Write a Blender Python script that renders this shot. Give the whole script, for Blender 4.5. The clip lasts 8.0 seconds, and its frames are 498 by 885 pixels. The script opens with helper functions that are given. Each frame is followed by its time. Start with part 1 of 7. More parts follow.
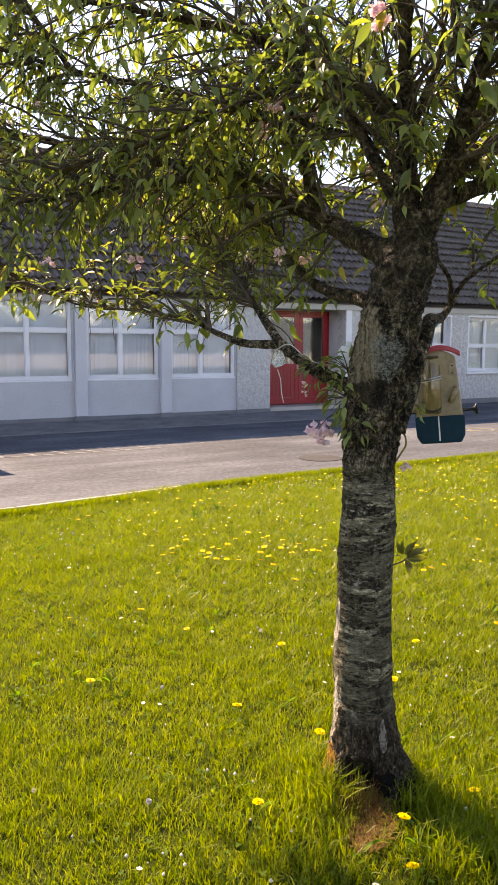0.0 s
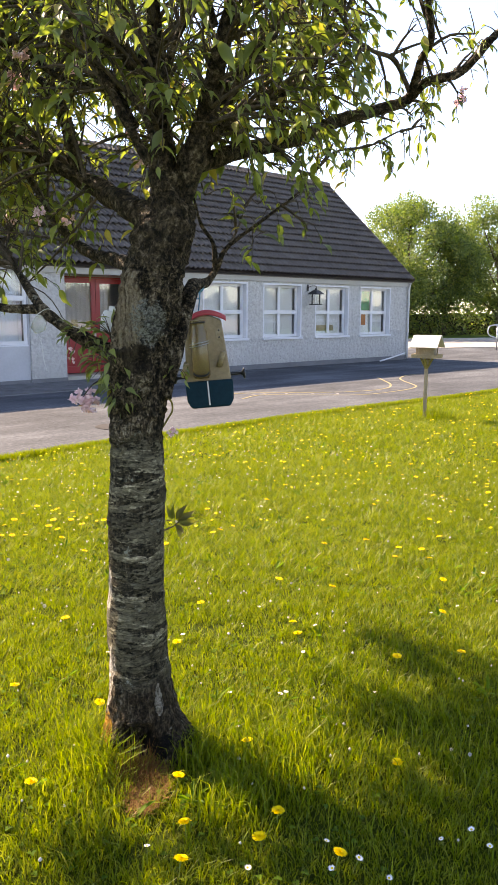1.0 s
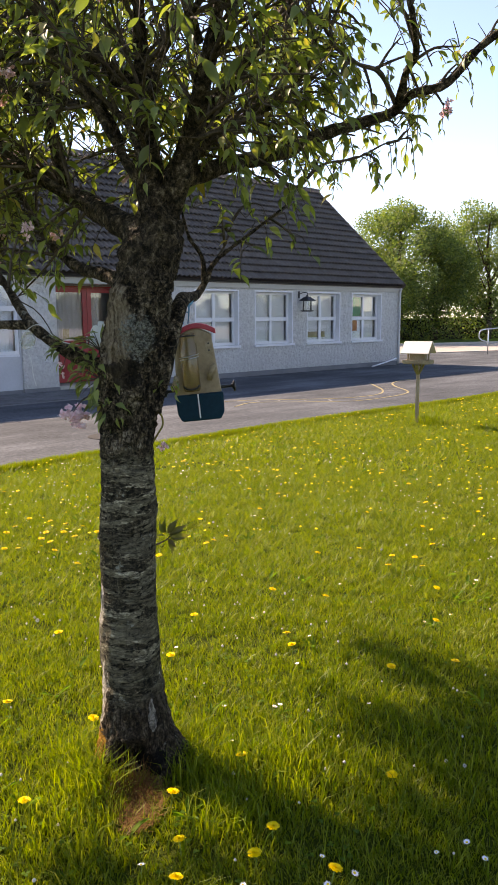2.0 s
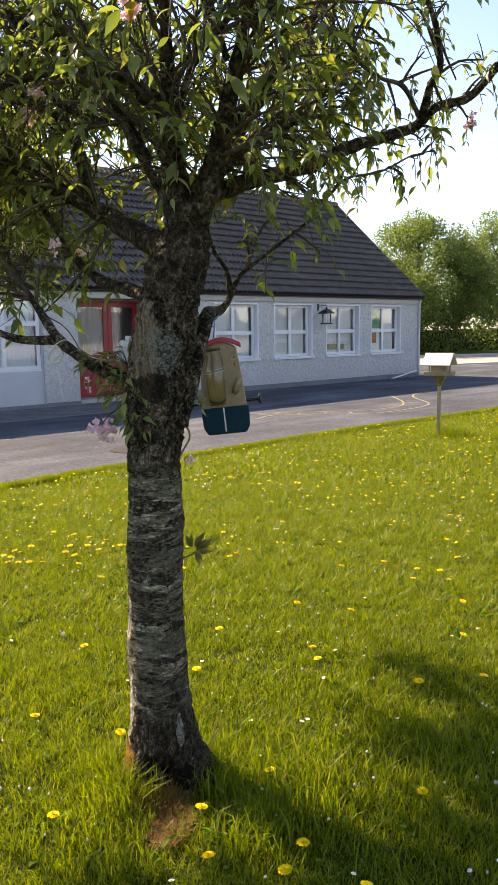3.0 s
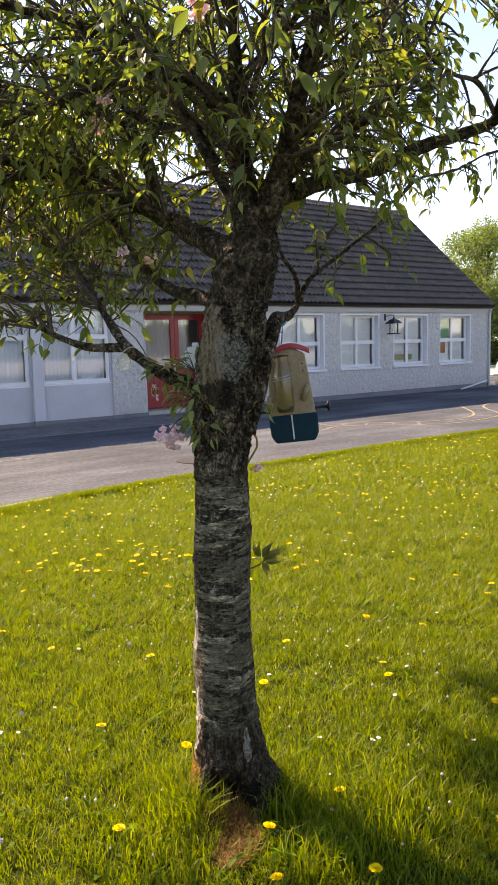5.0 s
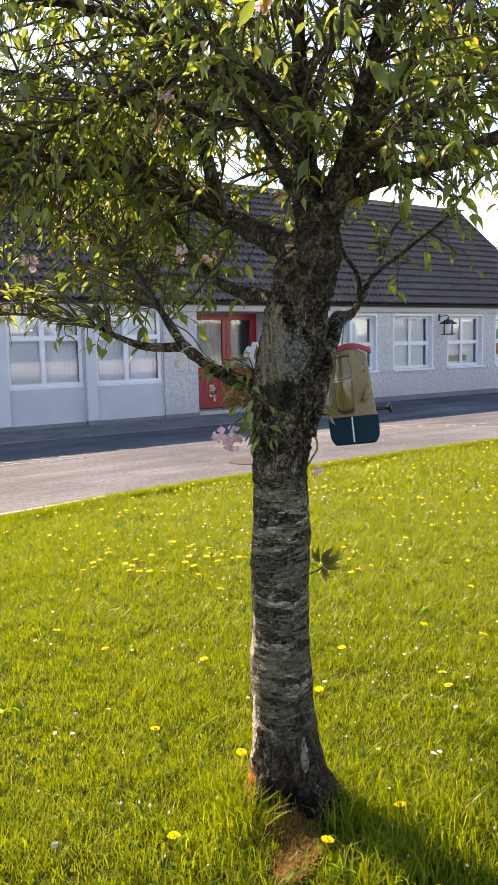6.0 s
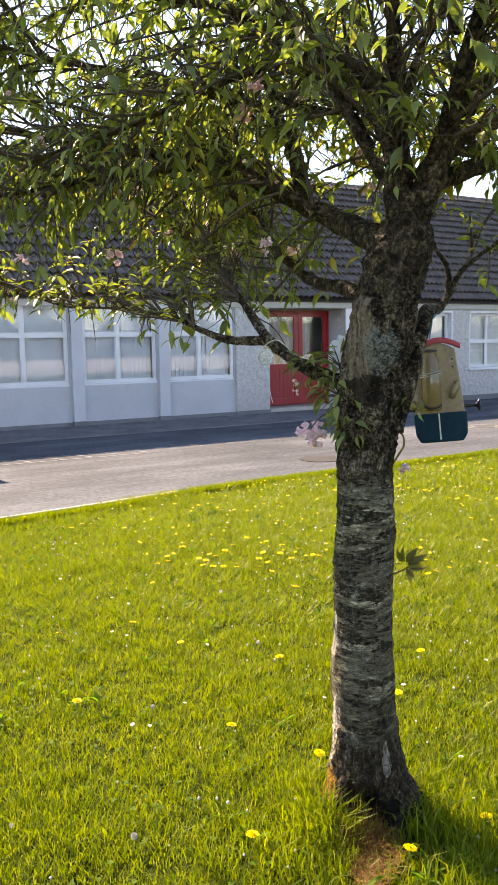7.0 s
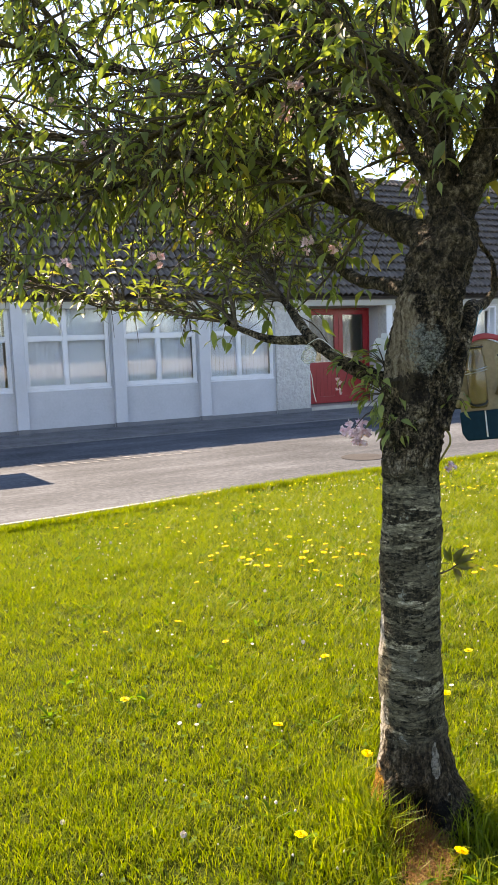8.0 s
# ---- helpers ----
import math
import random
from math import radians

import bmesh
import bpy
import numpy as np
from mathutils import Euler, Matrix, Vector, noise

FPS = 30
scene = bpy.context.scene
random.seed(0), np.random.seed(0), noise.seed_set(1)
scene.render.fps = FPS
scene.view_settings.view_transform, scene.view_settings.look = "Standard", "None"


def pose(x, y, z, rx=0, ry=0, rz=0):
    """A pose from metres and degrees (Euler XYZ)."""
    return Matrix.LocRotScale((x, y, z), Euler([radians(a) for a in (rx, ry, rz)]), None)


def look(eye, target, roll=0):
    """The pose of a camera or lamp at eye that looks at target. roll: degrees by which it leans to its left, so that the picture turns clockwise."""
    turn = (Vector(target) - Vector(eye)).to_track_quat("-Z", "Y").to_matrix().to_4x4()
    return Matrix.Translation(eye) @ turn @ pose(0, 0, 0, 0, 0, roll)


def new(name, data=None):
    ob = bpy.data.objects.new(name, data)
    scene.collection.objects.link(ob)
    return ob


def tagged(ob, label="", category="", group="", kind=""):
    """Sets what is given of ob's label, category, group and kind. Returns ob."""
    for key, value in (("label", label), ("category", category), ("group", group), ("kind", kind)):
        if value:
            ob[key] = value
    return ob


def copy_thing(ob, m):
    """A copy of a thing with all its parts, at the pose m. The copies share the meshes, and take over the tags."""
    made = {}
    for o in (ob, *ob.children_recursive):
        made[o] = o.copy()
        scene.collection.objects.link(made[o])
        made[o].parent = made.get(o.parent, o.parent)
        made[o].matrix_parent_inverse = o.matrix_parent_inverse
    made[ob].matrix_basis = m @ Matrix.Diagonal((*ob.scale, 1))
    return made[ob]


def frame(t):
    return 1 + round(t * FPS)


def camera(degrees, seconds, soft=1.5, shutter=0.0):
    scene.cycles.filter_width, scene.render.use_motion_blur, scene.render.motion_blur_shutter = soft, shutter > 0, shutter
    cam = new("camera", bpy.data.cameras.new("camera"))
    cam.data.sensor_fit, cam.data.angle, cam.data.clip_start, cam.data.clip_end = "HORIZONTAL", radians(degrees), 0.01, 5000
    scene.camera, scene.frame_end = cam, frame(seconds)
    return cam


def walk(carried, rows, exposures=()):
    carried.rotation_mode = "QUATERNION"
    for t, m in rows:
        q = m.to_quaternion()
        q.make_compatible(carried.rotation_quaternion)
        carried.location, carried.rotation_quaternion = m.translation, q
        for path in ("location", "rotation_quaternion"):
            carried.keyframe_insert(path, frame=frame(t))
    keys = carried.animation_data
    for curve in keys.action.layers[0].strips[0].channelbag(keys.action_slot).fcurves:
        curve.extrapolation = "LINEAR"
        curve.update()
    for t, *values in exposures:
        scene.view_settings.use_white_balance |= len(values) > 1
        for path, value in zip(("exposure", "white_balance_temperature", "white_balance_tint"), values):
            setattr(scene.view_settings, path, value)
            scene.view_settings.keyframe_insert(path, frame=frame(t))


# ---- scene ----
cam = camera(35.3, 8.0, 1.2)
PATH = [
    (0, (0.271, 1.0, 1.564), (1.256, 2.722, 1.309), 0.3),
    (0.5, (0.344, 0.973, 1.556), (1.548, 2.547, 1.285), 0.2),
    (1, (0.413, 0.934, 1.556), (1.779, 2.356, 1.222), 0.3),
    (1.5, (0.428, 0.926, 1.575), (1.813, 2.331, 1.247), -0.2),
    (3, (0.402, 0.948, 1.585), (1.75, 2.397, 1.299), -0.8),
    (3.5, (0.395, 0.958, 1.585), (1.732, 2.422, 1.324), -1.0),
    (4, (0.395, 0.972, 1.576), (1.717, 2.45, 1.315), -0.8),
    (4.5, (0.416, 0.979, 1.566), (1.699, 2.491, 1.309), -1.1),
    (6, (0.444, 1.076, 1.558), (1.568, 2.711, 1.31), -1.3),
    (6.5, (0.441, 1.106, 1.555), (1.533, 2.763, 1.308), -0.9),
    (7, (0.419, 1.14, 1.545), (1.396, 2.867, 1.294), -1.0),
    (7.5, (0.414, 1.145, 1.544), (1.328, 2.906, 1.293), -1.4),
    (8, (0.409, 1.147, 1.548), (1.295, 2.923, 1.297), -2.0),
]
walk(cam, [(t, look(eye, target, roll)) for t, eye, target, roll in PATH],
     exposures=[(t, s + 1.93, kelvin, tint) for t, s, kelvin, tint in ((0, 0.1, 8950, 27), (0.5, 0.28, 8750, 26), (1, 0.22, 8450, 23), (1.5, -0.33, 8150, 23), (3.5, -0.2, 8200, 23), (4.5, -0.25, 8450, 26), (6, 0.25, 8450, 26), (6.5, 0.25, 8450, 24), (7.5, 0.22, 8250, 20), (8, 0.22, 8250, 19))])

# ---- world, sun, exposure ----
SUN_TO = Vector((-0.15, 1.27, 1.0)).normalized()
world = bpy.data.worlds.new("world")
scene.world = world
world.use_nodes = True
wn = world.node_tree
sky = wn.nodes.new("ShaderNodeTexSky")
sky.sky_type = "NISHITA"
sky.sun_disc = False
sky.sun_elevation = math.asin(SUN_TO.z)
sky.sun_rotation = math.atan2(SUN_TO.x, SUN_TO.y)
sky.air_density, sky.dust_density, sky.ozone_density = 0.8, 0.1, 2.6
back = wn.nodes["Background"]
back.inputs["Strength"].default_value = 0.12
wn.links.new(sky.outputs["Color"], back.inputs["Color"])
sun = new("sun", bpy.data.lights.new("sun", "SUN"))
sun.data.energy, sun.data.angle, sun.data.color = 4.35, radians(0.6), (1.0, 0.93, 0.82)
sun.matrix_world = look(SUN_TO * 40, (0, 0, 0))


# ---- small node helpers ----
def link_or_set(nt, sock, v):
    if isinstance(v, bpy.types.NodeSocket):
        nt.links.new(v, sock)
    else:
        sock.default_value = v


def material(name, rough=0.6, metal=0.0, colour=(0.5, 0.5, 0.5)):
    m = bpy.data.materials.new(name)
    m.use_nodes = True
    b = m.node_tree.nodes["Principled BSDF"]
    b.inputs["Roughness"].default_value = rough
    b.inputs["Metallic"].default_value = metal
    b.inputs["Base Color"].default_value = (*colour, 1)
    b.inputs["Specular IOR Level"].default_value = 0.5 if rough < 0.6 else 0.12
    m.diffuse_color = (*colour, 1)
    return m, m.node_tree, b


def where(nt, scale=(1, 1, 1)):
    g = nt.nodes.new("ShaderNodeNewGeometry")
    p = nt.nodes.new("ShaderNodeMapping")
    p.inputs["Scale"].default_value = scale
    nt.links.new(g.outputs["Position"], p.inputs["Vector"])
    return p.outputs["Vector"]


def noise_of(nt, vec, scale, detail=4.0, rough=0.55, distort=0.0):
    n = nt.nodes.new("ShaderNodeTexNoise")
    nt.links.new(vec, n.inputs["Vector"])
    n.inputs["Scale"].default_value = scale
    n.inputs["Detail"].default_value = detail
    n.inputs["Roughness"].default_value = rough
    n.inputs["Distortion"].default_value = distort
    return n.outputs["Fac"]


def cells(nt, vec, scale, feature="F1"):
    n = nt.nodes.new("ShaderNodeTexVoronoi")
    n.feature = feature
    nt.links.new(vec, n.inputs["Vector"])
    n.inputs["Scale"].default_value = scale
    return n.outputs["Distance"]


def ramp(nt, fac, stops):
    r = nt.nodes.new("ShaderNodeValToRGB")
    e = r.color_ramp.elements
    while len(e) < len(stops):
        e.new(0.5)
    for one, (pos, col) in zip(e, stops):
        one.position = pos
        one.color = (*col, 1) if not isinstance(col, (int, float)) else (col, col, col, 1)
    nt.links.new(fac, r.inputs["Fac"])
    return r.outputs["Color"]


def blend(nt, fac, a, b, mode="MIX"):
    n = nt.nodes.new("ShaderNodeMix")
    n.data_type, n.blend_type = "RGBA", mode
    link_or_set(nt, n.inputs[0], fac)
    link_or_set(nt, n.inputs[6], a if isinstance(a, bpy.types.NodeSocket) else (*a, 1))
    link_or_set(nt, n.inputs[7], b if isinstance(b, bpy.types.NodeSocket) else (*b, 1))
    return n.outputs[2]


def sums(nt, op, a, b=0.0):
    n = nt.nodes.new("ShaderNodeMath")
    n.operation = op
    n.use_clamp = op in ("MULTIPLY_ADD",)
    link_or_set(nt, n.inputs[0], a)
    link_or_set(nt, n.inputs[1], b)
    return n.outputs[0]


def bumped(nt, b, height, strength=0.4, dist=0.01):
    n = nt.nodes.new("ShaderNodeBump")
    n.inputs["Strength"].default_value = strength
    n.inputs["Distance"].default_value = dist
    nt.links.new(height, n.inputs["Height"])
    nt.links.new(n.outputs["Normal"], b.inputs["Normal"])


def height_of(nt):
    g = nt.nodes.new("ShaderNodeNewGeometry")
    s = nt.nodes.new("ShaderNodeSeparateXYZ")
    nt.links.new(g.outputs["Position"], s.inputs[0])
    return s.outputs


def two_scale(name, colours, big, small, rough=0.7, bump=0.3, dist=0.004, weight=0.5, metal=0.0):
    """A surface whose colour wanders between three tones at two scales, with fine relief."""
    m, nt, b = material(name, rough, metal, colours[1])
    v = where(nt)
    a = noise_of(nt, v, big, 4, 0.6)
    c = noise_of(nt, v, small, 5, 0.65)
    mix = sums(nt, "ADD", sums(nt, "MULTIPLY", a, 1 - weight), sums(nt, "MULTIPLY", c, weight))
    nt.links.new(ramp(nt, mix, [(0.33, colours[0]), (0.5, colours[1]), (0.68, colours[2])]), b.inputs["Base Color"])
    bumped(nt, b, c, bump, dist)
    return m


def by_object(nt):
    return nt.nodes.new("ShaderNodeObjectInfo").outputs["Random"]


def by_island(nt):
    return nt.nodes.new("ShaderNodeNewGeometry").outputs["Random Per Island"]


# ---- materials ----
def make_roughcast():
    m, nt, b = material("roughcast", 0.9, 0, (0.5, 0.5, 0.52))
    v = where(nt)
    big, mid = noise_of(nt, v, 0.9, 5, 0.6), noise_of(nt, v, 14, 4, 0.6)
    peb = cells(nt, v, 34)
    f = sums(nt, "ADD", sums(nt, "MULTIPLY", big, 0.3), sums(nt, "MULTIPLY", mid, 0.7))
    tone = ramp(nt, f, [(0.38, (0.45, 0.44, 0.42)), (0.5, (0.515, 0.505, 0.485)), (0.62, (0.58, 0.57, 0.55))])
    # splash-back grime with a ragged upper edge
    z = height_of(nt)[2]
    grime = sums(nt, "SUBTRACT", sums(nt, "ADD", 0.25, sums(nt, "MULTIPLY", mid, 0.5)), sums(nt, "MULTIPLY", z, 0.9))
    n = nt.nodes.new("ShaderNodeClamp")
    nt.links.new(grime, n.inputs[0])
    nt.links.new(blend(nt, sums(nt, "MULTIPLY", n.outputs[0], 0.9), tone, (0.33, 0.33, 0.32)), b.inputs["Base Color"])
    bumped(nt, b, sums(nt, "ADD", sums(nt, "MULTIPLY", peb, 0.3), sums(nt, "MULTIPLY", noise_of(nt, v, 8, 4, 0.55), 2.4)), 1.0, 0.04)
    return m


def make_bark():
    m, nt, b = material("cherry_bark", 0.85, 0, (0.12, 0.1, 0.09))
    x, y, z = height_of(nt)[0], height_of(nt)[1], height_of(nt)[2]

    def step(value, lo, hi):
        n = nt.nodes.new("ShaderNodeMapRange")
        nt.links.new(value, n.inputs[0])
        n.inputs[1].default_value, n.inputs[2].default_value = lo, hi
        return n.outputs[0]

    def spot(cx, cy, cz, rx, rz, rag):
        """1 inside a ragged patch round a place on the trunk, 0 outside."""
        d = [sums(nt, "MULTIPLY", sums(nt, "SUBTRACT", a, c), 1 / r) for a, c, r in ((x, cx, rx), (y, cy, rx), (z, cz, rz))]
        q = sums(nt, "ADD", sums(nt, "ADD", sums(nt, "MULTIPLY", d[0], d[0]), sums(nt, "MULTIPLY", d[1], d[1])), sums(nt, "MULTIPLY", d[2], d[2]))
        return step(sums(nt, "ADD", q, sums(nt, "MULTIPLY", sums(nt, "SUBTRACT", blot, 0.5), rag)), 1.12, 0.88)

    band = noise_of(nt, where(nt, (2.6, 2.6, 11)), 1.3, 5, 0.6, 0.7)
    line = noise_of(nt, where(nt, (8, 8, 52)), 1.3, 6, 0.72, 0.9)
    fleck = noise_of(nt, where(nt, (34, 34, 62)), 1.5, 5, 0.75, 0.5)
    blot = noise_of(nt, where(nt, (1, 1, 1.3)), 14, 6, 0.68, 0.4)
    crust = noise_of(nt, where(nt, (1, 1, 0.9)), 75, 6, 0.75, 0.4)
    patch = noise_of(nt, where(nt, (1, 1, 0.7)), 11, 5, 0.6, 1.2)
    crack = noise_of(nt, where(nt, (1, 1, 0.14)), 62, 5, 0.7, 0.5)
    f = sums(nt, "ADD", sums(nt, "ADD", sums(nt, "MULTIPLY", band, 0.40), sums(nt, "MULTIPLY", line, 0.32)), sums(nt, "MULTIPLY", fleck, 0.28))
    slits = ramp(nt, cells(nt, where(nt, (9, 9, 44)), 2.2, "DISTANCE_TO_EDGE"), [(0.0, 0.0), (0.07, 1.0)])
    plates = ramp(nt, cells(nt, where(nt, (1, 1, 0.55)), 60, "DISTANCE_TO_EDGE"), [(0.0, 0.0), (0.14, 1.0)])
    # dark corky bands with sharp edges between smoother grey ones, and pale peeling flecks
    bands = ramp(nt, sums(nt, "ADD", sums(nt, "MULTIPLY", noise_of(nt, where(nt, (4.5, 4.5, 24)), 1.2, 5, 0.6, 1.0), 0.74), sums(nt, "MULTIPLY", fleck, 0.26)), [(0.465, 0.0), (0.50, 1.0)])
    cork = ramp(nt, sums(nt, "ADD", sums(nt, "MULTIPLY", fleck, 0.6), sums(nt, "MULTIPLY", crack, 0.4)), [(0.42, (0.012, 0.010, 0.006)), (0.52, (0.056, 0.047, 0.028)), (0.60, (0.143, 0.121, 0.074))])
    smooth = ramp(nt, f, [(0.42, (0.056, 0.049, 0.030)), (0.49, (0.117, 0.104, 0.066)), (0.54, (0.184, 0.163, 0.105)), (0.57, (0.306, 0.272, 0.176)), (0.60, (0.551, 0.495, 0.344))])
    young = blend(nt, bands, cork, smooth)
    young = blend(nt, 0.55, young, slits, "MULTIPLY")
    splits = ramp(nt, cells(nt, where(nt, (11, 11, 3.2)), 1.6, "DISTANCE_TO_EDGE"), [(0.0, 0.0), (0.035, 1.0)])
    young = blend(nt, 0.25, young, splits, "MULTIPLY")
    g = sums(nt, "ADD", sums(nt, "ADD", sums(nt, "ADD", sums(nt, "MULTIPLY", crust, 0.34), sums(nt, "MULTIPLY", patch, 0.30)), sums(nt, "MULTIPLY", crack, 0.14)), sums(nt, "MULTIPLY", fleck, 0.22))
    old = ramp(nt, g, [(0.44, (0.012, 0.009, 0.006)), (0.477, (0.047, 0.035, 0.021)), (0.507, (0.125, 0.097, 0.060)), (0.54, (0.25, 0.20, 0.132)), (0.58, (0.46, 0.405, 0.30))])
    old = blend(nt, 0.6, old, plates, "MULTIPLY")
    # crusted old bark starts about chest height, and again round the foot
    up = step(sums(nt, "ADD", z, sums(nt, "MULTIPLY", patch, 0.35)), 1.24, 1.34)
    low = step(sums(nt, "ADD", z, sums(nt, "MULTIPLY", patch, 0.2)), 0.36, 0.27)
    either = sums(nt, "MAXIMUM", up, low)
    col = blend(nt, either, young, old)
    foot = ramp(nt, sums(nt, "ADD", sums(nt, "MULTIPLY", crack, 0.6), sums(nt, "MULTIPLY", crust, 0.4)), [(0.42, (0.016, 0.011, 0.006)), (0.52, (0.060, 0.043, 0.024)), (0.62, (0.17, 0.13, 0.085))])
    col = blend(nt, sums(nt, "MULTIPLY", low, 0.75), col, foot)
    # where the outer bark has peeled away, tan wood with upright grain
    grain = ramp(nt, sums(nt, "ADD", sums(nt, "MULTIPLY", crack, 0.7), sums(nt, "MULTIPLY", crust, 0.3)), [(0.40, (0.09, 0.065, 0.04)), (0.5, (0.27, 0.215, 0.14)), (0.6, (0.42, 0.35, 0.24))])
    col = blend(nt, spot(1.99, 3.215, 1.54, 0.07, 0.21, 3.0), col, grain)
    col = blend(nt, spot(2.10, 3.12, 1.86, 0.035, 0.06, 4.0), col, grain)
    col = blend(nt, sums(nt, "MULTIPLY", spot(2.01, 3.165, 1.385, 0.085, 0.05, 7.0), 0.8), col, (0.016, 0.012, 0.009))
    pale = ramp(nt, crust, [(0.42, (0.12, 0.125, 0.105)), (0.55, (0.34, 0.36, 0.31))])
    col = blend(nt, sums(nt, "MULTIPLY", spot(2.065, 3.155, 1.51, 0.06, 0.075, 5.0), ramp(nt, fleck, [(0.44, 0.15), (0.54, 0.95)])), col, pale)
    lichen = ramp(nt, sums(nt, "ADD", sums(nt, "MULTIPLY", noise_of(nt, where(nt), 11, 5, 0.7), 0.75), sums(nt, "MULTIPLY", crust, 0.25)), [(0.60, 0.0), (0.63, 0.75)])
    col = blend(nt, lichen, col, (0.30, 0.31, 0.25))
    # four ragged pale patches low on the trunk
    pale_bark = ramp(nt, sums(nt, "ADD", sums(nt, "MULTIPLY", crack, 0.5), sums(nt, "MULTIPLY", fleck, 0.5)), [(0.40, (0.10, 0.085, 0.062)), (0.47, (0.32, 0.285, 0.225)), (0.55, (0.56, 0.51, 0.43))])
    for at in ((1.895, 3.215, 0.20, 0.040, 0.15, 5.0), (1.915, 3.235, 0.55, 0.028, 0.10, 6.0), (2.09, 3.085, 0.30, 0.022, 0.05, 6.0), (2.0, 3.05, 0.13, 0.018, 0.09, 4.0)):
        col = blend(nt, sums(nt, "MULTIPLY", spot(*at), 0.85), col, pale_bark)
    # from about 1.7 m up the bark blends into darker browns
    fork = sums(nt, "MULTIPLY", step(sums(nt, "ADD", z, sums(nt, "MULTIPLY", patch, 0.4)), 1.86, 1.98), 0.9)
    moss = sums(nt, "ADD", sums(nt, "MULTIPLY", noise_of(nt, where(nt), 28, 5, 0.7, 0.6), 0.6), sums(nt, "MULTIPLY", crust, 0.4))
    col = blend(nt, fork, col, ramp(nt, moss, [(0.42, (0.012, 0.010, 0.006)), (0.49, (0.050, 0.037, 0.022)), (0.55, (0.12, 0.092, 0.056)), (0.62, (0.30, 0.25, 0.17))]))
    # shade inside the hollow at the foot, painted in as near-black
    col = blend(nt, spot(1.985, 3.035, 0.0, 0.06, 0.075, 3.0), col, (0.010, 0.008, 0.005))
    rust = sums(nt, "MULTIPLY", spot(1.86, 3.21, 0.04, 0.066, 0.085, 4.0), 0.92)
    col = blend(nt, rust, col, (0.33, 0.165, 0.018))
    nt.links.new(col, b.inputs["Base Color"])
    h = sums(nt, "ADD", sums(nt, "ADD", sums(nt, "MULTIPLY", f, 1.3), sums(nt, "MULTIPLY", sums(nt, "ADD", slits, bands), 0.12)), sums(nt, "MULTIPLY", sums(nt, "MULTIPLY", sums(nt, "ADD", g, sums(nt, "MULTIPLY", plates, 0.18)), either), 2.6))
    bumped(nt, b, h, 1.0, 0.02)
    return m


def make_leaf(name, dark, mid, light, odd, glow=0.36, per_object=False, tint=(0.92, 1.0, 0.26), gloss=0.38):
    m, nt, b = material(name, 0.5, 0, mid)
    r = by_object(nt) if per_object else by_island(nt)
    v = noise_of(nt, where(nt), 60, 3)
    col = ramp(nt, r, [(0.0, dark), (0.4, mid), (0.74, light), (0.90, light), (1.0, odd)])
    col = blend(nt, sums(nt, "MULTIPLY", v, 0.35), col, dark)
    nt.links.new(col, b.inputs["Base Color"])
    b.inputs["Specular IOR Level"].default_value = gloss
    t = nt.nodes.new("ShaderNodeBsdfTranslucent")
    warm = blend(nt, 0.9, col, tint, "MULTIPLY")
    bright = nt.nodes.new("ShaderNodeHueSaturation")
    bright.inputs["Value"].default_value = 2.0
    nt.links.new(warm, bright.inputs["Color"])
    nt.links.new(bright.outputs[0], t.inputs["Color"])
    s = nt.nodes.new("ShaderNodeMixShader")
    s.inputs[0].default_value = glow
    nt.links.new(b.outputs[0], s.inputs[1])
    nt.links.new(t.outputs[0], s.inputs[2])
    nt.links.new(s.outputs[0], nt.nodes["Material Output"].inputs["Surface"])
    return m


def make_grass():
    m, nt, b = material("grass_blades", 0.45, 0, (0.1, 0.18, 0.02))
    v = where(nt)
    r, big = by_island(nt), noise_of(nt, v, 0.8, 4, 0.6)
    mid = noise_of(nt, v, 4.5, 4, 0.65)
    f = sums(nt, "ADD", sums(nt, "MULTIPLY", r, 0.62), sums(nt, "ADD", sums(nt, "MULTIPLY", big, 0.2), sums(nt, "MULTIPLY", mid, 0.38)))
    col = ramp(nt, f, [(0.1, (0.040, 0.076, 0.002)), (0.40, (0.108, 0.160, 0.003)), (0.70, (0.176, 0.213, 0.005)), (0.96, (0.225, 0.24, 0.02)), (1.05, (0.36, 0.30, 0.12))])
    nt.links.new(col, b.inputs["Base Color"])
    b.inputs["Specular IOR Level"].default_value = 0.34
    t = nt.nodes.new("ShaderNodeBsdfTranslucent")
    bright = nt.nodes.new("ShaderNodeHueSaturation")
    bright.inputs["Value"].default_value = 1.5
    nt.links.new(blend(nt, 0.5, col, (0.95, 0.95, 0.06), "MULTIPLY"), bright.inputs["Color"])
    nt.links.new(bright.outputs[0], t.inputs["Color"])
    s = nt.nodes.new("ShaderNodeMixShader")
    s.inputs[0].default_value = 0.5
    nt.links.new(b.outputs[0], s.inputs[1])
    nt.links.new(t.outputs[0], s.inputs[2])
    nt.links.new(s.outputs[0], nt.nodes["Material Output"].inputs["Surface"])
    return m


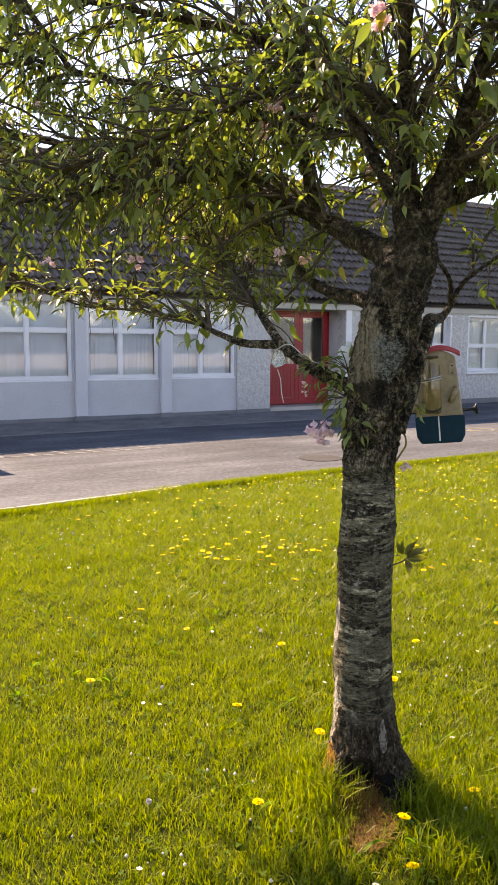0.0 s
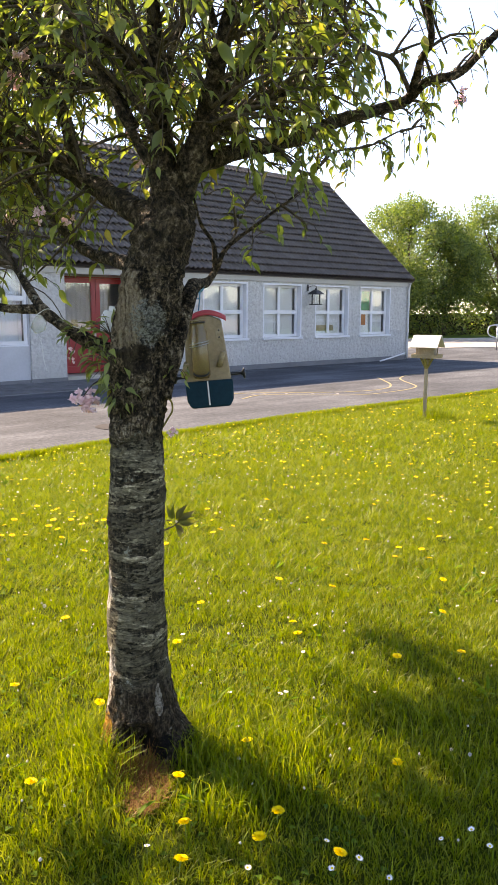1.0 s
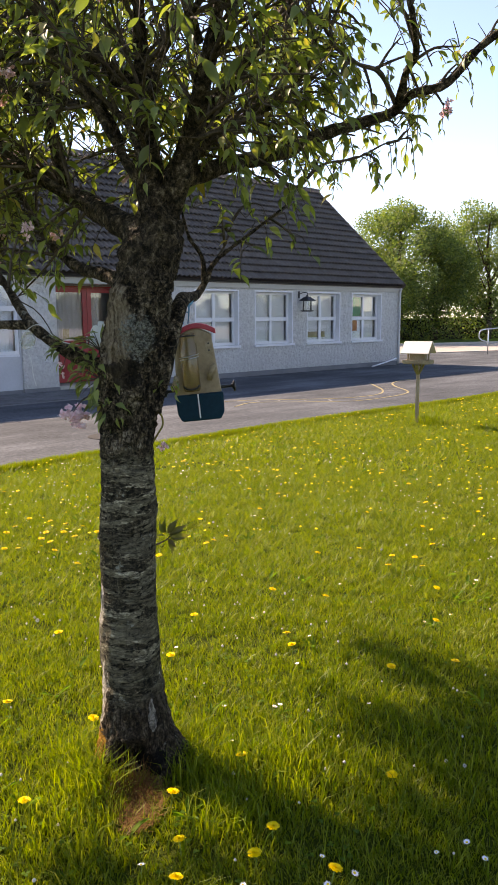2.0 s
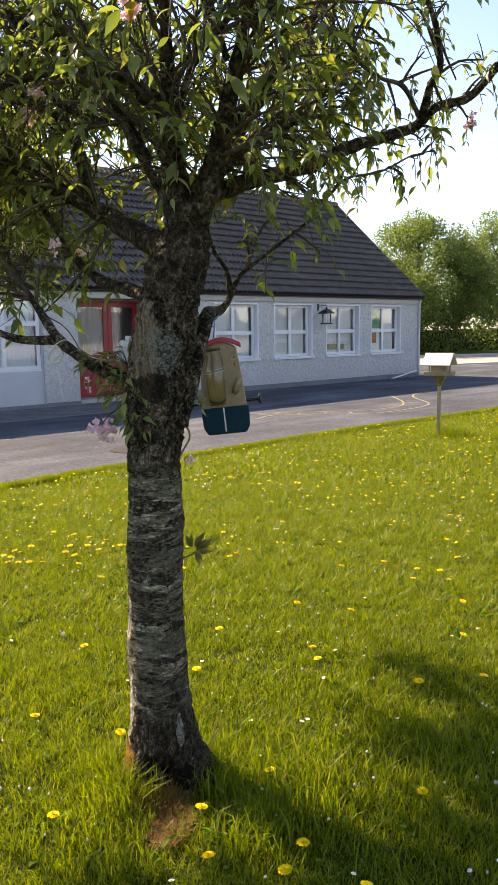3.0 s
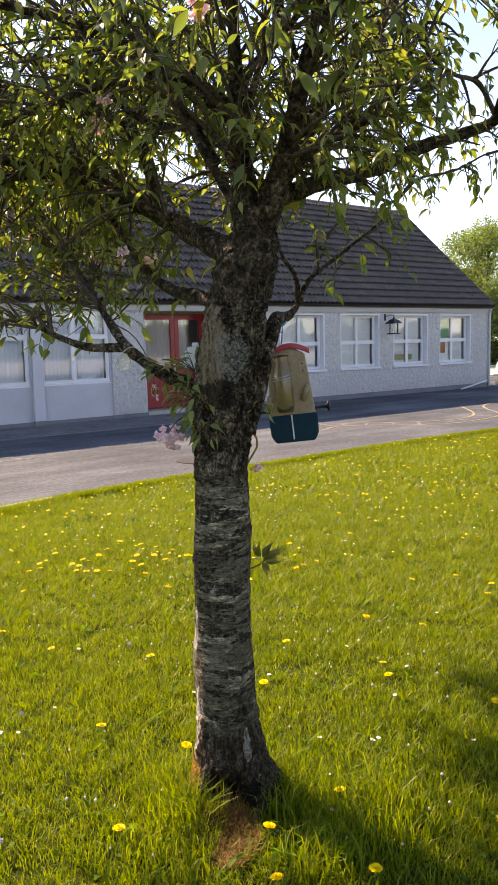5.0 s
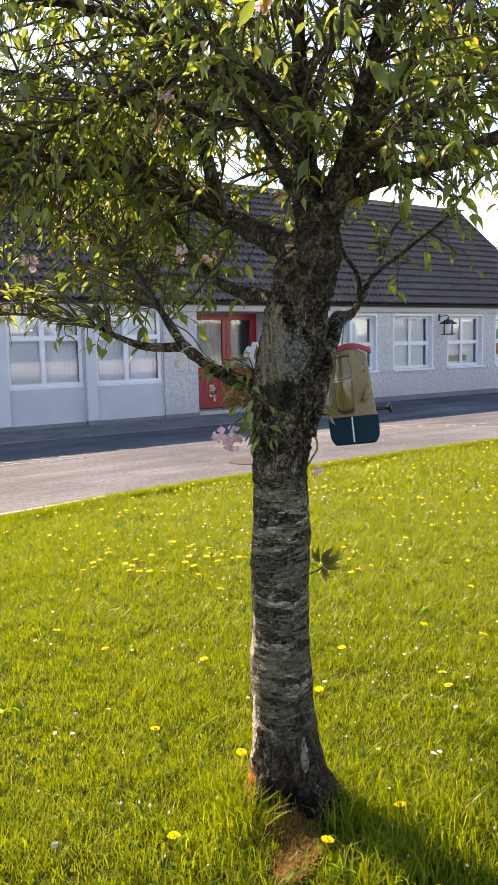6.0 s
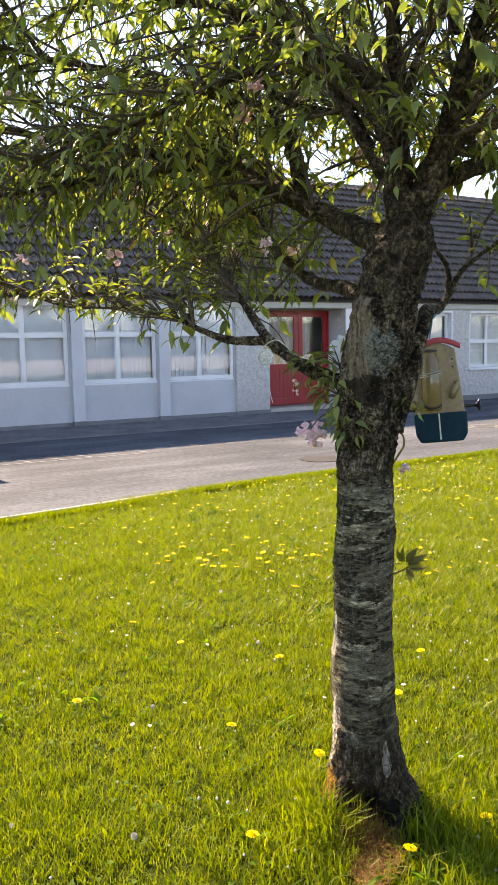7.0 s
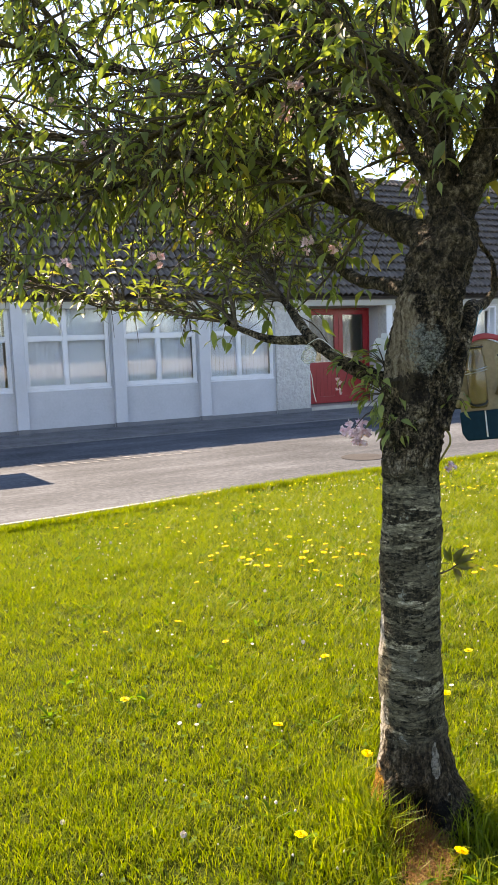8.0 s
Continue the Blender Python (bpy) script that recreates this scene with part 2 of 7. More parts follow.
def make_tile():
    m, nt, b = material("concrete_roof_tile", 0.6, 0, (0.06, 0.05, 0.055))
    v = where(nt)
    r = sums(nt, "ADD", sums(nt, "MULTIPLY", by_object(nt), 0.5), sums(nt, "MULTIPLY", by_island(nt), 0.5))
    f = sums(nt, "ADD", sums(nt, "MULTIPLY", r, 0.14), sums(nt, "ADD", 0.13, sums(nt, "MULTIPLY", noise_of(nt, v, 5, 5, 0.65), 0.6)))
    col = ramp(nt, f, [(0.3, (0.066, 0.054, 0.047)), (0.5, (0.115, 0.097, 0.084)), (0.7, (0.18, 0.155, 0.135))])
    nt.links.new(col, b.inputs["Base Color"])
    bumped(nt, b, noise_of(nt, v, 120, 3), 0.4, 0.003)
    return m


def make_asphalt():
    m, nt, b = material("asphalt", 0.95, 0, (0.12, 0.115, 0.11))
    v = where(nt)
    grit, big, streak = noise_of(nt, v, 16, 9, 0.85), noise_of(nt, v, 0.5, 5, 0.6), noise_of(nt, where(nt, (0.25, 1.6, 1)), 1.0, 4, 0.6)
    f = sums(nt, "ADD", sums(nt, "ADD", sums(nt, "MULTIPLY", grit, 0.45), sums(nt, "MULTIPLY", big, 0.3)), sums(nt, "MULTIPLY", streak, 0.25))
    nt.links.new(ramp(nt, f, [(0.40, (0.032, 0.035, 0.038)), (0.5, (0.070, 0.075, 0.081)), (0.60, (0.135, 0.144, 0.155))]), b.inputs["Base Color"])
    bumped(nt, b, sums(nt, "ADD", grit, sums(nt, "MULTIPLY", cells(nt, v, 140), 0.6)), 0.5, 0.004)
    return m


def make_glass():
    m, nt, b = material("window_glass", 0.02, 0, (0.95, 0.97, 0.97))
    b.inputs["Transmission Weight"].default_value = 1.0
    b.inputs["IOR"].default_value = 1.5
    return m


def plain(name, colour, rough=0.5, metal=0.0, vary=0.12, scale=7.0, bump=0.08, dist=0.002):
    lo, hi = tuple(c * (1 - vary) for c in colour), tuple(min(1, c * (1 + vary)) for c in colour)
    return two_scale(name, (lo, colour, hi), scale * 0.35, scale * 6, rough, bump, dist, 0.4, metal)


ROUGHCAST, BARK, GRASS, TILE, ASPHALT, GLASS = make_roughcast(), make_bark(), make_grass(), make_tile(), make_asphalt(), make_glass()
LEAF = make_leaf("cherry_leaf", (0.088, 0.116, 0.043), (0.150, 0.186, 0.062), (0.225, 0.258, 0.076), (0.38, 0.28, 0.08))
LEAF_ONE = make_leaf("cherry_leaf_single", (0.088, 0.116, 0.043), (0.150, 0.186, 0.062), (0.225, 0.258, 0.076), (0.38, 0.28, 0.08), 0.36, True)
BRONZE = make_leaf("young_bronze_leaf", (0.07, 0.07, 0.02), (0.12, 0.09, 0.03), (0.13, 0.14, 0.03), (0.22, 0.08, 0.03), 0.4, True)
TWIG = two_scale("twig_bark", ((0.035, 0.027, 0.020), (0.075, 0.060, 0.044), (0.16, 0.135, 0.10)), 25, 140, 0.8, 0.4, 0.002)
DULL_GREEN = two_scale("distant_foliage", ((0.045, 0.050, 0.038), (0.075, 0.082, 0.062), (0.11, 0.115, 0.09)), 0.6, 5, 0.95, 0.5, 0.05)
HEDGE = make_leaf("hawthorn_leaf", (0.05, 0.08, 0.03), (0.10, 0.145, 0.045), (0.17, 0.215, 0.058), (0.21, 0.23, 0.06), 0.40)
WEED = make_leaf("weed_leaf", (0.05, 0.10, 0.008), (0.075, 0.14, 0.01), (0.10, 0.17, 0.015), (0.12, 0.17, 0.02), 0.45, gloss=0.08)
PANEL = plain("grey_blue_render", (0.46, 0.47, 0.49), 0.75, 0, 0.10, 4, 0.15, 0.003)
PILLAR = plain("pale_grey_render", (0.50, 0.51, 0.535), 0.75, 0, 0.06, 4, 0.15, 0.003)
PLINTH = plain("grey_plinth_paint", (0.17, 0.172, 0.178), 0.8, 0, 0.2, 5, 0.3, 0.005)
FASCIA = plain("stone_coloured_fascia", (0.36, 0.345, 0.31), 0.55, 0, 0.08)
WHITE = plain("white_frame_paint", (0.66, 0.67, 0.69), 0.35, 0, 0.06)
SILL = plain("white_sill_paint", (0.66, 0.67, 0.70), 0.5, 0, 0.10)
RED = plain("red_door_paint", (0.30, 0.012, 0.018), 0.35, 0, 0.15)
GUTTER = plain("dark_brown_gutter", (0.05, 0.04, 0.038), 0.4)
PIPE = plain("pale_grey_downpipe", (0.5, 0.5, 0.5), 0.5)
CONCRETE = plain("worn_concrete", (0.40, 0.37, 0.32), 0.85, 0, 0.2, 5, 0.4, 0.004)
LIGHT_CONCRETE = plain("pale_concrete", (0.36, 0.32, 0.28), 0.85, 0, 0.14, 3, 0.4, 0.004)
PAVER = plain("grey_paver", (0.13, 0.13, 0.132), 0.85, 0, 0.35, 6, 0.4, 0.004)
SOIL = two_scale("mossy_soil", ((0.022, 0.034, 0.002), (0.044, 0.060, 0.003), (0.078, 0.092, 0.008)), 9, 130, 0.95, 0.9, 0.02, 0.4)
FIELD = two_scale("field", ((0.04, 0.08, 0.012), (0.065, 0.12, 0.015), (0.10, 0.14, 0.025)), 0.08, 6, 0.95, 0.6, 0.05, 0.5)
YELLOW_PAINT = plain("worn_yellow_paint", (0.24, 0.205, 0.115), 0.8, 0, 0.45, 9, 0.3)
WHITE_PAINT = plain("worn_white_paint", (0.17, 0.165, 0.16), 0.8, 0, 0.45, 9, 0.3)
DANDELION = two_scale("dandelion_petals", ((0.80, 0.50, 0.0), (0.88, 0.63, 0.005), (0.92, 0.72, 0.01)), 40, 300, 0.6, 0.4, 0.002)
CLOVER = plain("clover_white", (0.58, 0.52, 0.48), 0.7, 0, 0.3, 90)
DAISY = plain("daisy_petals", (0.80, 0.76, 0.76), 0.6, 0, 0.1, 60)
STEM = plain("flower_stem", (0.16, 0.22, 0.05), 0.6, 0, 0.2, 40)
PETAL = make_leaf("blossom_petal", (0.60, 0.44, 0.47), (0.70, 0.55, 0.58), (0.80, 0.68, 0.70), (0.50, 0.36, 0.30), 0.25, False, (1.0, 0.8, 0.85))
BLIND = plain("pale_fabric_blind", (0.60, 0.64, 0.70), 0.8, 0, 0.08)
INSIDE = plain("interior_plaster", (0.5, 0.49, 0.46), 0.8)
INFLOOR = plain("interior_vinyl_floor", (0.25, 0.22, 0.2), 0.6)
TABLE_WOOD = two_scale("weathered_wood", ((0.20, 0.15, 0.09), (0.30, 0.24, 0.15), (0.42, 0.35, 0.24)), 3, 60, 0.8, 0.5, 0.003)
MOSS_WOOD = two_scale("mossy_wood", ((0.12, 0.10, 0.03), (0.20, 0.17, 0.05), (0.30, 0.25, 0.10)), 5, 60, 0.85, 0.5, 0.003)
ROOF_WHITE = plain("painted_white_board", (0.60, 0.57, 0.52), 0.6, 0, 0.12, 8)
TAN = two_scale("tan_plywood", ((0.19, 0.145, 0.08), (0.27, 0.205, 0.115), (0.36, 0.28, 0.17)), 6, 50, 0.55, 0.25, 0.002)
LID_RED = plain("red_plastic_lid", (0.42, 0.03, 0.05), 0.4, 0, 0.2, 20)
TEAL = plain("dark_blue_plastic", (0.003, 0.030, 0.048), 0.62, 0, 0.3, 12)
BLACK = plain("black_plastic", (0.012, 0.012, 0.014), 0.35)
STRING_BLUE = plain("blue_twine", (0.12, 0.32, 0.48), 0.8, 0, 0.2, 60)
STRING_WHITE = plain("white_string", (0.6, 0.6, 0.56), 0.8, 0, 0.2, 60)
GALV = plain("galvanised_steel", (0.55, 0.56, 0.57), 0.35, 0.9, 0.1, 12)
IRON = plain("dark_iron", (0.03, 0.03, 0.032), 0.5, 0.4, 0.2, 20)
FENCE_WOOD = two_scale("dark_fence_boards", ((0.022, 0.018, 0.014), (0.035, 0.028, 0.022), (0.05, 0.042, 0.034)), 2, 30, 0.85, 0.5, 0.004)
MANHOLE = plain("worn_cast_iron", (0.05, 0.047, 0.045), 0.9, 0, 0.25, 12, 0.5)
MILKY = plain("milky_plastic", (0.70, 0.74, 0.72), 0.3, 0, 0.06, 20)
MILKY.node_tree.nodes["Principled BSDF"].inputs["Transmission Weight"].default_value = 0.25
STRAW = two_scale("dry_thatch", ((0.06, 0.030, 0.010), (0.15, 0.075, 0.022), (0.30, 0.19, 0.07)), 8, 60, 0.9, 0.6, 0.01)
TUBE = plain("clear_tube", (0.46, 0.34, 0.15), 0.1, 0, 0.05)
CLEAR = plain("clear_film", (0.86, 0.88, 0.86), 0.2, 0, 0.03, 30, 0.5)
CLEAR.node_tree.nodes["Principled BSDF"].inputs["Transmission Weight"].default_value = 0.8
CURTAIN = plain("grey_net", (0.33, 0.31, 0.31), 0.8, 0, 0.2, 9)
NETTING = plain("pale_roller_blind", (0.60, 0.61, 0.61), 0.8, 0, 0.05, 3)
GREEN_CARD = plain("green_card", (0.03, 0.26, 0.14), 0.7)
ORANGE_CARD = plain("orange_card", (0.42, 0.14, 0.05), 0.7)
PAPER = plain("white_paper", (0.72, 0.72, 0.70), 0.8)
TUBE.node_tree.nodes["Principled BSDF"].inputs["Transmission Weight"].default_value = 0.65


# ---- mesh helpers ----
BASE = {}


def thing(name, at, label="", category="", group="", kind=""):
    e = new(name)
    e.empty_display_size = 0.1
    e.location = at
    BASE[e.name] = Vector(at)
    return tagged(e, label, category, group, kind)


def finish(bm, name, mat, smooth=False):
    me = bpy.data.meshes.new(name)
    bm.to_mesh(me)
    bm.free()
    if mat:
        me.materials.append(mat)
    if smooth:
        me.shade_smooth()
    return me


def part(name, bm, mat=None, parent=None, label="", smooth=False):
    me = bm if isinstance(bm, bpy.types.Mesh) else finish(bm, name, mat, smooth)
    ob = new(name, me)
    if parent is not None:
        ob.parent = parent
        if parent.name in BASE:
            ob.matrix_parent_inverse = Matrix.Translation(-BASE[parent.name])
    return tagged(ob, label)


def setting(name, bm, mat, label="", smooth=False, category=""):
    return tagged(part(name, bm, mat, None, "", smooth), label, category or name.split("_")[0], "", "structure")


def add_box(bm, x0, y0, z0, x1, y1, z1, bevel=0.0):
    m = Matrix.LocRotScale(((x0 + x1) / 2, (y0 + y1) / 2, (z0 + z1) / 2), None, (abs(x1 - x0), abs(y1 - y0), abs(z1 - z0)))
    made = bmesh.ops.create_cube(bm, size=1, matrix=m)["verts"]
    if bevel:
        edges = list({e for v in made for e in v.link_edges})
        bmesh.ops.bevel(bm, geom=edges, offset=bevel, segments=2, affect="EDGES", profile=0.6)
    return bm


def box(x0, y0, z0, x1, y1, z1, bevel=0.0):
    return add_box(bmesh.new(), x0, y0, z0, x1, y1, z1, bevel)


def turned_box(m, sx, sy, sz, bevel=0.0, bm=None):
    bm = bm or bmesh.new()
    made = bmesh.ops.create_cube(bm, size=1, matrix=m @ Matrix.Diagonal((sx, sy, sz, 1)))["verts"]
    if bevel:
        bmesh.ops.bevel(bm, geom=list({e for v in made for e in v.link_edges}), offset=bevel, segments=2, affect="EDGES", profile=0.6)
    return bm


def from_arrays(name, verts, faces, mat, smooth=False):
    me = bpy.data.meshes.new(name)
    me.from_pydata([tuple(v) for v in verts], [], faces)
    if mat:
        me.materials.append(mat)
    if smooth:
        me.shade_smooth()
    me.update()
    return me


def triangles(name, verts, tris, mat, smooth=False):
    """A mesh from arrays of places and of triangles, quickly."""
    verts, tris = np.asarray(verts, np.float32), np.asarray(tris, np.int32)
    me = bpy.data.meshes.new(name)
    me.vertices.add(len(verts))
    me.vertices.foreach_set("co", verts.ravel())
    me.loops.add(tris.size)
    me.loops.foreach_set("vertex_index", tris.ravel())
    me.polygons.add(len(tris))
    me.polygons.foreach_set("loop_start", np.arange(0, tris.size, 3, dtype=np.int32))
    me.update(calc_edges=True)
    me.validate()
    me.materials.append(mat)
    if smooth:
        me.shade_smooth()
    return me


def spline(points, n):
    """n points and their parameter on a smooth curve through the given ones."""
    p = [Vector(q) for q in points]
    p = [p[0] * 2 - p[1], *p, p[-1] * 2 - p[-2]]
    out = []
    for i in range(n):
        u = i / (n - 1) * (len(p) - 3)
        k = min(int(u), len(p) - 4)
        s = u - k
        a, b, c, d = p[k : k + 4]
        out.append(0.5 * (2 * b + (c - a) * s + (2 * a - 5 * b + 4 * c - d) * s * s + (3 * b - a - 3 * c + d) * s**3))
    return out


def sweep(pts, radii, sides=8, rough=0.0, seed=0.0, cap=True):
    """Places and faces of a round bar along pts; rough: how uneven its skin is."""
    verts, faces, ref = [], [], Vector((0.31, 0.17, 0.93))
    for i, p in enumerate(pts):
        d = (pts[min(i + 1, len(pts) - 1)] - pts[max(i - 1, 0)]).normalized()
        a = ref - d * ref.dot(d)
        a = a.normalized() if a.length > 0.05 else d.orthogonal().normalized()
        ref = a
        b = d.cross(a)
        for k in range(sides):
            t = 2 * math.pi * k / sides
            way = a * math.cos(t) + b * math.sin(t)
            r = radii[i]
            if rough:
                r *= 1 + rough * noise.noise((p + way * r * 1.5) * 9 + Vector((seed, 0, 0))) + 0.6 * rough * noise.noise((p + way * r) * 31)
            verts.append(p + way * r)
    n = len(pts)
    for i in range(n - 1):
        for k in range(sides):
            j = (k + 1) % sides
            faces.append((i * sides + k, i * sides + j, (i + 1) * sides + j, (i + 1) * sides + k))
    if cap:
        faces.append(tuple(range(sides - 1, -1, -1)))
        faces.append(tuple((n - 1) * sides + k for k in range(sides)))
    return verts, faces


def rod(name, points, r, mat, parent=None, n=None, sides=8, label="", r1=None):
    n = n or max(2, 4 * len(points))
    pts = spline(points, n) if len(points) > 2 else [Vector(q) for q in points]
    rr = [r + ((r1 if r1 is not None else r) - r) * i / (len(pts) - 1) for i in range(len(pts))]
    v, f = sweep(pts, rr, sides)
    return part(name, from_arrays(name, v, f, mat, True), None, parent, label)


def lathe(profile, m=None, sides=20):
    """A turned form: rows of radius and height."""
    bm = bmesh.new()
    rings = [[bm.verts.new((r * math.cos(2 * math.pi * k / sides), r * math.sin(2 * math.pi * k / sides), z)) for k in range(sides)] for r, z in profile]
    for a, b in zip(rings, rings[1:]):
        for k in range(sides):
            bm.faces.new((a[k], a[(k + 1) % sides], b[(k + 1) % sides], b[k]))
    bm.faces.new(rings[0][::-1])
    bm.faces.new(rings[-1])
    if m is not None:
        bm.transform(m)
    return bm


# ---- ground ----
FY = 15.874                       # face of the school wall
DOOR_Y = 16.53                    # the doors stand back in a porch
ground = bmesh.new()
bmesh.ops.create_grid(ground, x_segments=8, y_segments=8, size=420)
ground.transform(Matrix.Translation((15, 15, -0.16)))
setting("ground", ground, FIELD, "flat green fields reaching to the horizon", category="ground")


def lawn_edge(x):
    return 8.86 - 0.62 / (1 + math.exp((x - 3.4) / 0.75)) + 0.05 * math.sin(x * 0.8)


def slab(rows, z0, z1):
    """A flat body between two lines: rows of x, near y, far y."""
    bm = bmesh.new()
    lines = [[bm.verts.new(p) for p in ((x, a, z1), (x, b, z1), (x, b, z0), (x, a, z0))] for x, a, b in rows]
    for p, q in zip(lines, lines[1:]):
        for i in range(4):
            j = (i + 1) % 4
            bm.faces.new((p[i], q[i], q[j], p[j]))
    bm.faces.new(lines[0])
    bm.faces.new(lines[-1][::-1])
    bmesh.ops.recalc_face_normals(bm, faces=bm.faces)
    return bm


xs = [-14 + 0.5 * i for i in range(105)]
setting("lawn", slab([(x, -14, lawn_edge(x)) for x in xs], -0.14, -0.045), SOIL, "sunlit lawn of bright green grass with dandelions", category="lawn")
setting("road", slab([(x, lawn_edge(x) + 0.002, FY + 9) for x in xs] + [(60, 8.9, FY + 9)], -0.14, 0.0), ASPHALT,
        "worn grey asphalt drive beside the school", category="road")
# concrete edging between drive and lawn, bare at one end and overgrown further on
edging = thing("kerb", (0, 8.2, 0), "low pale concrete edging beside the lawn", "kerb", "", "structure")
for i in range(10):
    x0 = -5.4 + 0.92 * i
    a, b = Vector((x0, lawn_edge(x0) - 0.02, 0)), Vector((x0 + 0.91, lawn_edge(x0 + 0.91) - 0.02, 0))
    m = Matrix.Translation((a + b) / 2 + Vector((0, 0, -0.025))) @ Matrix.Rotation(math.atan2(b.y - a.y, b.x - a.x), 4, "Z")
    part("edging_block", turned_box(m, 0.905, 0.05, 0.08, 0.008), CONCRETE, edging)
# strip of pavers along the wall
setting("pavement", slab([(-6, 14.08, FY + 0.1), (11.6, 14.08, FY + 0.1)], -0.1, 0.02), PLINTH, "narrow paved strip along the school wall", category="pavement")

# ---- the school ----
X0, X1, YB, EAVE, RIDGE_Y, RIDGE_Z = -6.0, 21.89, 23.3, 2.40, 19.6, 5.90
LEFT_WIN = [(-3.13, -1.62), (-1.34, 0.18), (0.46, 1.24), (1.42, 2.99), (3.24, 4.85), (5.13, 6.66), (6.92, 8.44)]
RIGHT_WIN = [(13.20, 14.65), (15.29, 16.73), (17.37, 18.80), (19.41, 20.85)]
LZ, RZ = (0.82, 2.40), (0.83, 2.225)


def wall_with(openings, x0, x1, y0, y1, z0, z1, oz):
    bm = bmesh.new()
    at = x0
    for a, b in openings:
        add_box(bm, at, y0, z0, a, y1, z1)
        add_box(bm, a, y0, z0, b, y1, oz[0])
        if oz[1] < z1 - 1e-4:
            add_box(bm, a, y0, oz[1], b, y1, z1)
        at = b
    add_box(bm, at, y0, z0, x1, y1, z1)
    return bm


setting("wall_front_smooth", wall_with(LEFT_WIN, X0, 8.476, FY + 0.05, FY + 0.32, -0.1, 2.44, LZ), PANEL, "smooth grey-blue rendered wall under a row of windows", category="wall")
pier = box(8.476, FY, -0.1, 9.314, FY + 0.8, 2.44, 0.012)
setting("wall_front_pier", pier, ROUGHCAST, "rough pebble-rendered pier beside the red doors", category="wall")
setting("wall_front_rough", wall_with(RIGHT_WIN, 11.36, X1, FY, FY + 0.32, -0.1, 2.44, RZ), ROUGHCAST, "pale grey roughcast wall with four white windows", category="wall")
setting("wall_porch", wall_with([(9.42, 11.34)], 8.9, 11.7, DOOR_Y + 0.02, DOOR_Y + 0.3, -0.1, 2.44, (0.0, 2.28)), PANEL, "grey wall round the doors", category="wall")
setting("wall_porch_side", box(11.362, FY + 0.322, -0.1, 11.62, DOOR_Y + 0.018, 2.44), PANEL, "smooth side wall of the porch", category="wall")
setting("wall_porch_head", box(9.316, FY + 0.01, 2.30, 11.358, DOOR_Y + 0.018, 2.438), FASCIA, "plain lintel over the porch", category="wall")
setting("trim_porch_corner", box(11.372, FY - 0.012, 0.14, 11.53, FY - 0.001, 2.40), WHITE, "white corner board beside the porch", category="trim")
setting("wall_back", box(X0, YB - 0.3, -0.1, X1, YB, 2.44), ROUGHCAST, "grey rear wall", category="wall")
setting("wall_west", box(X0, FY + 0.322, -0.1, X0 + 0.3, YB - 0.302, 2.44), ROUGHCAST, "grey end wall", category="wall")
gable = bmesh.new()
prof = [(FY + 0.322, -0.1), (YB - 0.302, -0.1), (YB - 0.302, 2.44), (YB - 0.1, 2.50), (RIDGE_Y, RIDGE_Z - 0.12), (FY + 0.1, 2.50), (FY + 0.322, 2.44)]
for x in (X1 - 0.3, X1):
    f = gable.faces.new([gable.verts.new((x, y, z)) for y, z in prof])
gable.faces.ensure_lookup_table()
va, vb = gable.faces[0].verts[:], gable.faces[1].verts[:]
for i in range(len(va)):
    j = (i + 1) % len(va)
    gable.faces.new((va[i], va[j], vb[j], vb[i]))
bmesh.ops.recalc_face_normals(gable, faces=gable.faces)
setting("wall_gable", gable, ROUGHCAST, "roughcast gable end", category="wall")
setting("floor", box(X0 + 0.302, FY + 0.33, -0.08, X1 - 0.302, YB - 0.31, 0.01), INFLOOR, "dull vinyl floor indoors")
setting("ceiling", box(X0, FY + 0.1, 2.445, X1, YB - 0.1, 2.50), INSIDE, "plain white ceiling")
setting("wall_inner", box(X0 + 0.31, FY + 4.2, 0.012, X1 - 0.31, FY + 4.32, 2.44), INSIDE, "plain inner wall", category="wall")

# pillars between the classroom windows, with painted plinths
for k, (a, b) in enumerate([(-1.58, -1.36), (0.20, 0.42), (1.25, 1.41), (3.01, 3.225), (4.885, 5.115), (6.68, 6.905)]):
    setting("pillar_%d" % (k + 1), box(a, FY - 0.07, -0.05, b, FY + 0.049, 2.44, 0.01), PILLAR, "pale rendered pillar between the classroom windows", category="pillar")
    setting("plinth_pillar_%d" % (k + 1), box(a - 0.006, FY - 0.078, -0.05, b + 0.006, FY + 0.03, 0.11, 0.006), PLINTH, "grey painted foot of a pillar", category="plinth")
for k, (a, b) in enumerate([(X0, -1.59), (-1.35, 0.19), (0.43, 1.24), (1.42, 3.0), (3.235, 4.875), (5.125, 6.67), (6.915, 8.47)]):
    setting("plinth_panel_%d" % (k + 1), box(a, FY + 0.03, -0.05, b, FY + 0.0488, 0.09, 0.004), PLINTH, "grey painted wall foot", category="plinth")
setting("plinth_pier", box(8.47, FY - 0.014, -0.05, 9.32, FY - 0.001, 0.10, 0.004), PLINTH, "grey painted wall foot", category="plinth")
setting("plinth_rough", box(11.37, FY - 0.014, -0.05, X1, FY - 0.001, 0.13, 0.004), PLINTH, "grey painted wall foot", category="plinth")
setting("step", box(9.33, FY + 0.1, -0.02, 11.35, DOOR_Y + 0.01, 0.10, 0.006), CONCRETE, "worn concrete porch step")

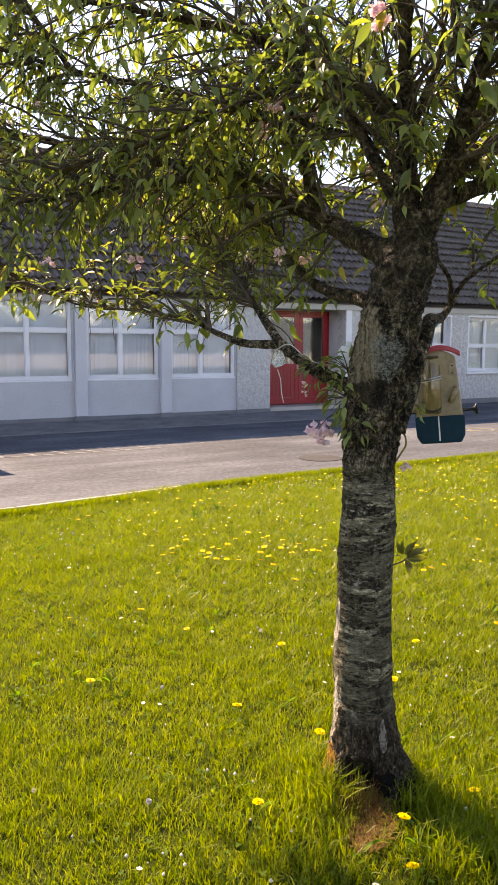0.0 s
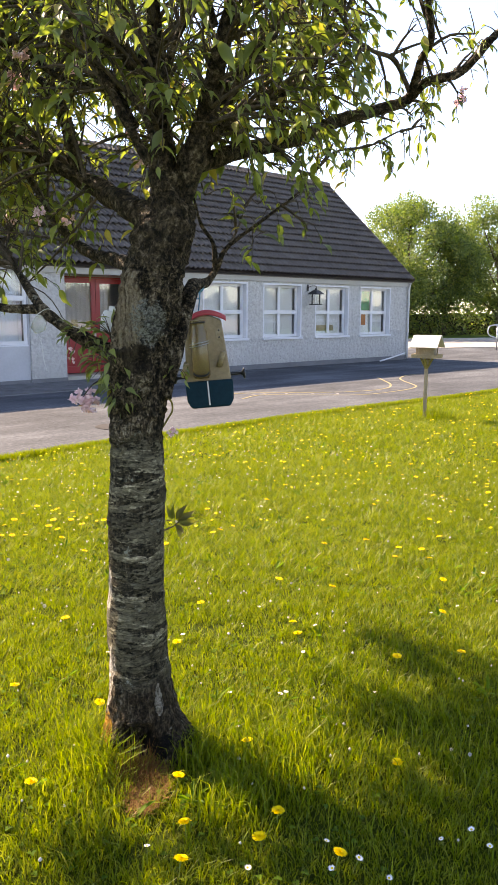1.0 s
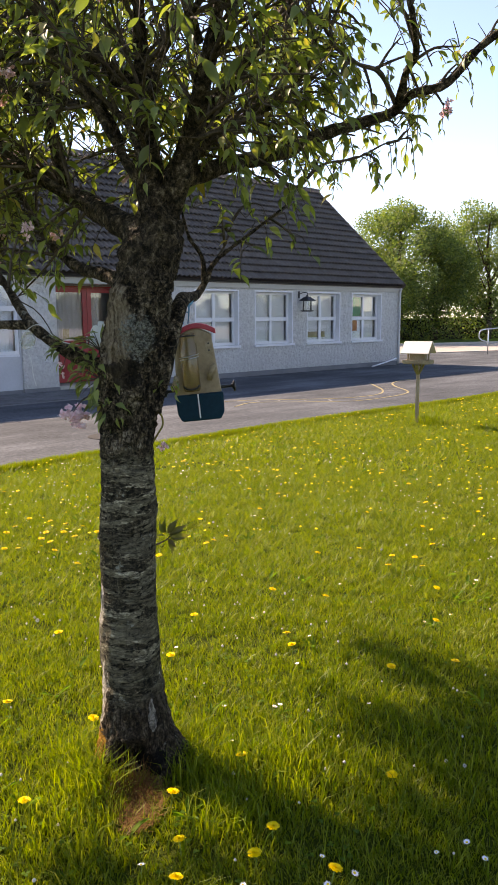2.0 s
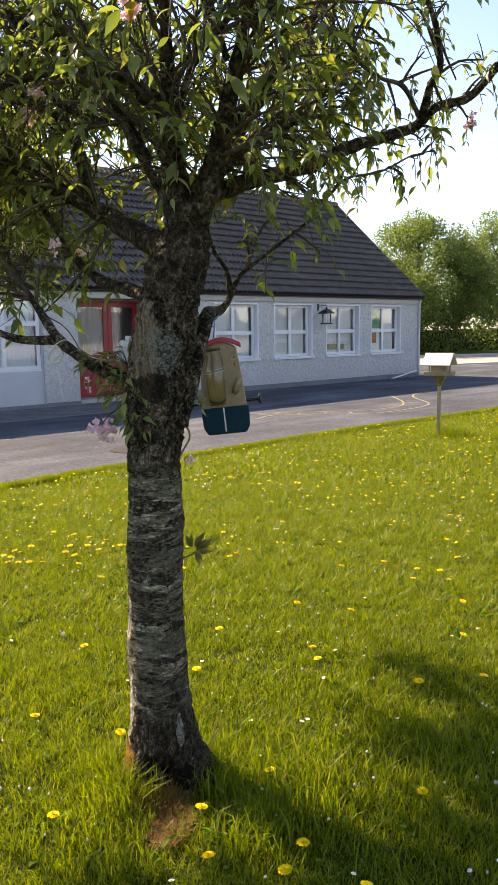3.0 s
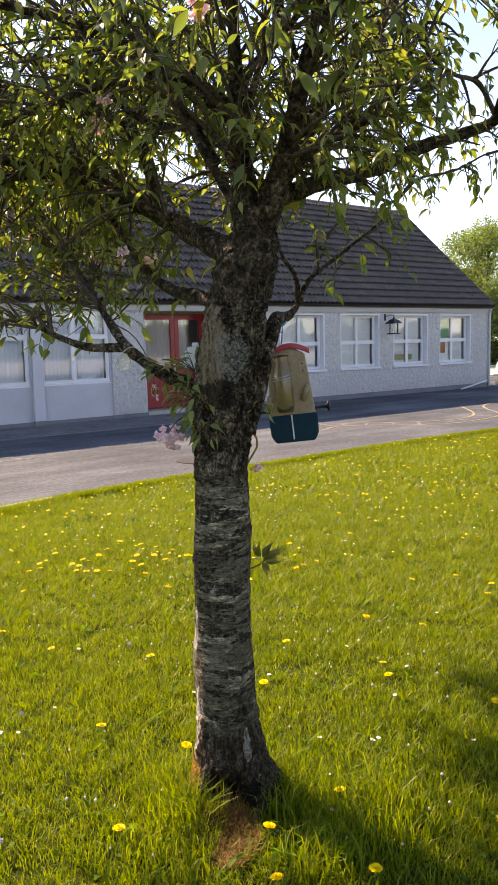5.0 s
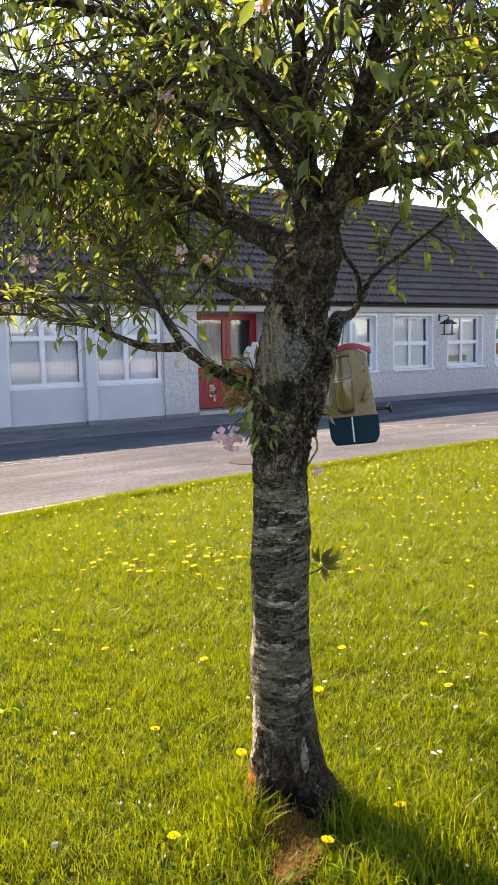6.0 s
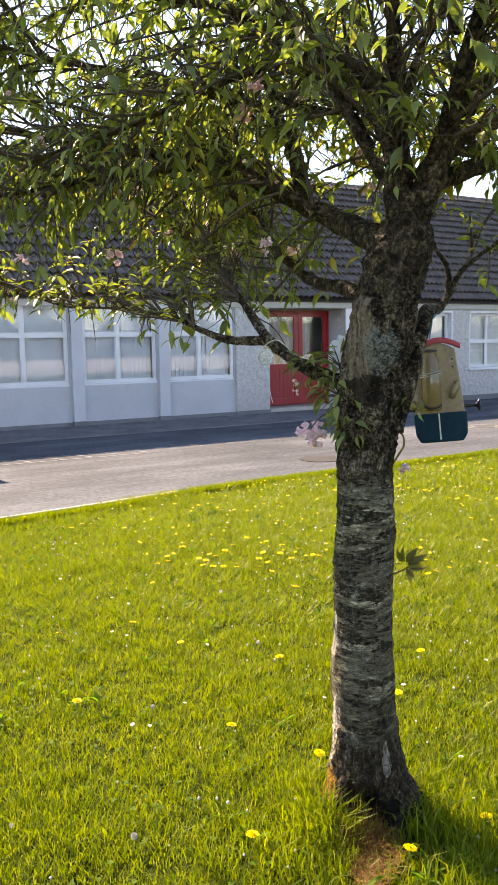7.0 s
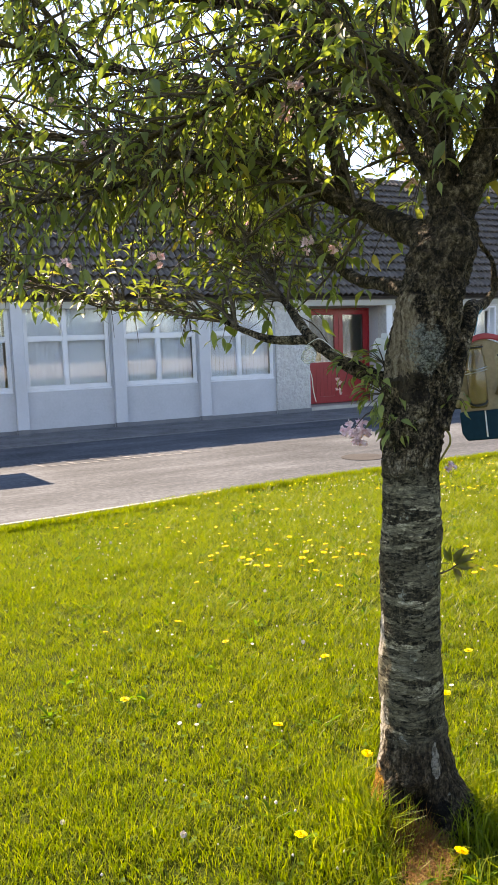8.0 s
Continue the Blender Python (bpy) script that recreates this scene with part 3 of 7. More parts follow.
# roof: boarding, tiles, ridge, fascia, gutter
slope = Vector((0, RIDGE_Y - (FY - 0.10), RIDGE_Z - 2.50))
run, up_dir = slope.length, slope.normalized()
out_dir = Vector((0, -up_dir.z, up_dir.y))
roof = thing("roof", (0, RIDGE_Y, RIDGE_Z), "pitched roof of dark brown concrete tiles", "roof", "", "structure")
deck = bmesh.new()
for s, y_e in ((-1, FY - 0.08), (1, YB + 0.08)):
    pts = [(X0 - 0.1, y_e, 2.47), (X1 + 0.05, y_e, 2.47), (X1 + 0.05, RIDGE_Y, RIDGE_Z - 0.045), (X0 - 0.1, RIDGE_Y, RIDGE_Z - 0.045)]
    lo = [deck.verts.new(p) for p in pts]
    hi = [deck.verts.new((p[0], p[1], p[2] - 0.04)) for p in pts]
    deck.faces.new(lo if s < 0 else lo[::-1])
    deck.faces.new(hi[::-1] if s < 0 else hi)
    for i in range(4):
        j = (i + 1) % 4
        deck.faces.new((lo[i], hi[i], hi[j], lo[j]))
bmesh.ops.recalc_face_normals(deck, faces=deck.faces)
part("roof_boarding", deck, GUTTER, roof)
verge_a, verge_b = Vector((X1 + 0.055, FY - 0.11, 2.49)), Vector((X1 + 0.055, RIDGE_Y, RIDGE_Z - 0.01))
verge = turned_box(Matrix.Translation((verge_a + verge_b) / 2 + out_dir * 0.02) @ Matrix(((1, 0, 0), (0, up_dir.y, -up_dir.z), (0, up_dir.z, up_dir.y))).to_4x4(), 0.05, (verge_b - verge_a).length, 0.12, 0.006)
part("verge", verge, TILE, roof)
back_slope = bmesh.new()
pts = [(X0 - 0.1, YB + 0.1, 2.50), (X1 + 0.05, YB + 0.1, 2.50), (X1 + 0.05, RIDGE_Y, RIDGE_Z), (X0 - 0.1, RIDGE_Y, RIDGE_Z)]
back_slope.faces.new([back_slope.verts.new(p) for p in pts][::-1])
part("rear_slope", back_slope, TILE, roof)

GAUGE, WIDE = run / 17, 0.30


def tile_shape():
    """One double-roll tile in its own frame: x across, y up the slope, z out of it."""
    n, verts, faces = 12, [], []
    for y, lift in ((-0.015, 0.060), (GAUGE + 0.04, -0.004)):
        for i in range(n + 1):
            u = i / n
            w = math.cos(u * 4 * math.pi)
            verts.append((u * WIDE, y, lift + 0.058 * (0.5 - 0.5 * w) ** 0.7))
    for i in range(n + 1):
        verts.append((verts[i][0], verts[i][1] + 0.006, verts[i][2] - 0.020))
    for i in range(n):
        faces.append((i, i + 1, n + 2 + i, n + 1 + i))
        faces.append((2 * n + 2 + i, 2 * n + 3 + i, i + 1, i))
    return verts, faces


tv, tf = tile_shape()
TILE_MESH = from_arrays("tile", tv, tf, TILE)
tile_frame = Matrix(((1, 0, 0), (0, up_dir.y, -up_dir.z), (0, up_dir.z, up_dir.y))).to_4x4()
rest_v, rest_f, cols = [], [], int((X1 + 0.06 - (X0 - 0.1)) / WIDE)
flat = [(c, r) for r in range(17) for c in range(cols)]
near_tiles = []
for c, r in flat:
    x = X1 + 0.06 - (cols - c) * WIDE
    org = Vector((x, FY - 0.10, 2.50)) + up_dir * (r * GAUGE) + out_dir * 0.004
    jig = Matrix.Translation(org + out_dir * random.uniform(-0.002, 0.003)) @ tile_frame @ Matrix.Rotation(random.uniform(-0.006, 0.006), 4, "Z")
    if r < 6 and 3.0 < x < 17.6 and len(near_tiles) < 294:
        near_tiles.append(jig)
    else:
        k = len(rest_v)
        rest_v += [jig @ Vector(v) for v in tv]
        rest_f += [tuple(i + k for i in f) for f in tf]
tagged(part("tile_field", from_arrays("tile_field", rest_v, rest_f, TILE), None, roof), kind="stuff")
for i in range(62):
    x = X0 - 0.1 + i * 0.455
    rv, rf = sweep([Vector((x, RIDGE_Y, RIDGE_Z - 0.04)), Vector((x + 0.45, RIDGE_Y, RIDGE_Z - 0.04 + random.uniform(-0.004, 0.004)))], [0.115, 0.105], 12)
    part("ridge_tile", from_arrays("ridge_tile", rv, rf, TILE), None, roof)
setting("trim_fascia", box(X0, FY - 0.045, 2.305, X1, FY - 0.015, 2.462, 0.004), FASCIA, "stone-coloured fascia board under the eaves", category="trim")
setting("trim_soffit", box(X0, FY - 0.014, 2.4405, X1, FY + 0.099, 2.4445), FASCIA, "soffit board", category="trim")
gut = bmesh.new()
n = 10
rows = []
for x in (X0, X1 + 0.04):
    rows.append([gut.verts.new((x, FY - 0.095 + 0.042 * math.cos(math.pi + math.pi * i / n), 2.495 + 0.042 * math.sin(math.pi + math.pi * i / n))) for i in range(n + 1)])
for i in range(n):
    gut.faces.new((rows[0][i], rows[0][i + 1], rows[1][i + 1], rows[1][i]))
bmesh.ops.solidify(gut, geom=gut.faces[:], thickness=0.004)
setting("gutter", gut, GUTTER, "dark half-round gutter along the eaves")
rod("downpipe", [(X1 - 0.10, FY - 0.11, 2.42), (X1 - 0.10, FY - 0.06, 2.25), (X1 - 0.10, FY - 0.055, 1.2), (X1 - 0.10, FY - 0.055, 0.02)], 0.034, PIPE, n=14, sides=10)
tagged(bpy.data.objects["downpipe"], "pale downpipe at the corner of the school", "downpipe", "", "structure")


def window(name, x0, x1, z0, z1, y, label, across=0.45, up=0.5, reveal=0.0, sill_out=0.05):
    """A white frame with four lights; y is the outer face of the frame."""
    w = thing(name, ((x0 + x1) / 2, y, z0), label, "window", "", "structure")
    f = bmesh.new()
    t, d = 0.055, 0.07
    for a in ((x0 + 0.002, z0 + 0.002, x0 + t, z1 - 0.002), (x1 - t, z0 + 0.002, x1 - 0.002, z1 - 0.002), (x0 + t, z0 + 0.002, x1 - t, z0 + t), (x0 + t, z1 - t, x1 - t, z1 - 0.002)):
        add_box(f, a[0], y, a[1], a[2], y + d, a[3])
    xm, zm = x0 + (x1 - x0) * across, z0 + (z1 - z0) * up
    part("window_frame", f, WHITE, w)
    part("mullion", box(xm - 0.03, y + 0.004, z0 + t, xm + 0.03, y + d, z1 - t, 0.004), WHITE, w)
    part("transom", box(x0 + t, y + 0.006, zm - 0.03, xm - 0.03, y + d, zm + 0.03), WHITE, w)
    part("transom", box(xm + 0.03, y + 0.006, zm - 0.03, x1 - t, y + d, zm + 0.03), WHITE, w)
    for a, b in ((x0 + t, xm - 0.03), (xm + 0.03, x1 - t)):
        for c, e in ((z0 + t, zm - 0.03), (zm + 0.03, z1 - t)):
            s = bmesh.new()
            q = 0.022
            for g in ((a, c, a + q, e), (b - q, c, b, e), (a + q, c, b - q, c + q), (a + q, e - q, b - q, e)):
                add_box(s, g[0] + 0.001, y + 0.012, g[1] + 0.001, g[2] - 0.001, y + 0.0285, g[3] - 0.001)
            sash = part("sash", s, WHITE, w)
            p = part("pane", box(a + 0.001, y + 0.03, c + 0.001, b - 0.001, y + 0.036, e - 0.001), GLASS, sash)
            p.visible_shadow = False
    if reveal:
        r = bmesh.new()
        y0 = y - reveal
        k = 0.035
        add_box(r, x0 - k, y0 - 0.008, z0, x0 + 0.004, y0 - 0.001, z1 + k)
        add_box(r, x1 - 0.004, y0 - 0.008, z0, x1 + k, y0 - 0.001, z1 + k)
        add_box(r, x0 + 0.004, y0 - 0.008, z1 - 0.004, x1 - 0.004, y0 - 0.001, z1 + k)
        add_box(r, x0 + 0.0005, y0 - 0.001, z0, x0 + 0.006, y - 0.001, z1)
        add_box(r, x1 - 0.006, y0 - 0.001, z0, x1 - 0.0005, y - 0.001, z1)
        add_box(r, x0 + 0.006, y0 - 0.001, z1 - 0.006, x1 - 0.006, y - 0.001, z1 - 0.0005)
        part("painted_surround", r, SILL, w)
    part("window_sill", box(x0 - 0.06 * bool(reveal), y - reveal - sill_out, z0 - (0.06 if reveal else 0.035), x1 + 0.06 * bool(reveal), y - 0.001, z0 - 0.001, 0.008), SILL, w)
    return w


def blind(x0, x1, z0, z1, y, turn, drop=0.0):
    b = thing("vertical_blind", ((x0 + x1) / 2, y, z1), "pale fabric vertical blind hanging inside a window", "blind", "blinds in the windows")
    part("headrail", box(x0, y - 0.02, z1 - 0.035, x1, y + 0.02, z1, 0.004), WHITE, b)
    x = x0 + 0.06
    while x < x1 - 0.05:
        m = Matrix.Translation((x, y, (z0 + z1 - 0.036) / 2 + drop / 2)) @ Matrix.Rotation(radians(turn + random.uniform(-5, 5)), 4, "Z")
        part("slat", turned_box(m, 0.089, 0.0016, z1 - z0 - 0.04 - drop), BLIND, b)
        x += 0.0886
    return b


for i, (a, b) in enumerate(LEFT_WIN):
    window("window_%d" % (i + 1), a, b, *LZ, FY + 0.07, "white four-light classroom window with pale blinds", 0.47, 0.60, 0.0, 0.03)
    blind(a + 0.03, b - 0.03, LZ[0] + 0.03, LZ[1] - 0.03, FY + 0.20, 7)
for i, (a, b) in enumerate(RIGHT_WIN):
    window("window_%d" % (i + 8), a, b, *RZ, FY + 0.14, "white four-light window set back in a roughcast wall", 0.50, 0.48, 0.139, 0.06)
    xm = a + (b - a) * 0.50
    rb = thing("roller_blind", (xm, FY + 0.27, RZ[1]), "pale roller blind half drawn inside a window", "blind", "roller blinds")
    part("blind_cloth", box(xm + 0.01, FY + 0.238, RZ[0] + (0.02, 0.02, 0.03, 0.03)[i], b - 0.10, FY + 0.241, RZ[1] - 0.06), NETTING, rb)
    part("blind_cloth", box(a + 0.03, FY + 0.238, RZ[0] + (0.05, 0.04, 0.03, 0.04)[i], xm - 0.01, FY + 0.241, RZ[1] - 0.06), NETTING, rb)
    part("blind_roller", box(a + 0.02, FY + 0.225, RZ[1] - 0.055, b - 0.02, FY + 0.26, RZ[1] - 0.01, 0.006), WHITE, rb)
    if i:
        items = thing("window_stand", (xm, FY + 0.225, RZ[0]), "white painted stand with boxes on an inner window sill", "stand", "stands in the windows")
        y0, y1, z = FY + 0.214, FY + 0.234, RZ[0]
        part("stand_rail", box(a + 0.07, y0, z + 0.38, xm + (0.0, 0.0, 0.50, 0.56)[i], y1, z + 0.47, 0.004), WHITE, items)
        part("stand_rail", box(a + 0.07, y0, z + 0.06, xm - 0.06, y1, z + 0.13, 0.004), WHITE, items)
        for x in (a + 0.10, xm - 0.12):
            part("stand_leg", box(x, y0 + 0.004, z + 0.001, x + 0.05, y1 - 0.004, z + (0.66, 0.66, 0.38, 0.38)[i], 0.003), WHITE, items)
        if i == 2:
            part("box", box(a + 0.2, y0 + 0.002, z + 0.14, xm + 0.30, y1 - 0.002, z + 0.30, 0.004), TABLE_WOOD, items, "tan cardboard box")
    shelf = thing("window_shelf", (xm, FY + 0.6, RZ[0] + 0.1), "white shelf with papers behind a window", "shelf", "shelves behind the windows")
    part("shelf_board", box(a + 0.02, FY + 0.45, RZ[0] + 0.02, b - 0.02, FY + 0.8, RZ[0] + 0.05, 0.004), WHITE, shelf)
    for k in range(3):
        part("paper_tray", box(a + 0.06 + 0.42 * k, FY + 0.48, RZ[0] + 0.051, a + 0.38 + 0.42 * k, FY + 0.76, RZ[0] + 0.17 + 0.12 * ((i + k) % 3), 0.006), ORANGE_CARD if (i, k) == (2, 1) else PAPER, shelf)
    part("shelf_side", box(a + 0.02, FY + 0.45, 0.012, a + 0.04, FY + 0.8, RZ[0] + 0.019), WHITE, shelf)
    part("shelf_side", box(b - 0.04, FY + 0.45, 0.012, b - 0.02, FY + 0.8, RZ[0] + 0.019), WHITE, shelf)


def door_leaf(name, x0, x1, label):
    y = DOOR_Y
    d = thing(name, ((x0 + x1) / 2, y, 0.04), label, "door", "", "structure")
    f = bmesh.new()
    add_box(f, x0, y, 0.12, x0 + 0.11, y + 0.05, 2.245)
    add_box(f, x1 - 0.11, y, 0.12, x1, y + 0.05, 2.245)
    add_box(f, x0 + 0.11, y, 2.135, x1 - 0.11, y + 0.05, 2.245)
    add_box(f, x0 + 0.11, y, 0.94, x1 - 0.11, y + 0.05, 1.06)
    add_box(f, x0 + 0.11, y, 0.12, x1 - 0.11, y + 0.05, 0.27)
    part("door_frame", f, RED, d)
    k = int((x1 - x0 - 0.22) / 0.09)
    w = (x1 - x0 - 0.22) / k
    for i in range(k):
        part("door_board", box(x0 + 0.11 + i * w + 0.002, y + 0.012, 0.27, x0 + 0.11 + (i + 1) * w - 0.002, y + 0.04, 0.94, 0.003), RED, d)
    p = part("pane", box(x0 + 0.111, y + 0.02, 1.061, x1 - 0.111, y + 0.026, 2.134), GLASS, d)
    p.visible_shadow = False
    return d


left_leaf = door_leaf("door_1", 9.56, 10.49, "red double door leaf with a glazed upper half")
door_leaf("door_2", 10.50, 11.29, "red double door leaf with a glazed upper half")
part("door_handle", box(10.43, DOOR_Y - 0.05, 0.93, 10.46, DOOR_Y - 0.001, 1.15, 0.008), GALV, left_leaf)
jamb = bmesh.new()
add_box(jamb, 9.425, DOOR_Y - 0.02, 0.0, 9.555, DOOR_Y + 0.06, 2.275)
add_box(jamb, 11.295, DOOR_Y - 0.02, 0.0, 11.336, DOOR_Y + 0.06, 2.275)
add_box(jamb, 9.556, DOOR_Y - 0.02, 2.25, 11.294, DOOR_Y + 0.06, 2.275)
setting("door_frame_outer", jamb, RED, "red painted door frame", category="trim")
tagged(part("poster", box(9.86, DOOR_Y + 0.03, 1.09, 10.02, DOOR_Y + 0.033, 1.32), YELLOW_PAINT), "small yellow notice behind the door glass", "notice")

card = thing("green_poster", (19.6, FY + 0.22, 1.55), "green card poster taped inside the window glass", "poster")
part("poster_sheet", box(19.49, FY + 0.207, 1.57, 20.07, FY + 0.210, 2.13), GREEN_CARD, card)
card = thing("orange_poster", (19.5, FY + 0.22, 0.9), "orange and white card poster taped inside the window", "poster")
part("poster_sheet", box(19.56, FY + 0.205, 1.12, 19.90, FY + 0.2075, 1.44), ORANGE_CARD, card)
part("poster_margin", box(19.49, FY + 0.209, 0.90, 20.05, FY + 0.212, 1.48), PAPER, card)

net = thing("net_curtain", (10.0, DOOR_Y + 0.08, 1.0), "pale net curtain behind the door glass", "curtain")
cv, cf = [], []
for i in range(61):
    x = 9.66 + 0.0245 * i
    for z in (1.02, 2.18):
        cv.append((x, DOOR_Y + 0.10 + 0.014 * math.sin(i * 1.25), z))
for i in range(60):
    if i < 32 or 36 < i < 50:
        cf.append((2 * i, 2 * i + 2, 2 * i + 3, 2 * i + 1))
part("curtain_cloth", from_arrays("curtain_cloth", cv, cf, CURTAIN, True), None, net)
part("curtain_rail", box(9.6, DOOR_Y + 0.085, 2.18, 11.26, DOOR_Y + 0.115, 2.20, 0.004), WHITE, net)


# ---- the cherry tree ----
TREE = Vector((2.10, 3.30, 0.0))
tree = thing("cherry_tree", (TREE.x, TREE.y, -0.05), "old cherry tree with banded grey bark, fresh leaves and pink blossom", "tree")
axis = [(1.98, 3.15, -0.10), (1.985, 3.155, 0.05), (2.01, 3.185, 0.35), (2.065, 3.245, 0.9), (2.101, 3.285, 1.18), (2.104, 3.267, 1.40), (2.125, 3.246, 1.56), (2.158, 3.226, 1.72), (2.192, 3.203, 1.90), (2.20, 3.18, 2.02)]
girth = [(-0.10, 0.165), (-0.03, 0.148), (0.04, 0.131), (0.12, 0.118), (0.22, 0.110), (0.35, 0.109), (0.60, 0.104), (0.90, 0.101), (1.18, 0.101), (1.36, 0.106), (1.52, 0.112), (1.66, 0.114), (1.78, 0.110), (1.88, 0.098), (1.96, 0.075), (2.04, 0.05)]
pts = spline(axis, 260)
zz, rr = [g[0] for g in girth], [g[1] for g in girth]
SIDES = 96
tv2, tf2 = [], []
for i, p in enumerate(pts):
    r0 = float(np.interp(p.z, zz, rr))
    foot = max(0.0, 0.32 - p.z) / 0.32
    old = min(1.0, max(0.0, (p.z - 1.02) / 0.15))
    for k in range(SIDES):
        t = 2 * math.pi * k / SIDES
        w = Vector((math.cos(t), math.sin(t), 0))
        r = r0 * (1 + 0.05 * math.sin(2 * t + 0.7) + foot * foot * (0.62 * max(0, math.cos(t + 0.70)) ** 3 + 0.22 * max(0, math.cos(t + 2.0)) ** 4 + 0.16 * max(0, math.cos(t - 1.6)) ** 4) - foot * 0.05)
        q = p + w * r
        r += 0.012 * noise.noise(q * 5) + 0.004 * noise.noise(Vector((q.x * 9, q.y * 9, q.z * 55)))
        r += (0.004 + 0.012 * old + 0.010 * foot) * noise.fractal(Vector((q.x * 22, q.y * 22, q.z * (9 if foot > 0.2 else 14))), 0.6, 2.2, 4)
        r += 0.0022 * noise.noise(Vector((q.x * 12, q.y * 12, q.z * 130))) + 0.0016 * noise.noise(q * 90)
        dip = math.cos(t - 4.05)
        r -= 0.095 * min(1.0, max(0.0, (dip - 0.86) / 0.08)) * max(0.0, min(1.0, (0.105 - p.z) / 0.05))
        tv2.append(p + w * r)
for i in range(len(pts) - 1):
    for k in range(SIDES):
        j = (k + 1) % SIDES
        tf2.append((i * SIDES + k, i * SIDES + j, (i + 1) * SIDES + j, (i + 1) * SIDES + k))
tf2.append(tuple((len(pts) - 1) * SIDES + k for k in range(SIDES)))
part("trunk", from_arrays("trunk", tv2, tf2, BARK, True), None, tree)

O = Vector((0.03, 0.05, 0))
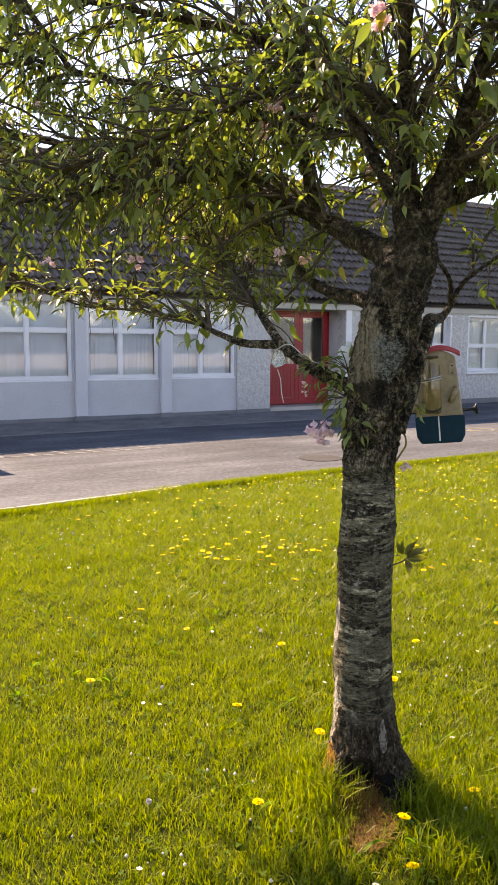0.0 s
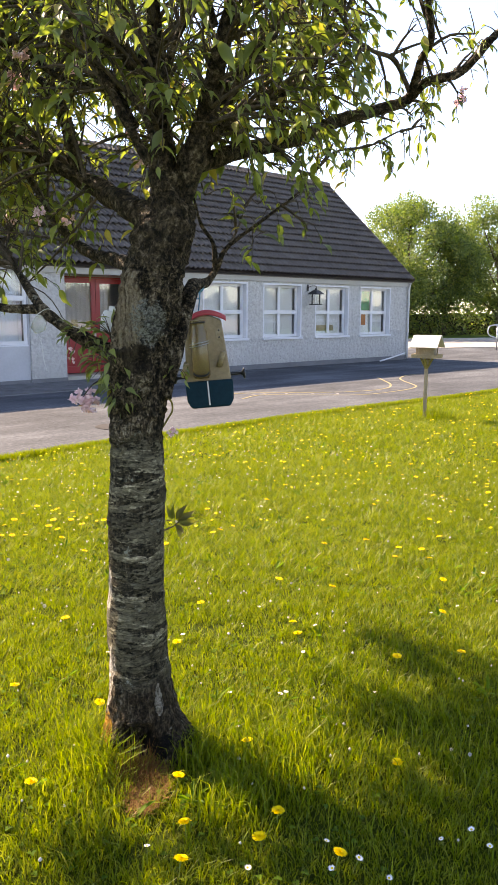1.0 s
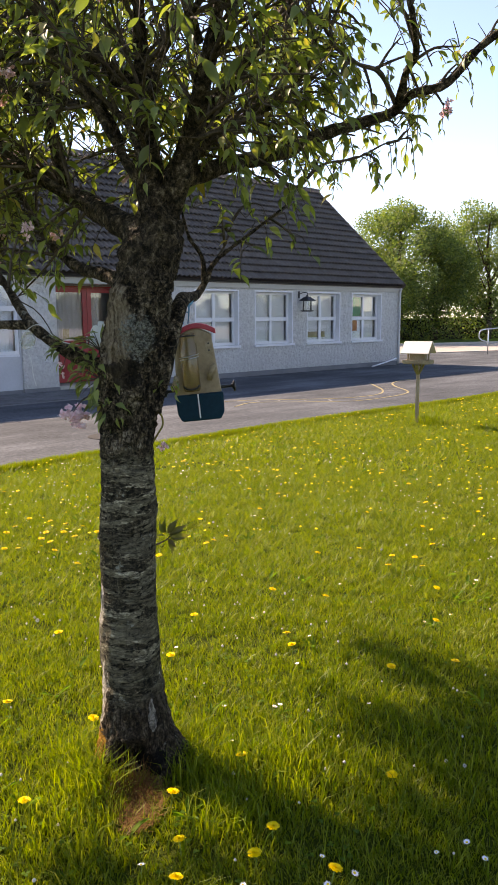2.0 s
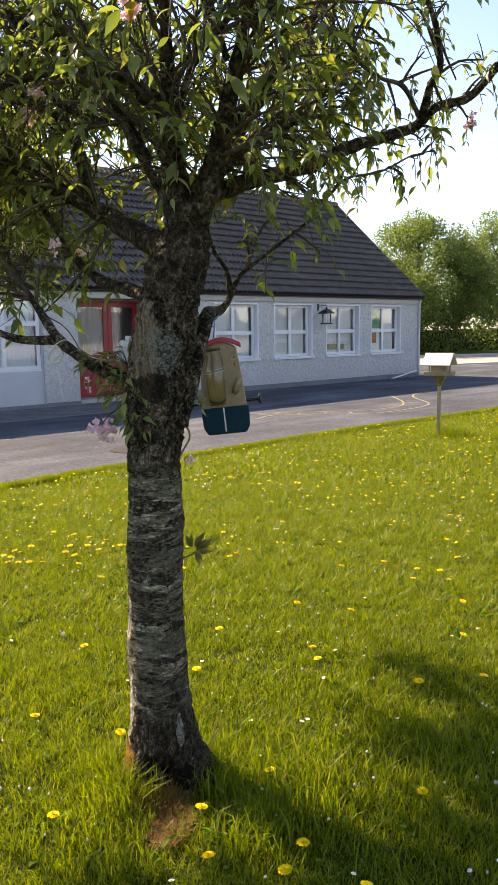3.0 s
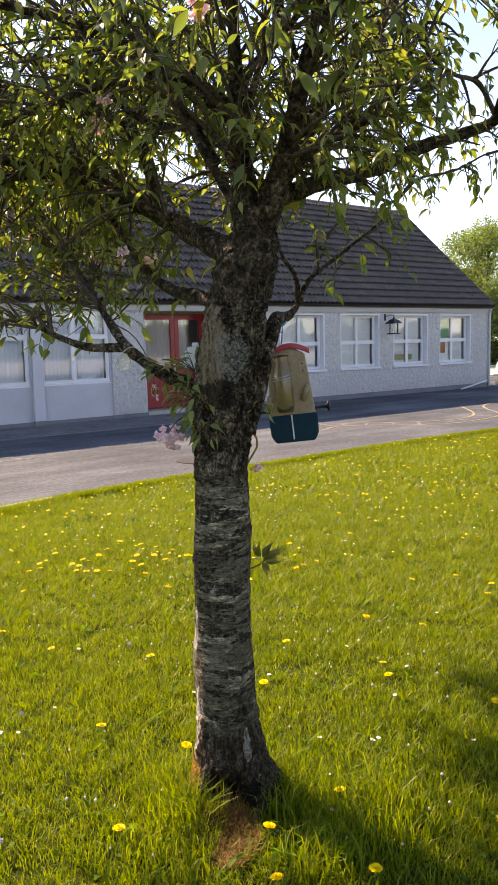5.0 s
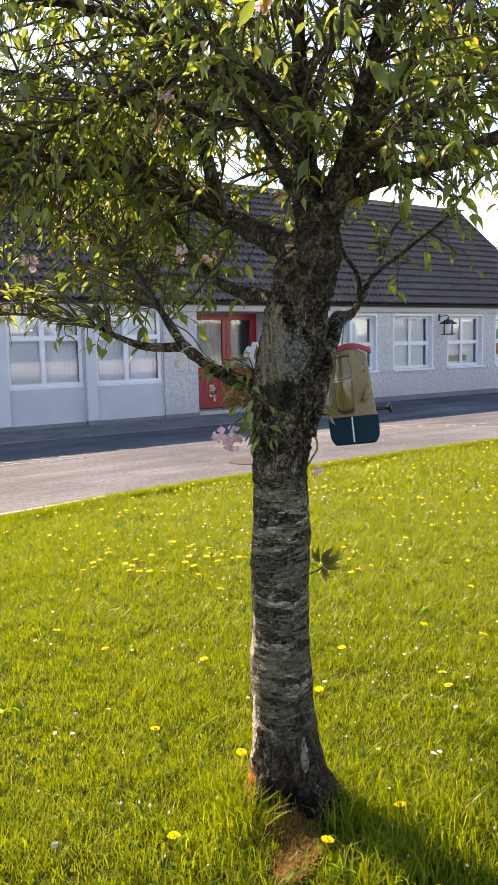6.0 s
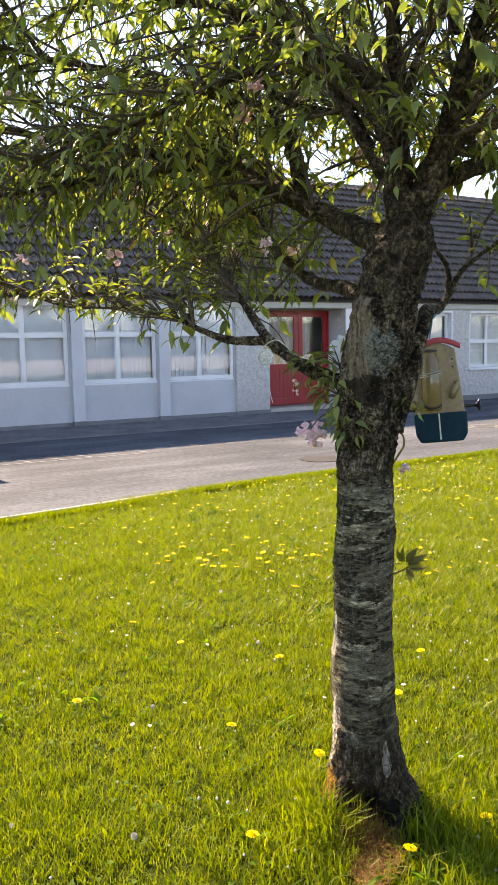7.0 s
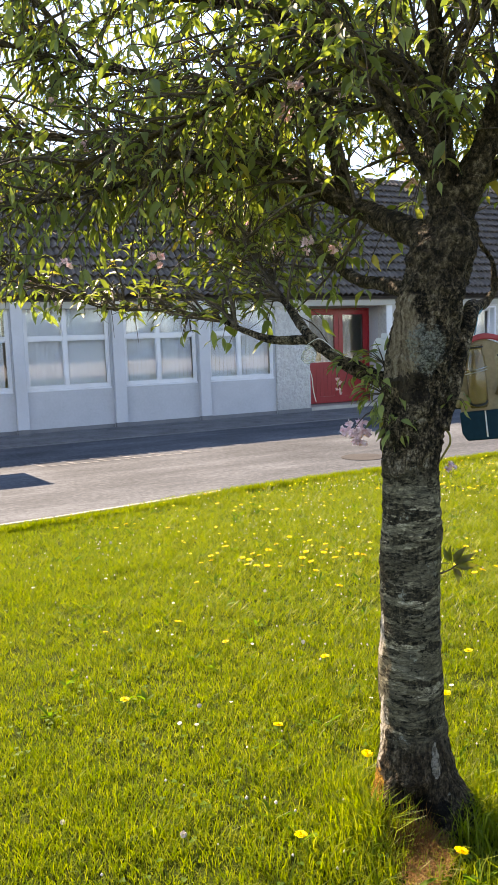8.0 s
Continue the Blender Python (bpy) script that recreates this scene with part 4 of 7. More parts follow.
# name, way, radius at its start and end
BOUGHS = [
    ("leader", [(2.18, 3.18, 1.80), (2.135, 3.15, 2.11), (2.10, 3.12, 2.34), (2.075, 3.11, 2.55), (2.05, 3.07, 2.81), (2.01, 3.04, 3.3), (2.0, 3.0, 3.8)], 0.054, 0.012),
    ("fore", [(2.19, 3.14, 1.92), (2.20, 3.03, 2.14), (2.18, 2.91, 2.35), (2.14, 2.78, 2.55), (2.11, 2.68, 2.75), (2.03, 2.53, 3.1)], 0.052, 0.012),
    ("east", [(2.21, 3.14, 2.02), (2.45, 3.15, 2.35), (2.65, 3.14, 2.59), (2.85, 3.11, 2.85), (2.91, 3.02, 3.12), (2.95, 2.90, 3.5)], 0.048, 0.012),
    ("far_west", [(2.25, 3.88, 2.11), (2.02, 4.25, 2.32), (1.65, 4.65, 2.45), (1.2, 4.95, 2.55), (0.85, 5.1, 2.58)], 0.032, 0.007),
    ("north_west", [(2.16, 4.07, 2.53), (1.85, 4.45, 2.72), (1.45, 4.8, 2.85), (1.0, 5.0, 2.98)], 0.022, 0.006),
    ("west", [(2.17, 3.20, 1.85), (2.17, 3.47, 1.97), (2.25, 3.88, 2.11), (2.29, 4.29, 2.30), (2.31, 4.70, 2.50), (2.12, 5.18, 2.75)], 0.056, 0.014),
    ("high_west", [(2.11, 3.12, 2.30), (2.07, 3.29, 2.44), (2.03, 3.47, 2.56), (1.94, 3.66, 2.67), (1.80, 3.82, 2.78), (1.55, 4.02, 2.86), (1.25, 4.2, 2.92)], 0.036, 0.008),
    ("mid_west", [(2.25, 3.88, 2.11), (2.22, 3.95, 2.40), (2.16, 4.07, 2.53), (2.12, 4.18, 2.62), (2.12, 4.23, 2.82), (2.08, 4.27, 3.1)], 0.030, 0.008),
    ("low_west", [(2.14, 3.22, 1.69), (2.15, 3.51, 1.75), (2.20, 3.77, 1.80), (2.27, 4.13, 1.96), (2.39, 4.50, 2.16), (2.36, 4.82, 2.35)], 0.030, 0.008),
    ("low_fork", [(2.08, 3.22, 1.37), (1.97, 3.39, 1.44), (1.91, 3.51, 1.51), (1.89, 3.59, 1.56)], 0.030, 0.022),
    ("low_near", [(1.89, 3.58, 1.555), (1.80, 3.72, 1.56), (1.75, 3.86, 1.60), (1.72, 4.09, 1.66), (1.60, 4.45, 1.71), (1.47, 4.70, 1.73), (1.31, 4.95, 1.82), (1.15, 5.1, 1.92)], 0.020, 0.003),
    ("low_far", [(1.89, 3.58, 1.555), (1.93, 3.77, 1.65), (2.01, 4.06, 1.77), (2.10, 4.45, 1.95), (2.08, 4.88, 2.15)], 0.020, 0.006),
    ("long_east", [(2.23, 3.12, 2.05), (2.51, 3.15, 2.15), (2.82, 3.18, 2.235), (3.04, 3.13, 2.34), (3.19, 3.07, 2.39), (3.31, 2.98, 2.44), (3.35, 2.90, 2.51), (3.45, 2.80, 2.55), (3.54, 2.68, 2.70), (3.72, 2.50, 2.86)], 0.033, 0.013),
    ("east_up", [(3.31, 2.95, 2.46), (3.23, 2.85, 2.56), (3.16, 2.76, 2.60), (3.07, 2.72, 2.71), (3.02, 2.73, 2.82), (2.95, 2.72, 3.0)], 0.017, 0.006),
    ("east_twig", [(3.30, 2.95, 2.47), (3.21, 2.97, 2.58), (3.07, 2.98, 2.59), (2.92, 2.98, 2.63), (2.88, 2.97, 2.75)], 0.012, 0.004),
    ("hanging", [(2.72, 3.17, 2.19), (2.84, 3.11, 2.10), (2.94, 3.05, 2.19), (3.10, 3.00, 2.23), (3.20, 2.93, 2.29), (3.29, 2.88, 2.32)], 0.007, 0.003),
    ("spur", [(2.13, 3.15, 1.24), (2.168, 3.155, 1.345), (2.21, 3.165, 1.465), (2.262, 3.185, 1.565), (2.325, 3.225, 1.635), (2.435, 3.32, 1.652), (2.525, 3.361, 1.671), (2.573, 3.357, 1.729), (2.60, 3.326, 1.809), (2.758, 3.30, 1.918), (2.863, 3.251, 2.002), (2.913, 3.183, 2.068)], 0.040, 0.004),
    ("spur_up", [(2.565, 3.36, 1.715), (2.543, 3.349, 1.82), (2.482, 3.354, 1.896), (2.422, 3.326, 1.989)], 0.013, 0.004),
    ("spur_mid", [(2.59, 3.33, 1.79), (2.64, 3.31, 1.88), (2.66, 3.28, 1.98)], 0.007, 0.003),
    ("east_low", [(2.25, 3.08, 2.12), (2.338, 3.095, 2.187), (2.49, 3.134, 2.283), (2.717, 3.162, 2.385), (2.891, 3.154, 2.509), (3.016, 3.156, 2.709)], 0.026, 0.008),
    ("back", [(2.20, 3.20, 2.0), (2.42, 3.55, 2.3), (2.62, 3.95, 2.6), (2.75, 4.4, 2.95), (2.8, 4.9, 3.2)], 0.036, 0.010),
    ("crown_near", [(2.15, 2.90, 2.45), (1.95, 2.80, 2.62), (1.75, 2.82, 2.72), (1.52, 2.85, 2.85)], 0.02, 0.006),
    ("high_far", [(1.45, 4.8, 2.85), (1.3, 4.9, 3.1), (1.1, 5.0, 3.3), (0.9, 5.1, 3.5)], 0.014, 0.005),
    ("high_near", [(1.25, 4.2, 2.92), (1.05, 4.3, 3.08), (0.85, 4.4, 3.25)], 0.012, 0.004),
    ("rear", [(2.31, 4.70, 2.50), (2.36, 4.9, 2.54), (2.32, 5.1, 2.55), (2.24, 5.28, 2.53)], 0.018, 0.006),
    ("rear_low", [(2.39, 4.50, 2.16), (2.50, 4.8, 2.20), (2.55, 5.05, 2.20), (2.55, 5.3, 2.22)], 0.014, 0.005),
    ("north", [(2.31, 4.70, 2.50), (2.45, 5.2, 2.72), (2.50, 5.7, 2.82), (2.42, 6.08, 2.86)], 0.016, 0.005),
    ("north_east", [(2.75, 4.4, 2.95), (2.92, 5.0, 2.96), (3.0, 5.55, 2.90), (2.98, 6.0, 2.84)], 0.014, 0.005),
    ("rear_east", [(2.36, 4.95, 2.54), (2.62, 5.35, 2.50), (2.86, 5.75, 2.50), (2.96, 6.08, 2.57), (2.98, 6.32, 2.66)], 0.014, 0.004),
    ("rear_west", [(1.65, 4.65, 2.45), (1.74, 4.9, 2.50), (1.80, 5.1, 2.52), (1.84, 5.28, 2.5)], 0.016, 0.005),
    ("veil_west", [(2.02, 4.25, 2.32), (1.6, 4.35, 2.26), (1.2, 4.5, 2.18), (0.8, 4.75, 2.12)], 0.015, 0.005),
    ("veil_mid", [(2.03, 3.47, 2.56), (1.78, 3.75, 2.48), (1.52, 4.0, 2.36), (1.2, 4.25, 2.26)], 0.015, 0.005),
    ("gap_west", [(2.17, 3.47, 1.97), (2.05, 3.72, 2.12), (1.98, 3.95, 2.26), (1.85, 4.2, 2.35)], 0.014, 0.005),
    ("fan_low", [(2.04, 3.1, 2.04), (1.97, 3.14, 2.18), (1.91, 3.23, 2.37), (1.84, 3.41, 2.52), (1.82, 3.56, 2.62)], 0.017, 0.007),
    ("fan_mid", [(2.04, 3.05, 2.06), (2.0, 3.09, 2.21), (1.97, 3.23, 2.33), (1.92, 3.37, 2.49), (1.88, 3.51, 2.65)], 0.015, 0.006),
    ("fan_arch", [(1.87, 3.64, 2.48), (1.92, 3.44, 2.46), (1.94, 3.32, 2.4), (1.96, 3.22, 2.29)], 0.007, 0.012),
    ("fan_right", [(2.02, 3.02, 2.22), (1.98, 2.87, 2.37), (1.98, 2.75, 2.44), (2.01, 2.66, 2.52)], 0.014, 0.006),
    ("fan_far", [(2.02, 3.15, 2.16), (1.99, 3.23, 2.28), (1.98, 3.33, 2.31), (1.92, 3.52, 2.39), (1.88, 3.77, 2.6)], 0.02, 0.008),
    ("crown_south", [(2.14, 2.80, 2.52), (2.35, 2.62, 2.72), (2.6, 2.45, 2.95)], 0.02, 0.006),
]
random.seed(5)
ways = {}
for nm, way, r0, r1 in BOUGHS:
    pts = spline([Vector(p) + O for p in way], 10 * len(way))
    ways[nm] = pts
    n = len(pts)
    radii = [r1 + (r0 - r1) * (1 - i / (n - 1)) ** (2.0 if nm == "low_near" else 1.9 if nm in ("leader", "fore", "east") else 1.3 if nm == "west" else 1.0) for i in range(n)]
    if nm == "spur":
        radii = [float(np.interp(i / (n - 1), (0, 0.3, 0.42, 0.55, 0.72, 1), (0.028, 0.031, 0.028, 0.018, 0.010, 0.003))) for i in range(n)]
    v, f = sweep(pts, radii, 14 if r0 > 0.025 else 9, 0.26, random.random() * 9)
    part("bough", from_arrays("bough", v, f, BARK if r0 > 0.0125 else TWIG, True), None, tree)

# name of limb, side branches, how far they reach, where on the limb they begin, downward pull, leaf share
SPRAYS = [
    ("leader", 62, 0.5, 0.15, 0.0, 0.85), ("fore", 32, 0.42, 0.2, 0.0, 0.8), ("east", 60, 0.5, 0.12, 0.05, 0.85),
    ("west", 36, 0.6, 0.25, 0.0, 0.9), ("far_west", 70, 0.6, 0.15, 0.0, 0.95), ("north_west", 48, 0.55, 0.1, 0.1, 0.95),
    ("high_west", 46, 0.6, 0.12, 0.1, 0.95), ("mid_west", 32, 0.55, 0.1, 0.0, 0.9),
    ("low_west", 18, 0.42, 0.45, -0.2, 0.9), ("low_near", 50, 0.26, 0.30, -0.5, 0.85), ("low_far", 38, 0.40, 0.35, -0.4, 0.9),
    ("long_east", 28, 0.13, 0.10, 0.0, 0.8), ("east_up", 10, 0.26, 0.2, 0.0, 0.8), ("east_twig", 8, 0.2, 0.2, 0.0, 0.7),
    ("hanging", 10, 0.07, 0.25, 0.1, 0.9), ("spur", 5, 0.14, 0.75, 0.0, 0.35), ("spur_mid", 3, 0.16, 0.3, 0.0, 0.4), ("back", 74, 0.5, 0.15, 0.0, 0.85),
    ("fan_low", 9, 0.32, 0.3, 0.0, 0.8), ("fan_mid", 14, 0.32, 0.3, 0.0, 0.8), ("fan_right", 14, 0.3, 0.35, 0.0, 0.8), ("fan_far", 10, 0.34, 0.3, 0.0, 0.85),
    ("crown_near", 9, 0.42, 0.1, 0.0, 0.8), ("crown_south", 20, 0.4, 0.2, 0.0, 0.8), ("east_low", 66, 0.38, 0.1, 0.05, 0.95),
    ("high_far", 36, 0.5, 0.05, 0.0, 0.95), ("high_near", 22, 0.45, 0.05, 0.0, 0.95),
    ("rear", 20, 0.34, 0.1, 0.1, 0.95), ("rear_low", 14, 0.28, 0.15, 0.0, 0.95), ("north", 70, 0.36, 0.2, 0.05, 0.95), ("north_east", 62, 0.33, 0.25, 0.05, 0.95), ("rear_east", 26, 0.28, 0.35, 0.05, 0.95), ("rear_west", 20, 0.34, 0.1, 0.05, 0.95), ("veil_west", 46, 0.42, 0.1, 0.1, 0.95), ("veil_mid", 34, 0.42, 0.1, 0.15, 0.95), ("gap_west", 9, 0.36, 0.15, 0.0, 0.95),
]
bud_v, bud_f, twig_ends = [], [], []
LEAF_T = np.array([(0, 0, 0), (0.25, 0, 0.01), (0.55, 0, 0.0), (0.80, 0, -0.07), (1.05, 0, -0.22), (0.08, 0.06, 0.02), (0.25, 0.155, 0.075), (0.45, 0.185, 0.085), (0.66, 0.135, 0.03), (0.84, 0.055, -0.08), (0.08, -0.06, 0.02), (0.25, -0.155, 0.075), (0.45, -0.185, 0.085), (0.66, -0.135, 0.03), (0.84, -0.055, -0.08)])
LEAF_F = np.array([(0, 1, 5), (5, 1, 6), (6, 1, 7), (7, 1, 2), (7, 2, 8), (8, 2, 3), (8, 3, 9), (9, 3, 4), (0, 10, 1), (10, 11, 1), (11, 12, 1), (12, 2, 1), (12, 13, 2), (13, 3, 2), (13, 14, 3), (14, 4, 3)])
leaf_rows = []           # place, way, up, size


def grow_leaf(p, out, size, droop=0.75):
    d = (out + Vector((random.uniform(-0.5, 0.5), random.uniform(-0.5, 0.5), -droop * random.uniform(0.3, 1.5)))).normalized()
    up = Vector((random.uniform(-0.6, 0.6), random.uniform(-0.6, 0.6), 1))
    leaf_rows.append((p, d, up, size))


def add_bar(pts, r0, r1, sides=5):
    n, k = len(pts), len(bud_v)
    v, f = sweep(pts, [r0 + (r1 - r0) * i / (n - 1) for i in range(n)], sides, 0, 0, False)
    bud_v.extend(v)
    bud_f.extend(tuple(i + k for i in q) for q in f)


def unit():
    while True:
        v = Vector((random.uniform(-1, 1), random.uniform(-1, 1), random.uniform(-1, 1)))
        if 0.1 < v.length < 1:
            return v.normalized()


HEART = Vector((2.2, 3.3, 1.7))
for nm, count, reach, start, pull, share in SPRAYS:
    line = ways[nm]
    for i in range(count):
        u = start + (1 - start) * (i + random.random()) / count
        k = min(int(u * (len(line) - 1)), len(line) - 2)
        p = line[k].lerp(line[k + 1], random.random())
        along = (line[k + 1] - line[k]).normalized()
        out = (p - HEART)
        out.z *= 0.4
        d = (unit() * 0.95 + along * 0.55 + out.normalized() * 0.45 + Vector((0, 0, 0.18 - pull))).normalized()
        ln = reach * random.uniform(0.5, 1.15)
        mid = p + d * ln * 0.5 + unit() * 0.05 * ln
        end = p + d * ln + Vector((0, 0, -0.12 * ln)) + unit() * 0.08 * ln
        if nm in ('low_near', 'low_far', 'low_west'):
            mid.z, end.z = max(mid.z, p.z + 0.02), max(end.z, p.z + 0.05)
        if end.z < 1.62 and nm not in ("spur", "low_near"):
            end.z = 1.62 + random.random() * 0.15
        branch = spline([p, mid, end], 7)
        add_bar(branch, 0.0075, 0.003)
        for j in range(2 if reach > 0.2 else 1):
            q, e = branch[random.randint(1, 6)], (unit() + (end - p).normalized() * 0.6).normalized()
            tl = reach * random.uniform(0.2, 0.5)
            add_bar(spline([q, q + e * tl * 0.5 + unit() * 0.02, q + e * tl + unit() * 0.03], 5), 0.0028, 0.0012, 4)
        for j in range(max(2, int(5.0 * reach / 0.5 * share))):
            q = branch[random.randint(1, 6)]
            e = (unit() + (end - p).normalized() * 0.7 + Vector((0, 0, 0.1 if nm in ('low_near', 'low_far') else -0.25))).normalized()
            tl = random.uniform(0.05, 0.11) if reach < 0.3 else random.uniform(0.09, 0.22)
            tip = q + e * tl + Vector((0, 0, -0.05))
            tw = spline([q, q + e * tl * 0.55 + Vector((0, 0, 0.01)), tip], 5)
            add_bar(tw, 0.0028, 0.0014, 4)
            twig_ends.append(tip)
            side = e.cross(Vector((0, 0, 1)))
            side = side.normalized() if side.length > 0.01 else Vector((1, 0, 0))
            many = max(2, int(random.uniform(2.8, 6.4) * share + 0.5))
            for b in range(many):
                s = 0.3 + 0.7 * (b + 1) / many
                at = tw[min(4, int(s * 5))]
                grow_leaf(at, e * 0.5 + side * (1 if b % 2 else -1) * random.uniform(0.4, 1.0), (0.043 + 0.056 * random.random() ** 1.8) * (0.72 if nm in ('long_east', 'hanging', 'east_up', 'east_twig') else 0.86 if nm in ('leader', 'fore', 'crown_near', 'crown_south') else 1.0), 0.35 if nm in ('low_near', 'low_far') else 0.6)
# low tufts of leaves straight from the old wood
def tuft(centre, spread, count, low=0.05, high=0.09):
    c = Vector(centre)
    for i in range(count):
        e = unit()
        tip = c + Vector((e.x * spread, e.y * spread, e.z * spread * 0.9))
        if i % 3 == 0:
            add_bar(spline([c, c.lerp(tip, 0.5) + Vector((0, 0, 0.01)), tip], 4), 0.002, 0.001, 4)
        grow_leaf(c.lerp(tip, random.uniform(0.4, 1)), e, random.uniform(low, high))


tuft((2.03, 3.34, 1.46), 0.10, 50, 0.035, 0.065)
tuft((2.00, 3.30, 1.36), 0.09, 60, 0.035, 0.065)
tuft((1.95, 3.42, 1.46), 0.08, 22, 0.035, 0.065)
tuft((2.00, 3.27, 1.26), 0.07, 28, 0.035, 0.065)
tuft((2.20, 3.16, 1.34), 0.05, 8, 0.03, 0.05)
sprout_rows = []
for sx, sz, ln in ((-0.5, 1.0, 0.055), (0.0, 1.0, 0.06), (0.5, 1.0, 0.07), (1.0, 0.7, 0.075), (1.0, 0.2, 0.08), (0.9, -0.3, 0.07), (0.4, -1.0, 0.06), (0.8, 0.45, 0.07), (-0.4, 0.3, 0.045), (0.2, -0.6, 0.05)):
    sprout_rows.append((Vector((2.185 + 0.008 * sx, 3.18 - 0.008 * sx, 0.768 + 0.012 * sz)), (Vector((sx, -sx * 0.85, sz)) + unit() * 0.3).normalized(), unit() + Vector((-0.5, -0.6, 0.3)), ln))
add_bar(spline([(2.13, 3.22, 0.735), (2.17, 3.19, 0.745), (2.202, 3.166, 0.775)], 4), 0.004, 0.002)
add_bar(spline([(2.02, 3.30, 1.33), (1.97, 3.37, 1.29), (1.95, 3.41, 1.24)], 5), 0.003, 0.002)
add_bar(spline([(1.96, 3.82, 1.655), (2.05, 3.80, 1.60), (2.10, 3.76, 1.48), (2.11, 3.75, 1.36)], 9), 0.003, 0.0015)
part("twig_growth", from_arrays("twig_growth", bud_v, bud_f, TWIG, True), None, tree)
tagged(tree.children[-1], kind="stuff")


def leaf_matrix(p, d, up, size):
    y = up.cross(d).normalized()
    z = d.cross(y)
    return Matrix(((d.x, y.x, z.x, p.x), (d.y, y.y, z.y, p.y), (d.z, y.z, z.z, p.z), (0, 0, 0, 1))) @ Matrix.Diagonal((size, size, size, 1))


# the west side was cut level from below, few leaves hang under it
leaf_rows = [w for w in leaf_rows if w[0].x > 1.72 or w[0].z + w[1].z * w[3] > 1.655 or random.random() < 0.15]
random.shuffle(leaf_rows)
singles = [r for r in leaf_rows if r[0].x < 2.3 and r[0].z < 2.5 and r[0].y < 4.0][:290]
chosen = {id(r) for r in singles}
LEAF_PLAIN_T = np.array([(0, 0, 0), (0.48, 0, 0.0), (1.05, 0, -0.20), (0.24, 0.15, 0.07), (0.60, 0.155, 0.05), (0.24, -0.15, 0.07), (0.60, -0.155, 0.05)])
LEAF_PLAIN_F = np.array([(0, 1, 3), (3, 1, 4), (4, 1, 2), (0, 5, 1), (5, 6, 1), (6, 2, 1)])
rest = [r for r in leaf_rows if id(r) not in chosen]
for shape, faces_, some in ((LEAF_T, LEAF_F, [r for r in rest if r[0].y < 4.0]), (LEAF_PLAIN_T, LEAF_PLAIN_F, [r for r in rest if r[0].y >= 4.0])):
    mats = np.array([np.array(leaf_matrix(*r)) for r in some])
    lv = np.einsum("nij,kj->nki", mats[:, :3, :3], shape) + mats[:, None, :3, 3]
    lf = faces_[None] + (np.arange(len(mats)) * len(shape))[:, None, None]
    tagged(part("crown", triangles("crown", lv.reshape(-1, 3), lf.reshape(-1, 3), LEAF, True), None, tree), kind="stuff")
ONE_LEAF = triangles("leaf", LEAF_T, LEAF_F, LEAF_ONE, True)
SPROUT = triangles("sprout_leaf", LEAF_T, LEAF_F, BRONZE, True)
for r in singles:
    o = part("leaf", ONE_LEAF, None, tree)
    o.matrix_basis = leaf_matrix(*r)


for r in sprout_rows:
    o = part("sprout_leaf", SPROUT, None, tree)
    o.matrix_basis = leaf_matrix(*r)


# blossom: ragged pink clusters of many petals
def blossom_mesh(seed, flowers):
    random.seed(seed)
    v, t = [], []
    petal = np.array([(0, 0, 0), (0.55, 0.36, 0.16), (1, 0.0, 0.05), (0.55, -0.36, 0.16)])
    for _ in range(flowers):
        c = unit() * 0.022
        for _ in range(16):
            m = np.array(leaf_matrix(c, unit(), unit(), random.uniform(0.011, 0.019)))
            k = len(v)
            v += list(petal @ m[:3, :3].T + m[:3, 3])
            t += [(k, k + 1, k + 2), (k, k + 2, k + 3)]
    return triangles("blossom", v, t, PETAL)


BLOSSOM = [blossom_mesh(s, n) for s, n in ((3, 6), (4, 9), (7, 4))]
random.seed(11)
spots = [(3.47, 2.85, 2.45), (1.74, 2.84, 2.47), (1.955, 3.41, 1.235), (1.93, 3.42, 1.245), (1.975, 3.40, 1.215), (2.11, 3.75, 1.35), (2.105, 3.745, 1.385), (2.175, 3.175, 1.115), (2.18, 3.78, 2.49), (2.43, 3.69, 2.14), (2.09, 4.02, 2.24)]
spots += [tuple(p) for p in random.sample([e for e in twig_ends if 1.75 < e.z < 2.75 and e.y > 3.25], 34)]
for i, s in enumerate(spots):
    o = part("blossom", BLOSSOM[i % 3], None, tree, "faded pink double cherry blossom" if i == 0 else "")
    o.matrix_basis = pose(*s, random.uniform(0, 360), random.uniform(0, 360), random.uniform(0, 360)) @ Matrix.Scale(random.uniform(0.8, 1.25) * (0.55 if i in (5, 6, 7) else 1.6 if i == 0 else 1.3 if i in (1, 2) else 1.0), 4)


# ---- grass ----
rng = np.random.default_rng(4)


def edge_np(x):
    return 8.86 - 0.62 / (1 + np.exp((x - 3.4) / 0.75)) + 0.05 * np.sin(x * 0.8)


def patches(x, y, cell, seed):
    """Smooth patchy values from 0 to 1 over the lawn, cell metres across."""
    g = np.random.default_rng(seed).random((512, 512))
    u, w = (x + 40) / cell, (y + 40) / cell
    i, j = np.floor(u).astype(int), np.floor(w).astype(int)
    a, b = u - i, w - j
    a, b = a * a * (3 - 2 * a), b * b * (3 - 2 * b)
    i, j, i1, j1 = i % 512, j % 512, (i + 1) % 512, (j + 1) % 512
    return (g[i, j] * (1 - a) + g[i1, j] * a) * (1 - b) + (g[i, j1] * (1 - a) + g[i1, j1] * a) * b


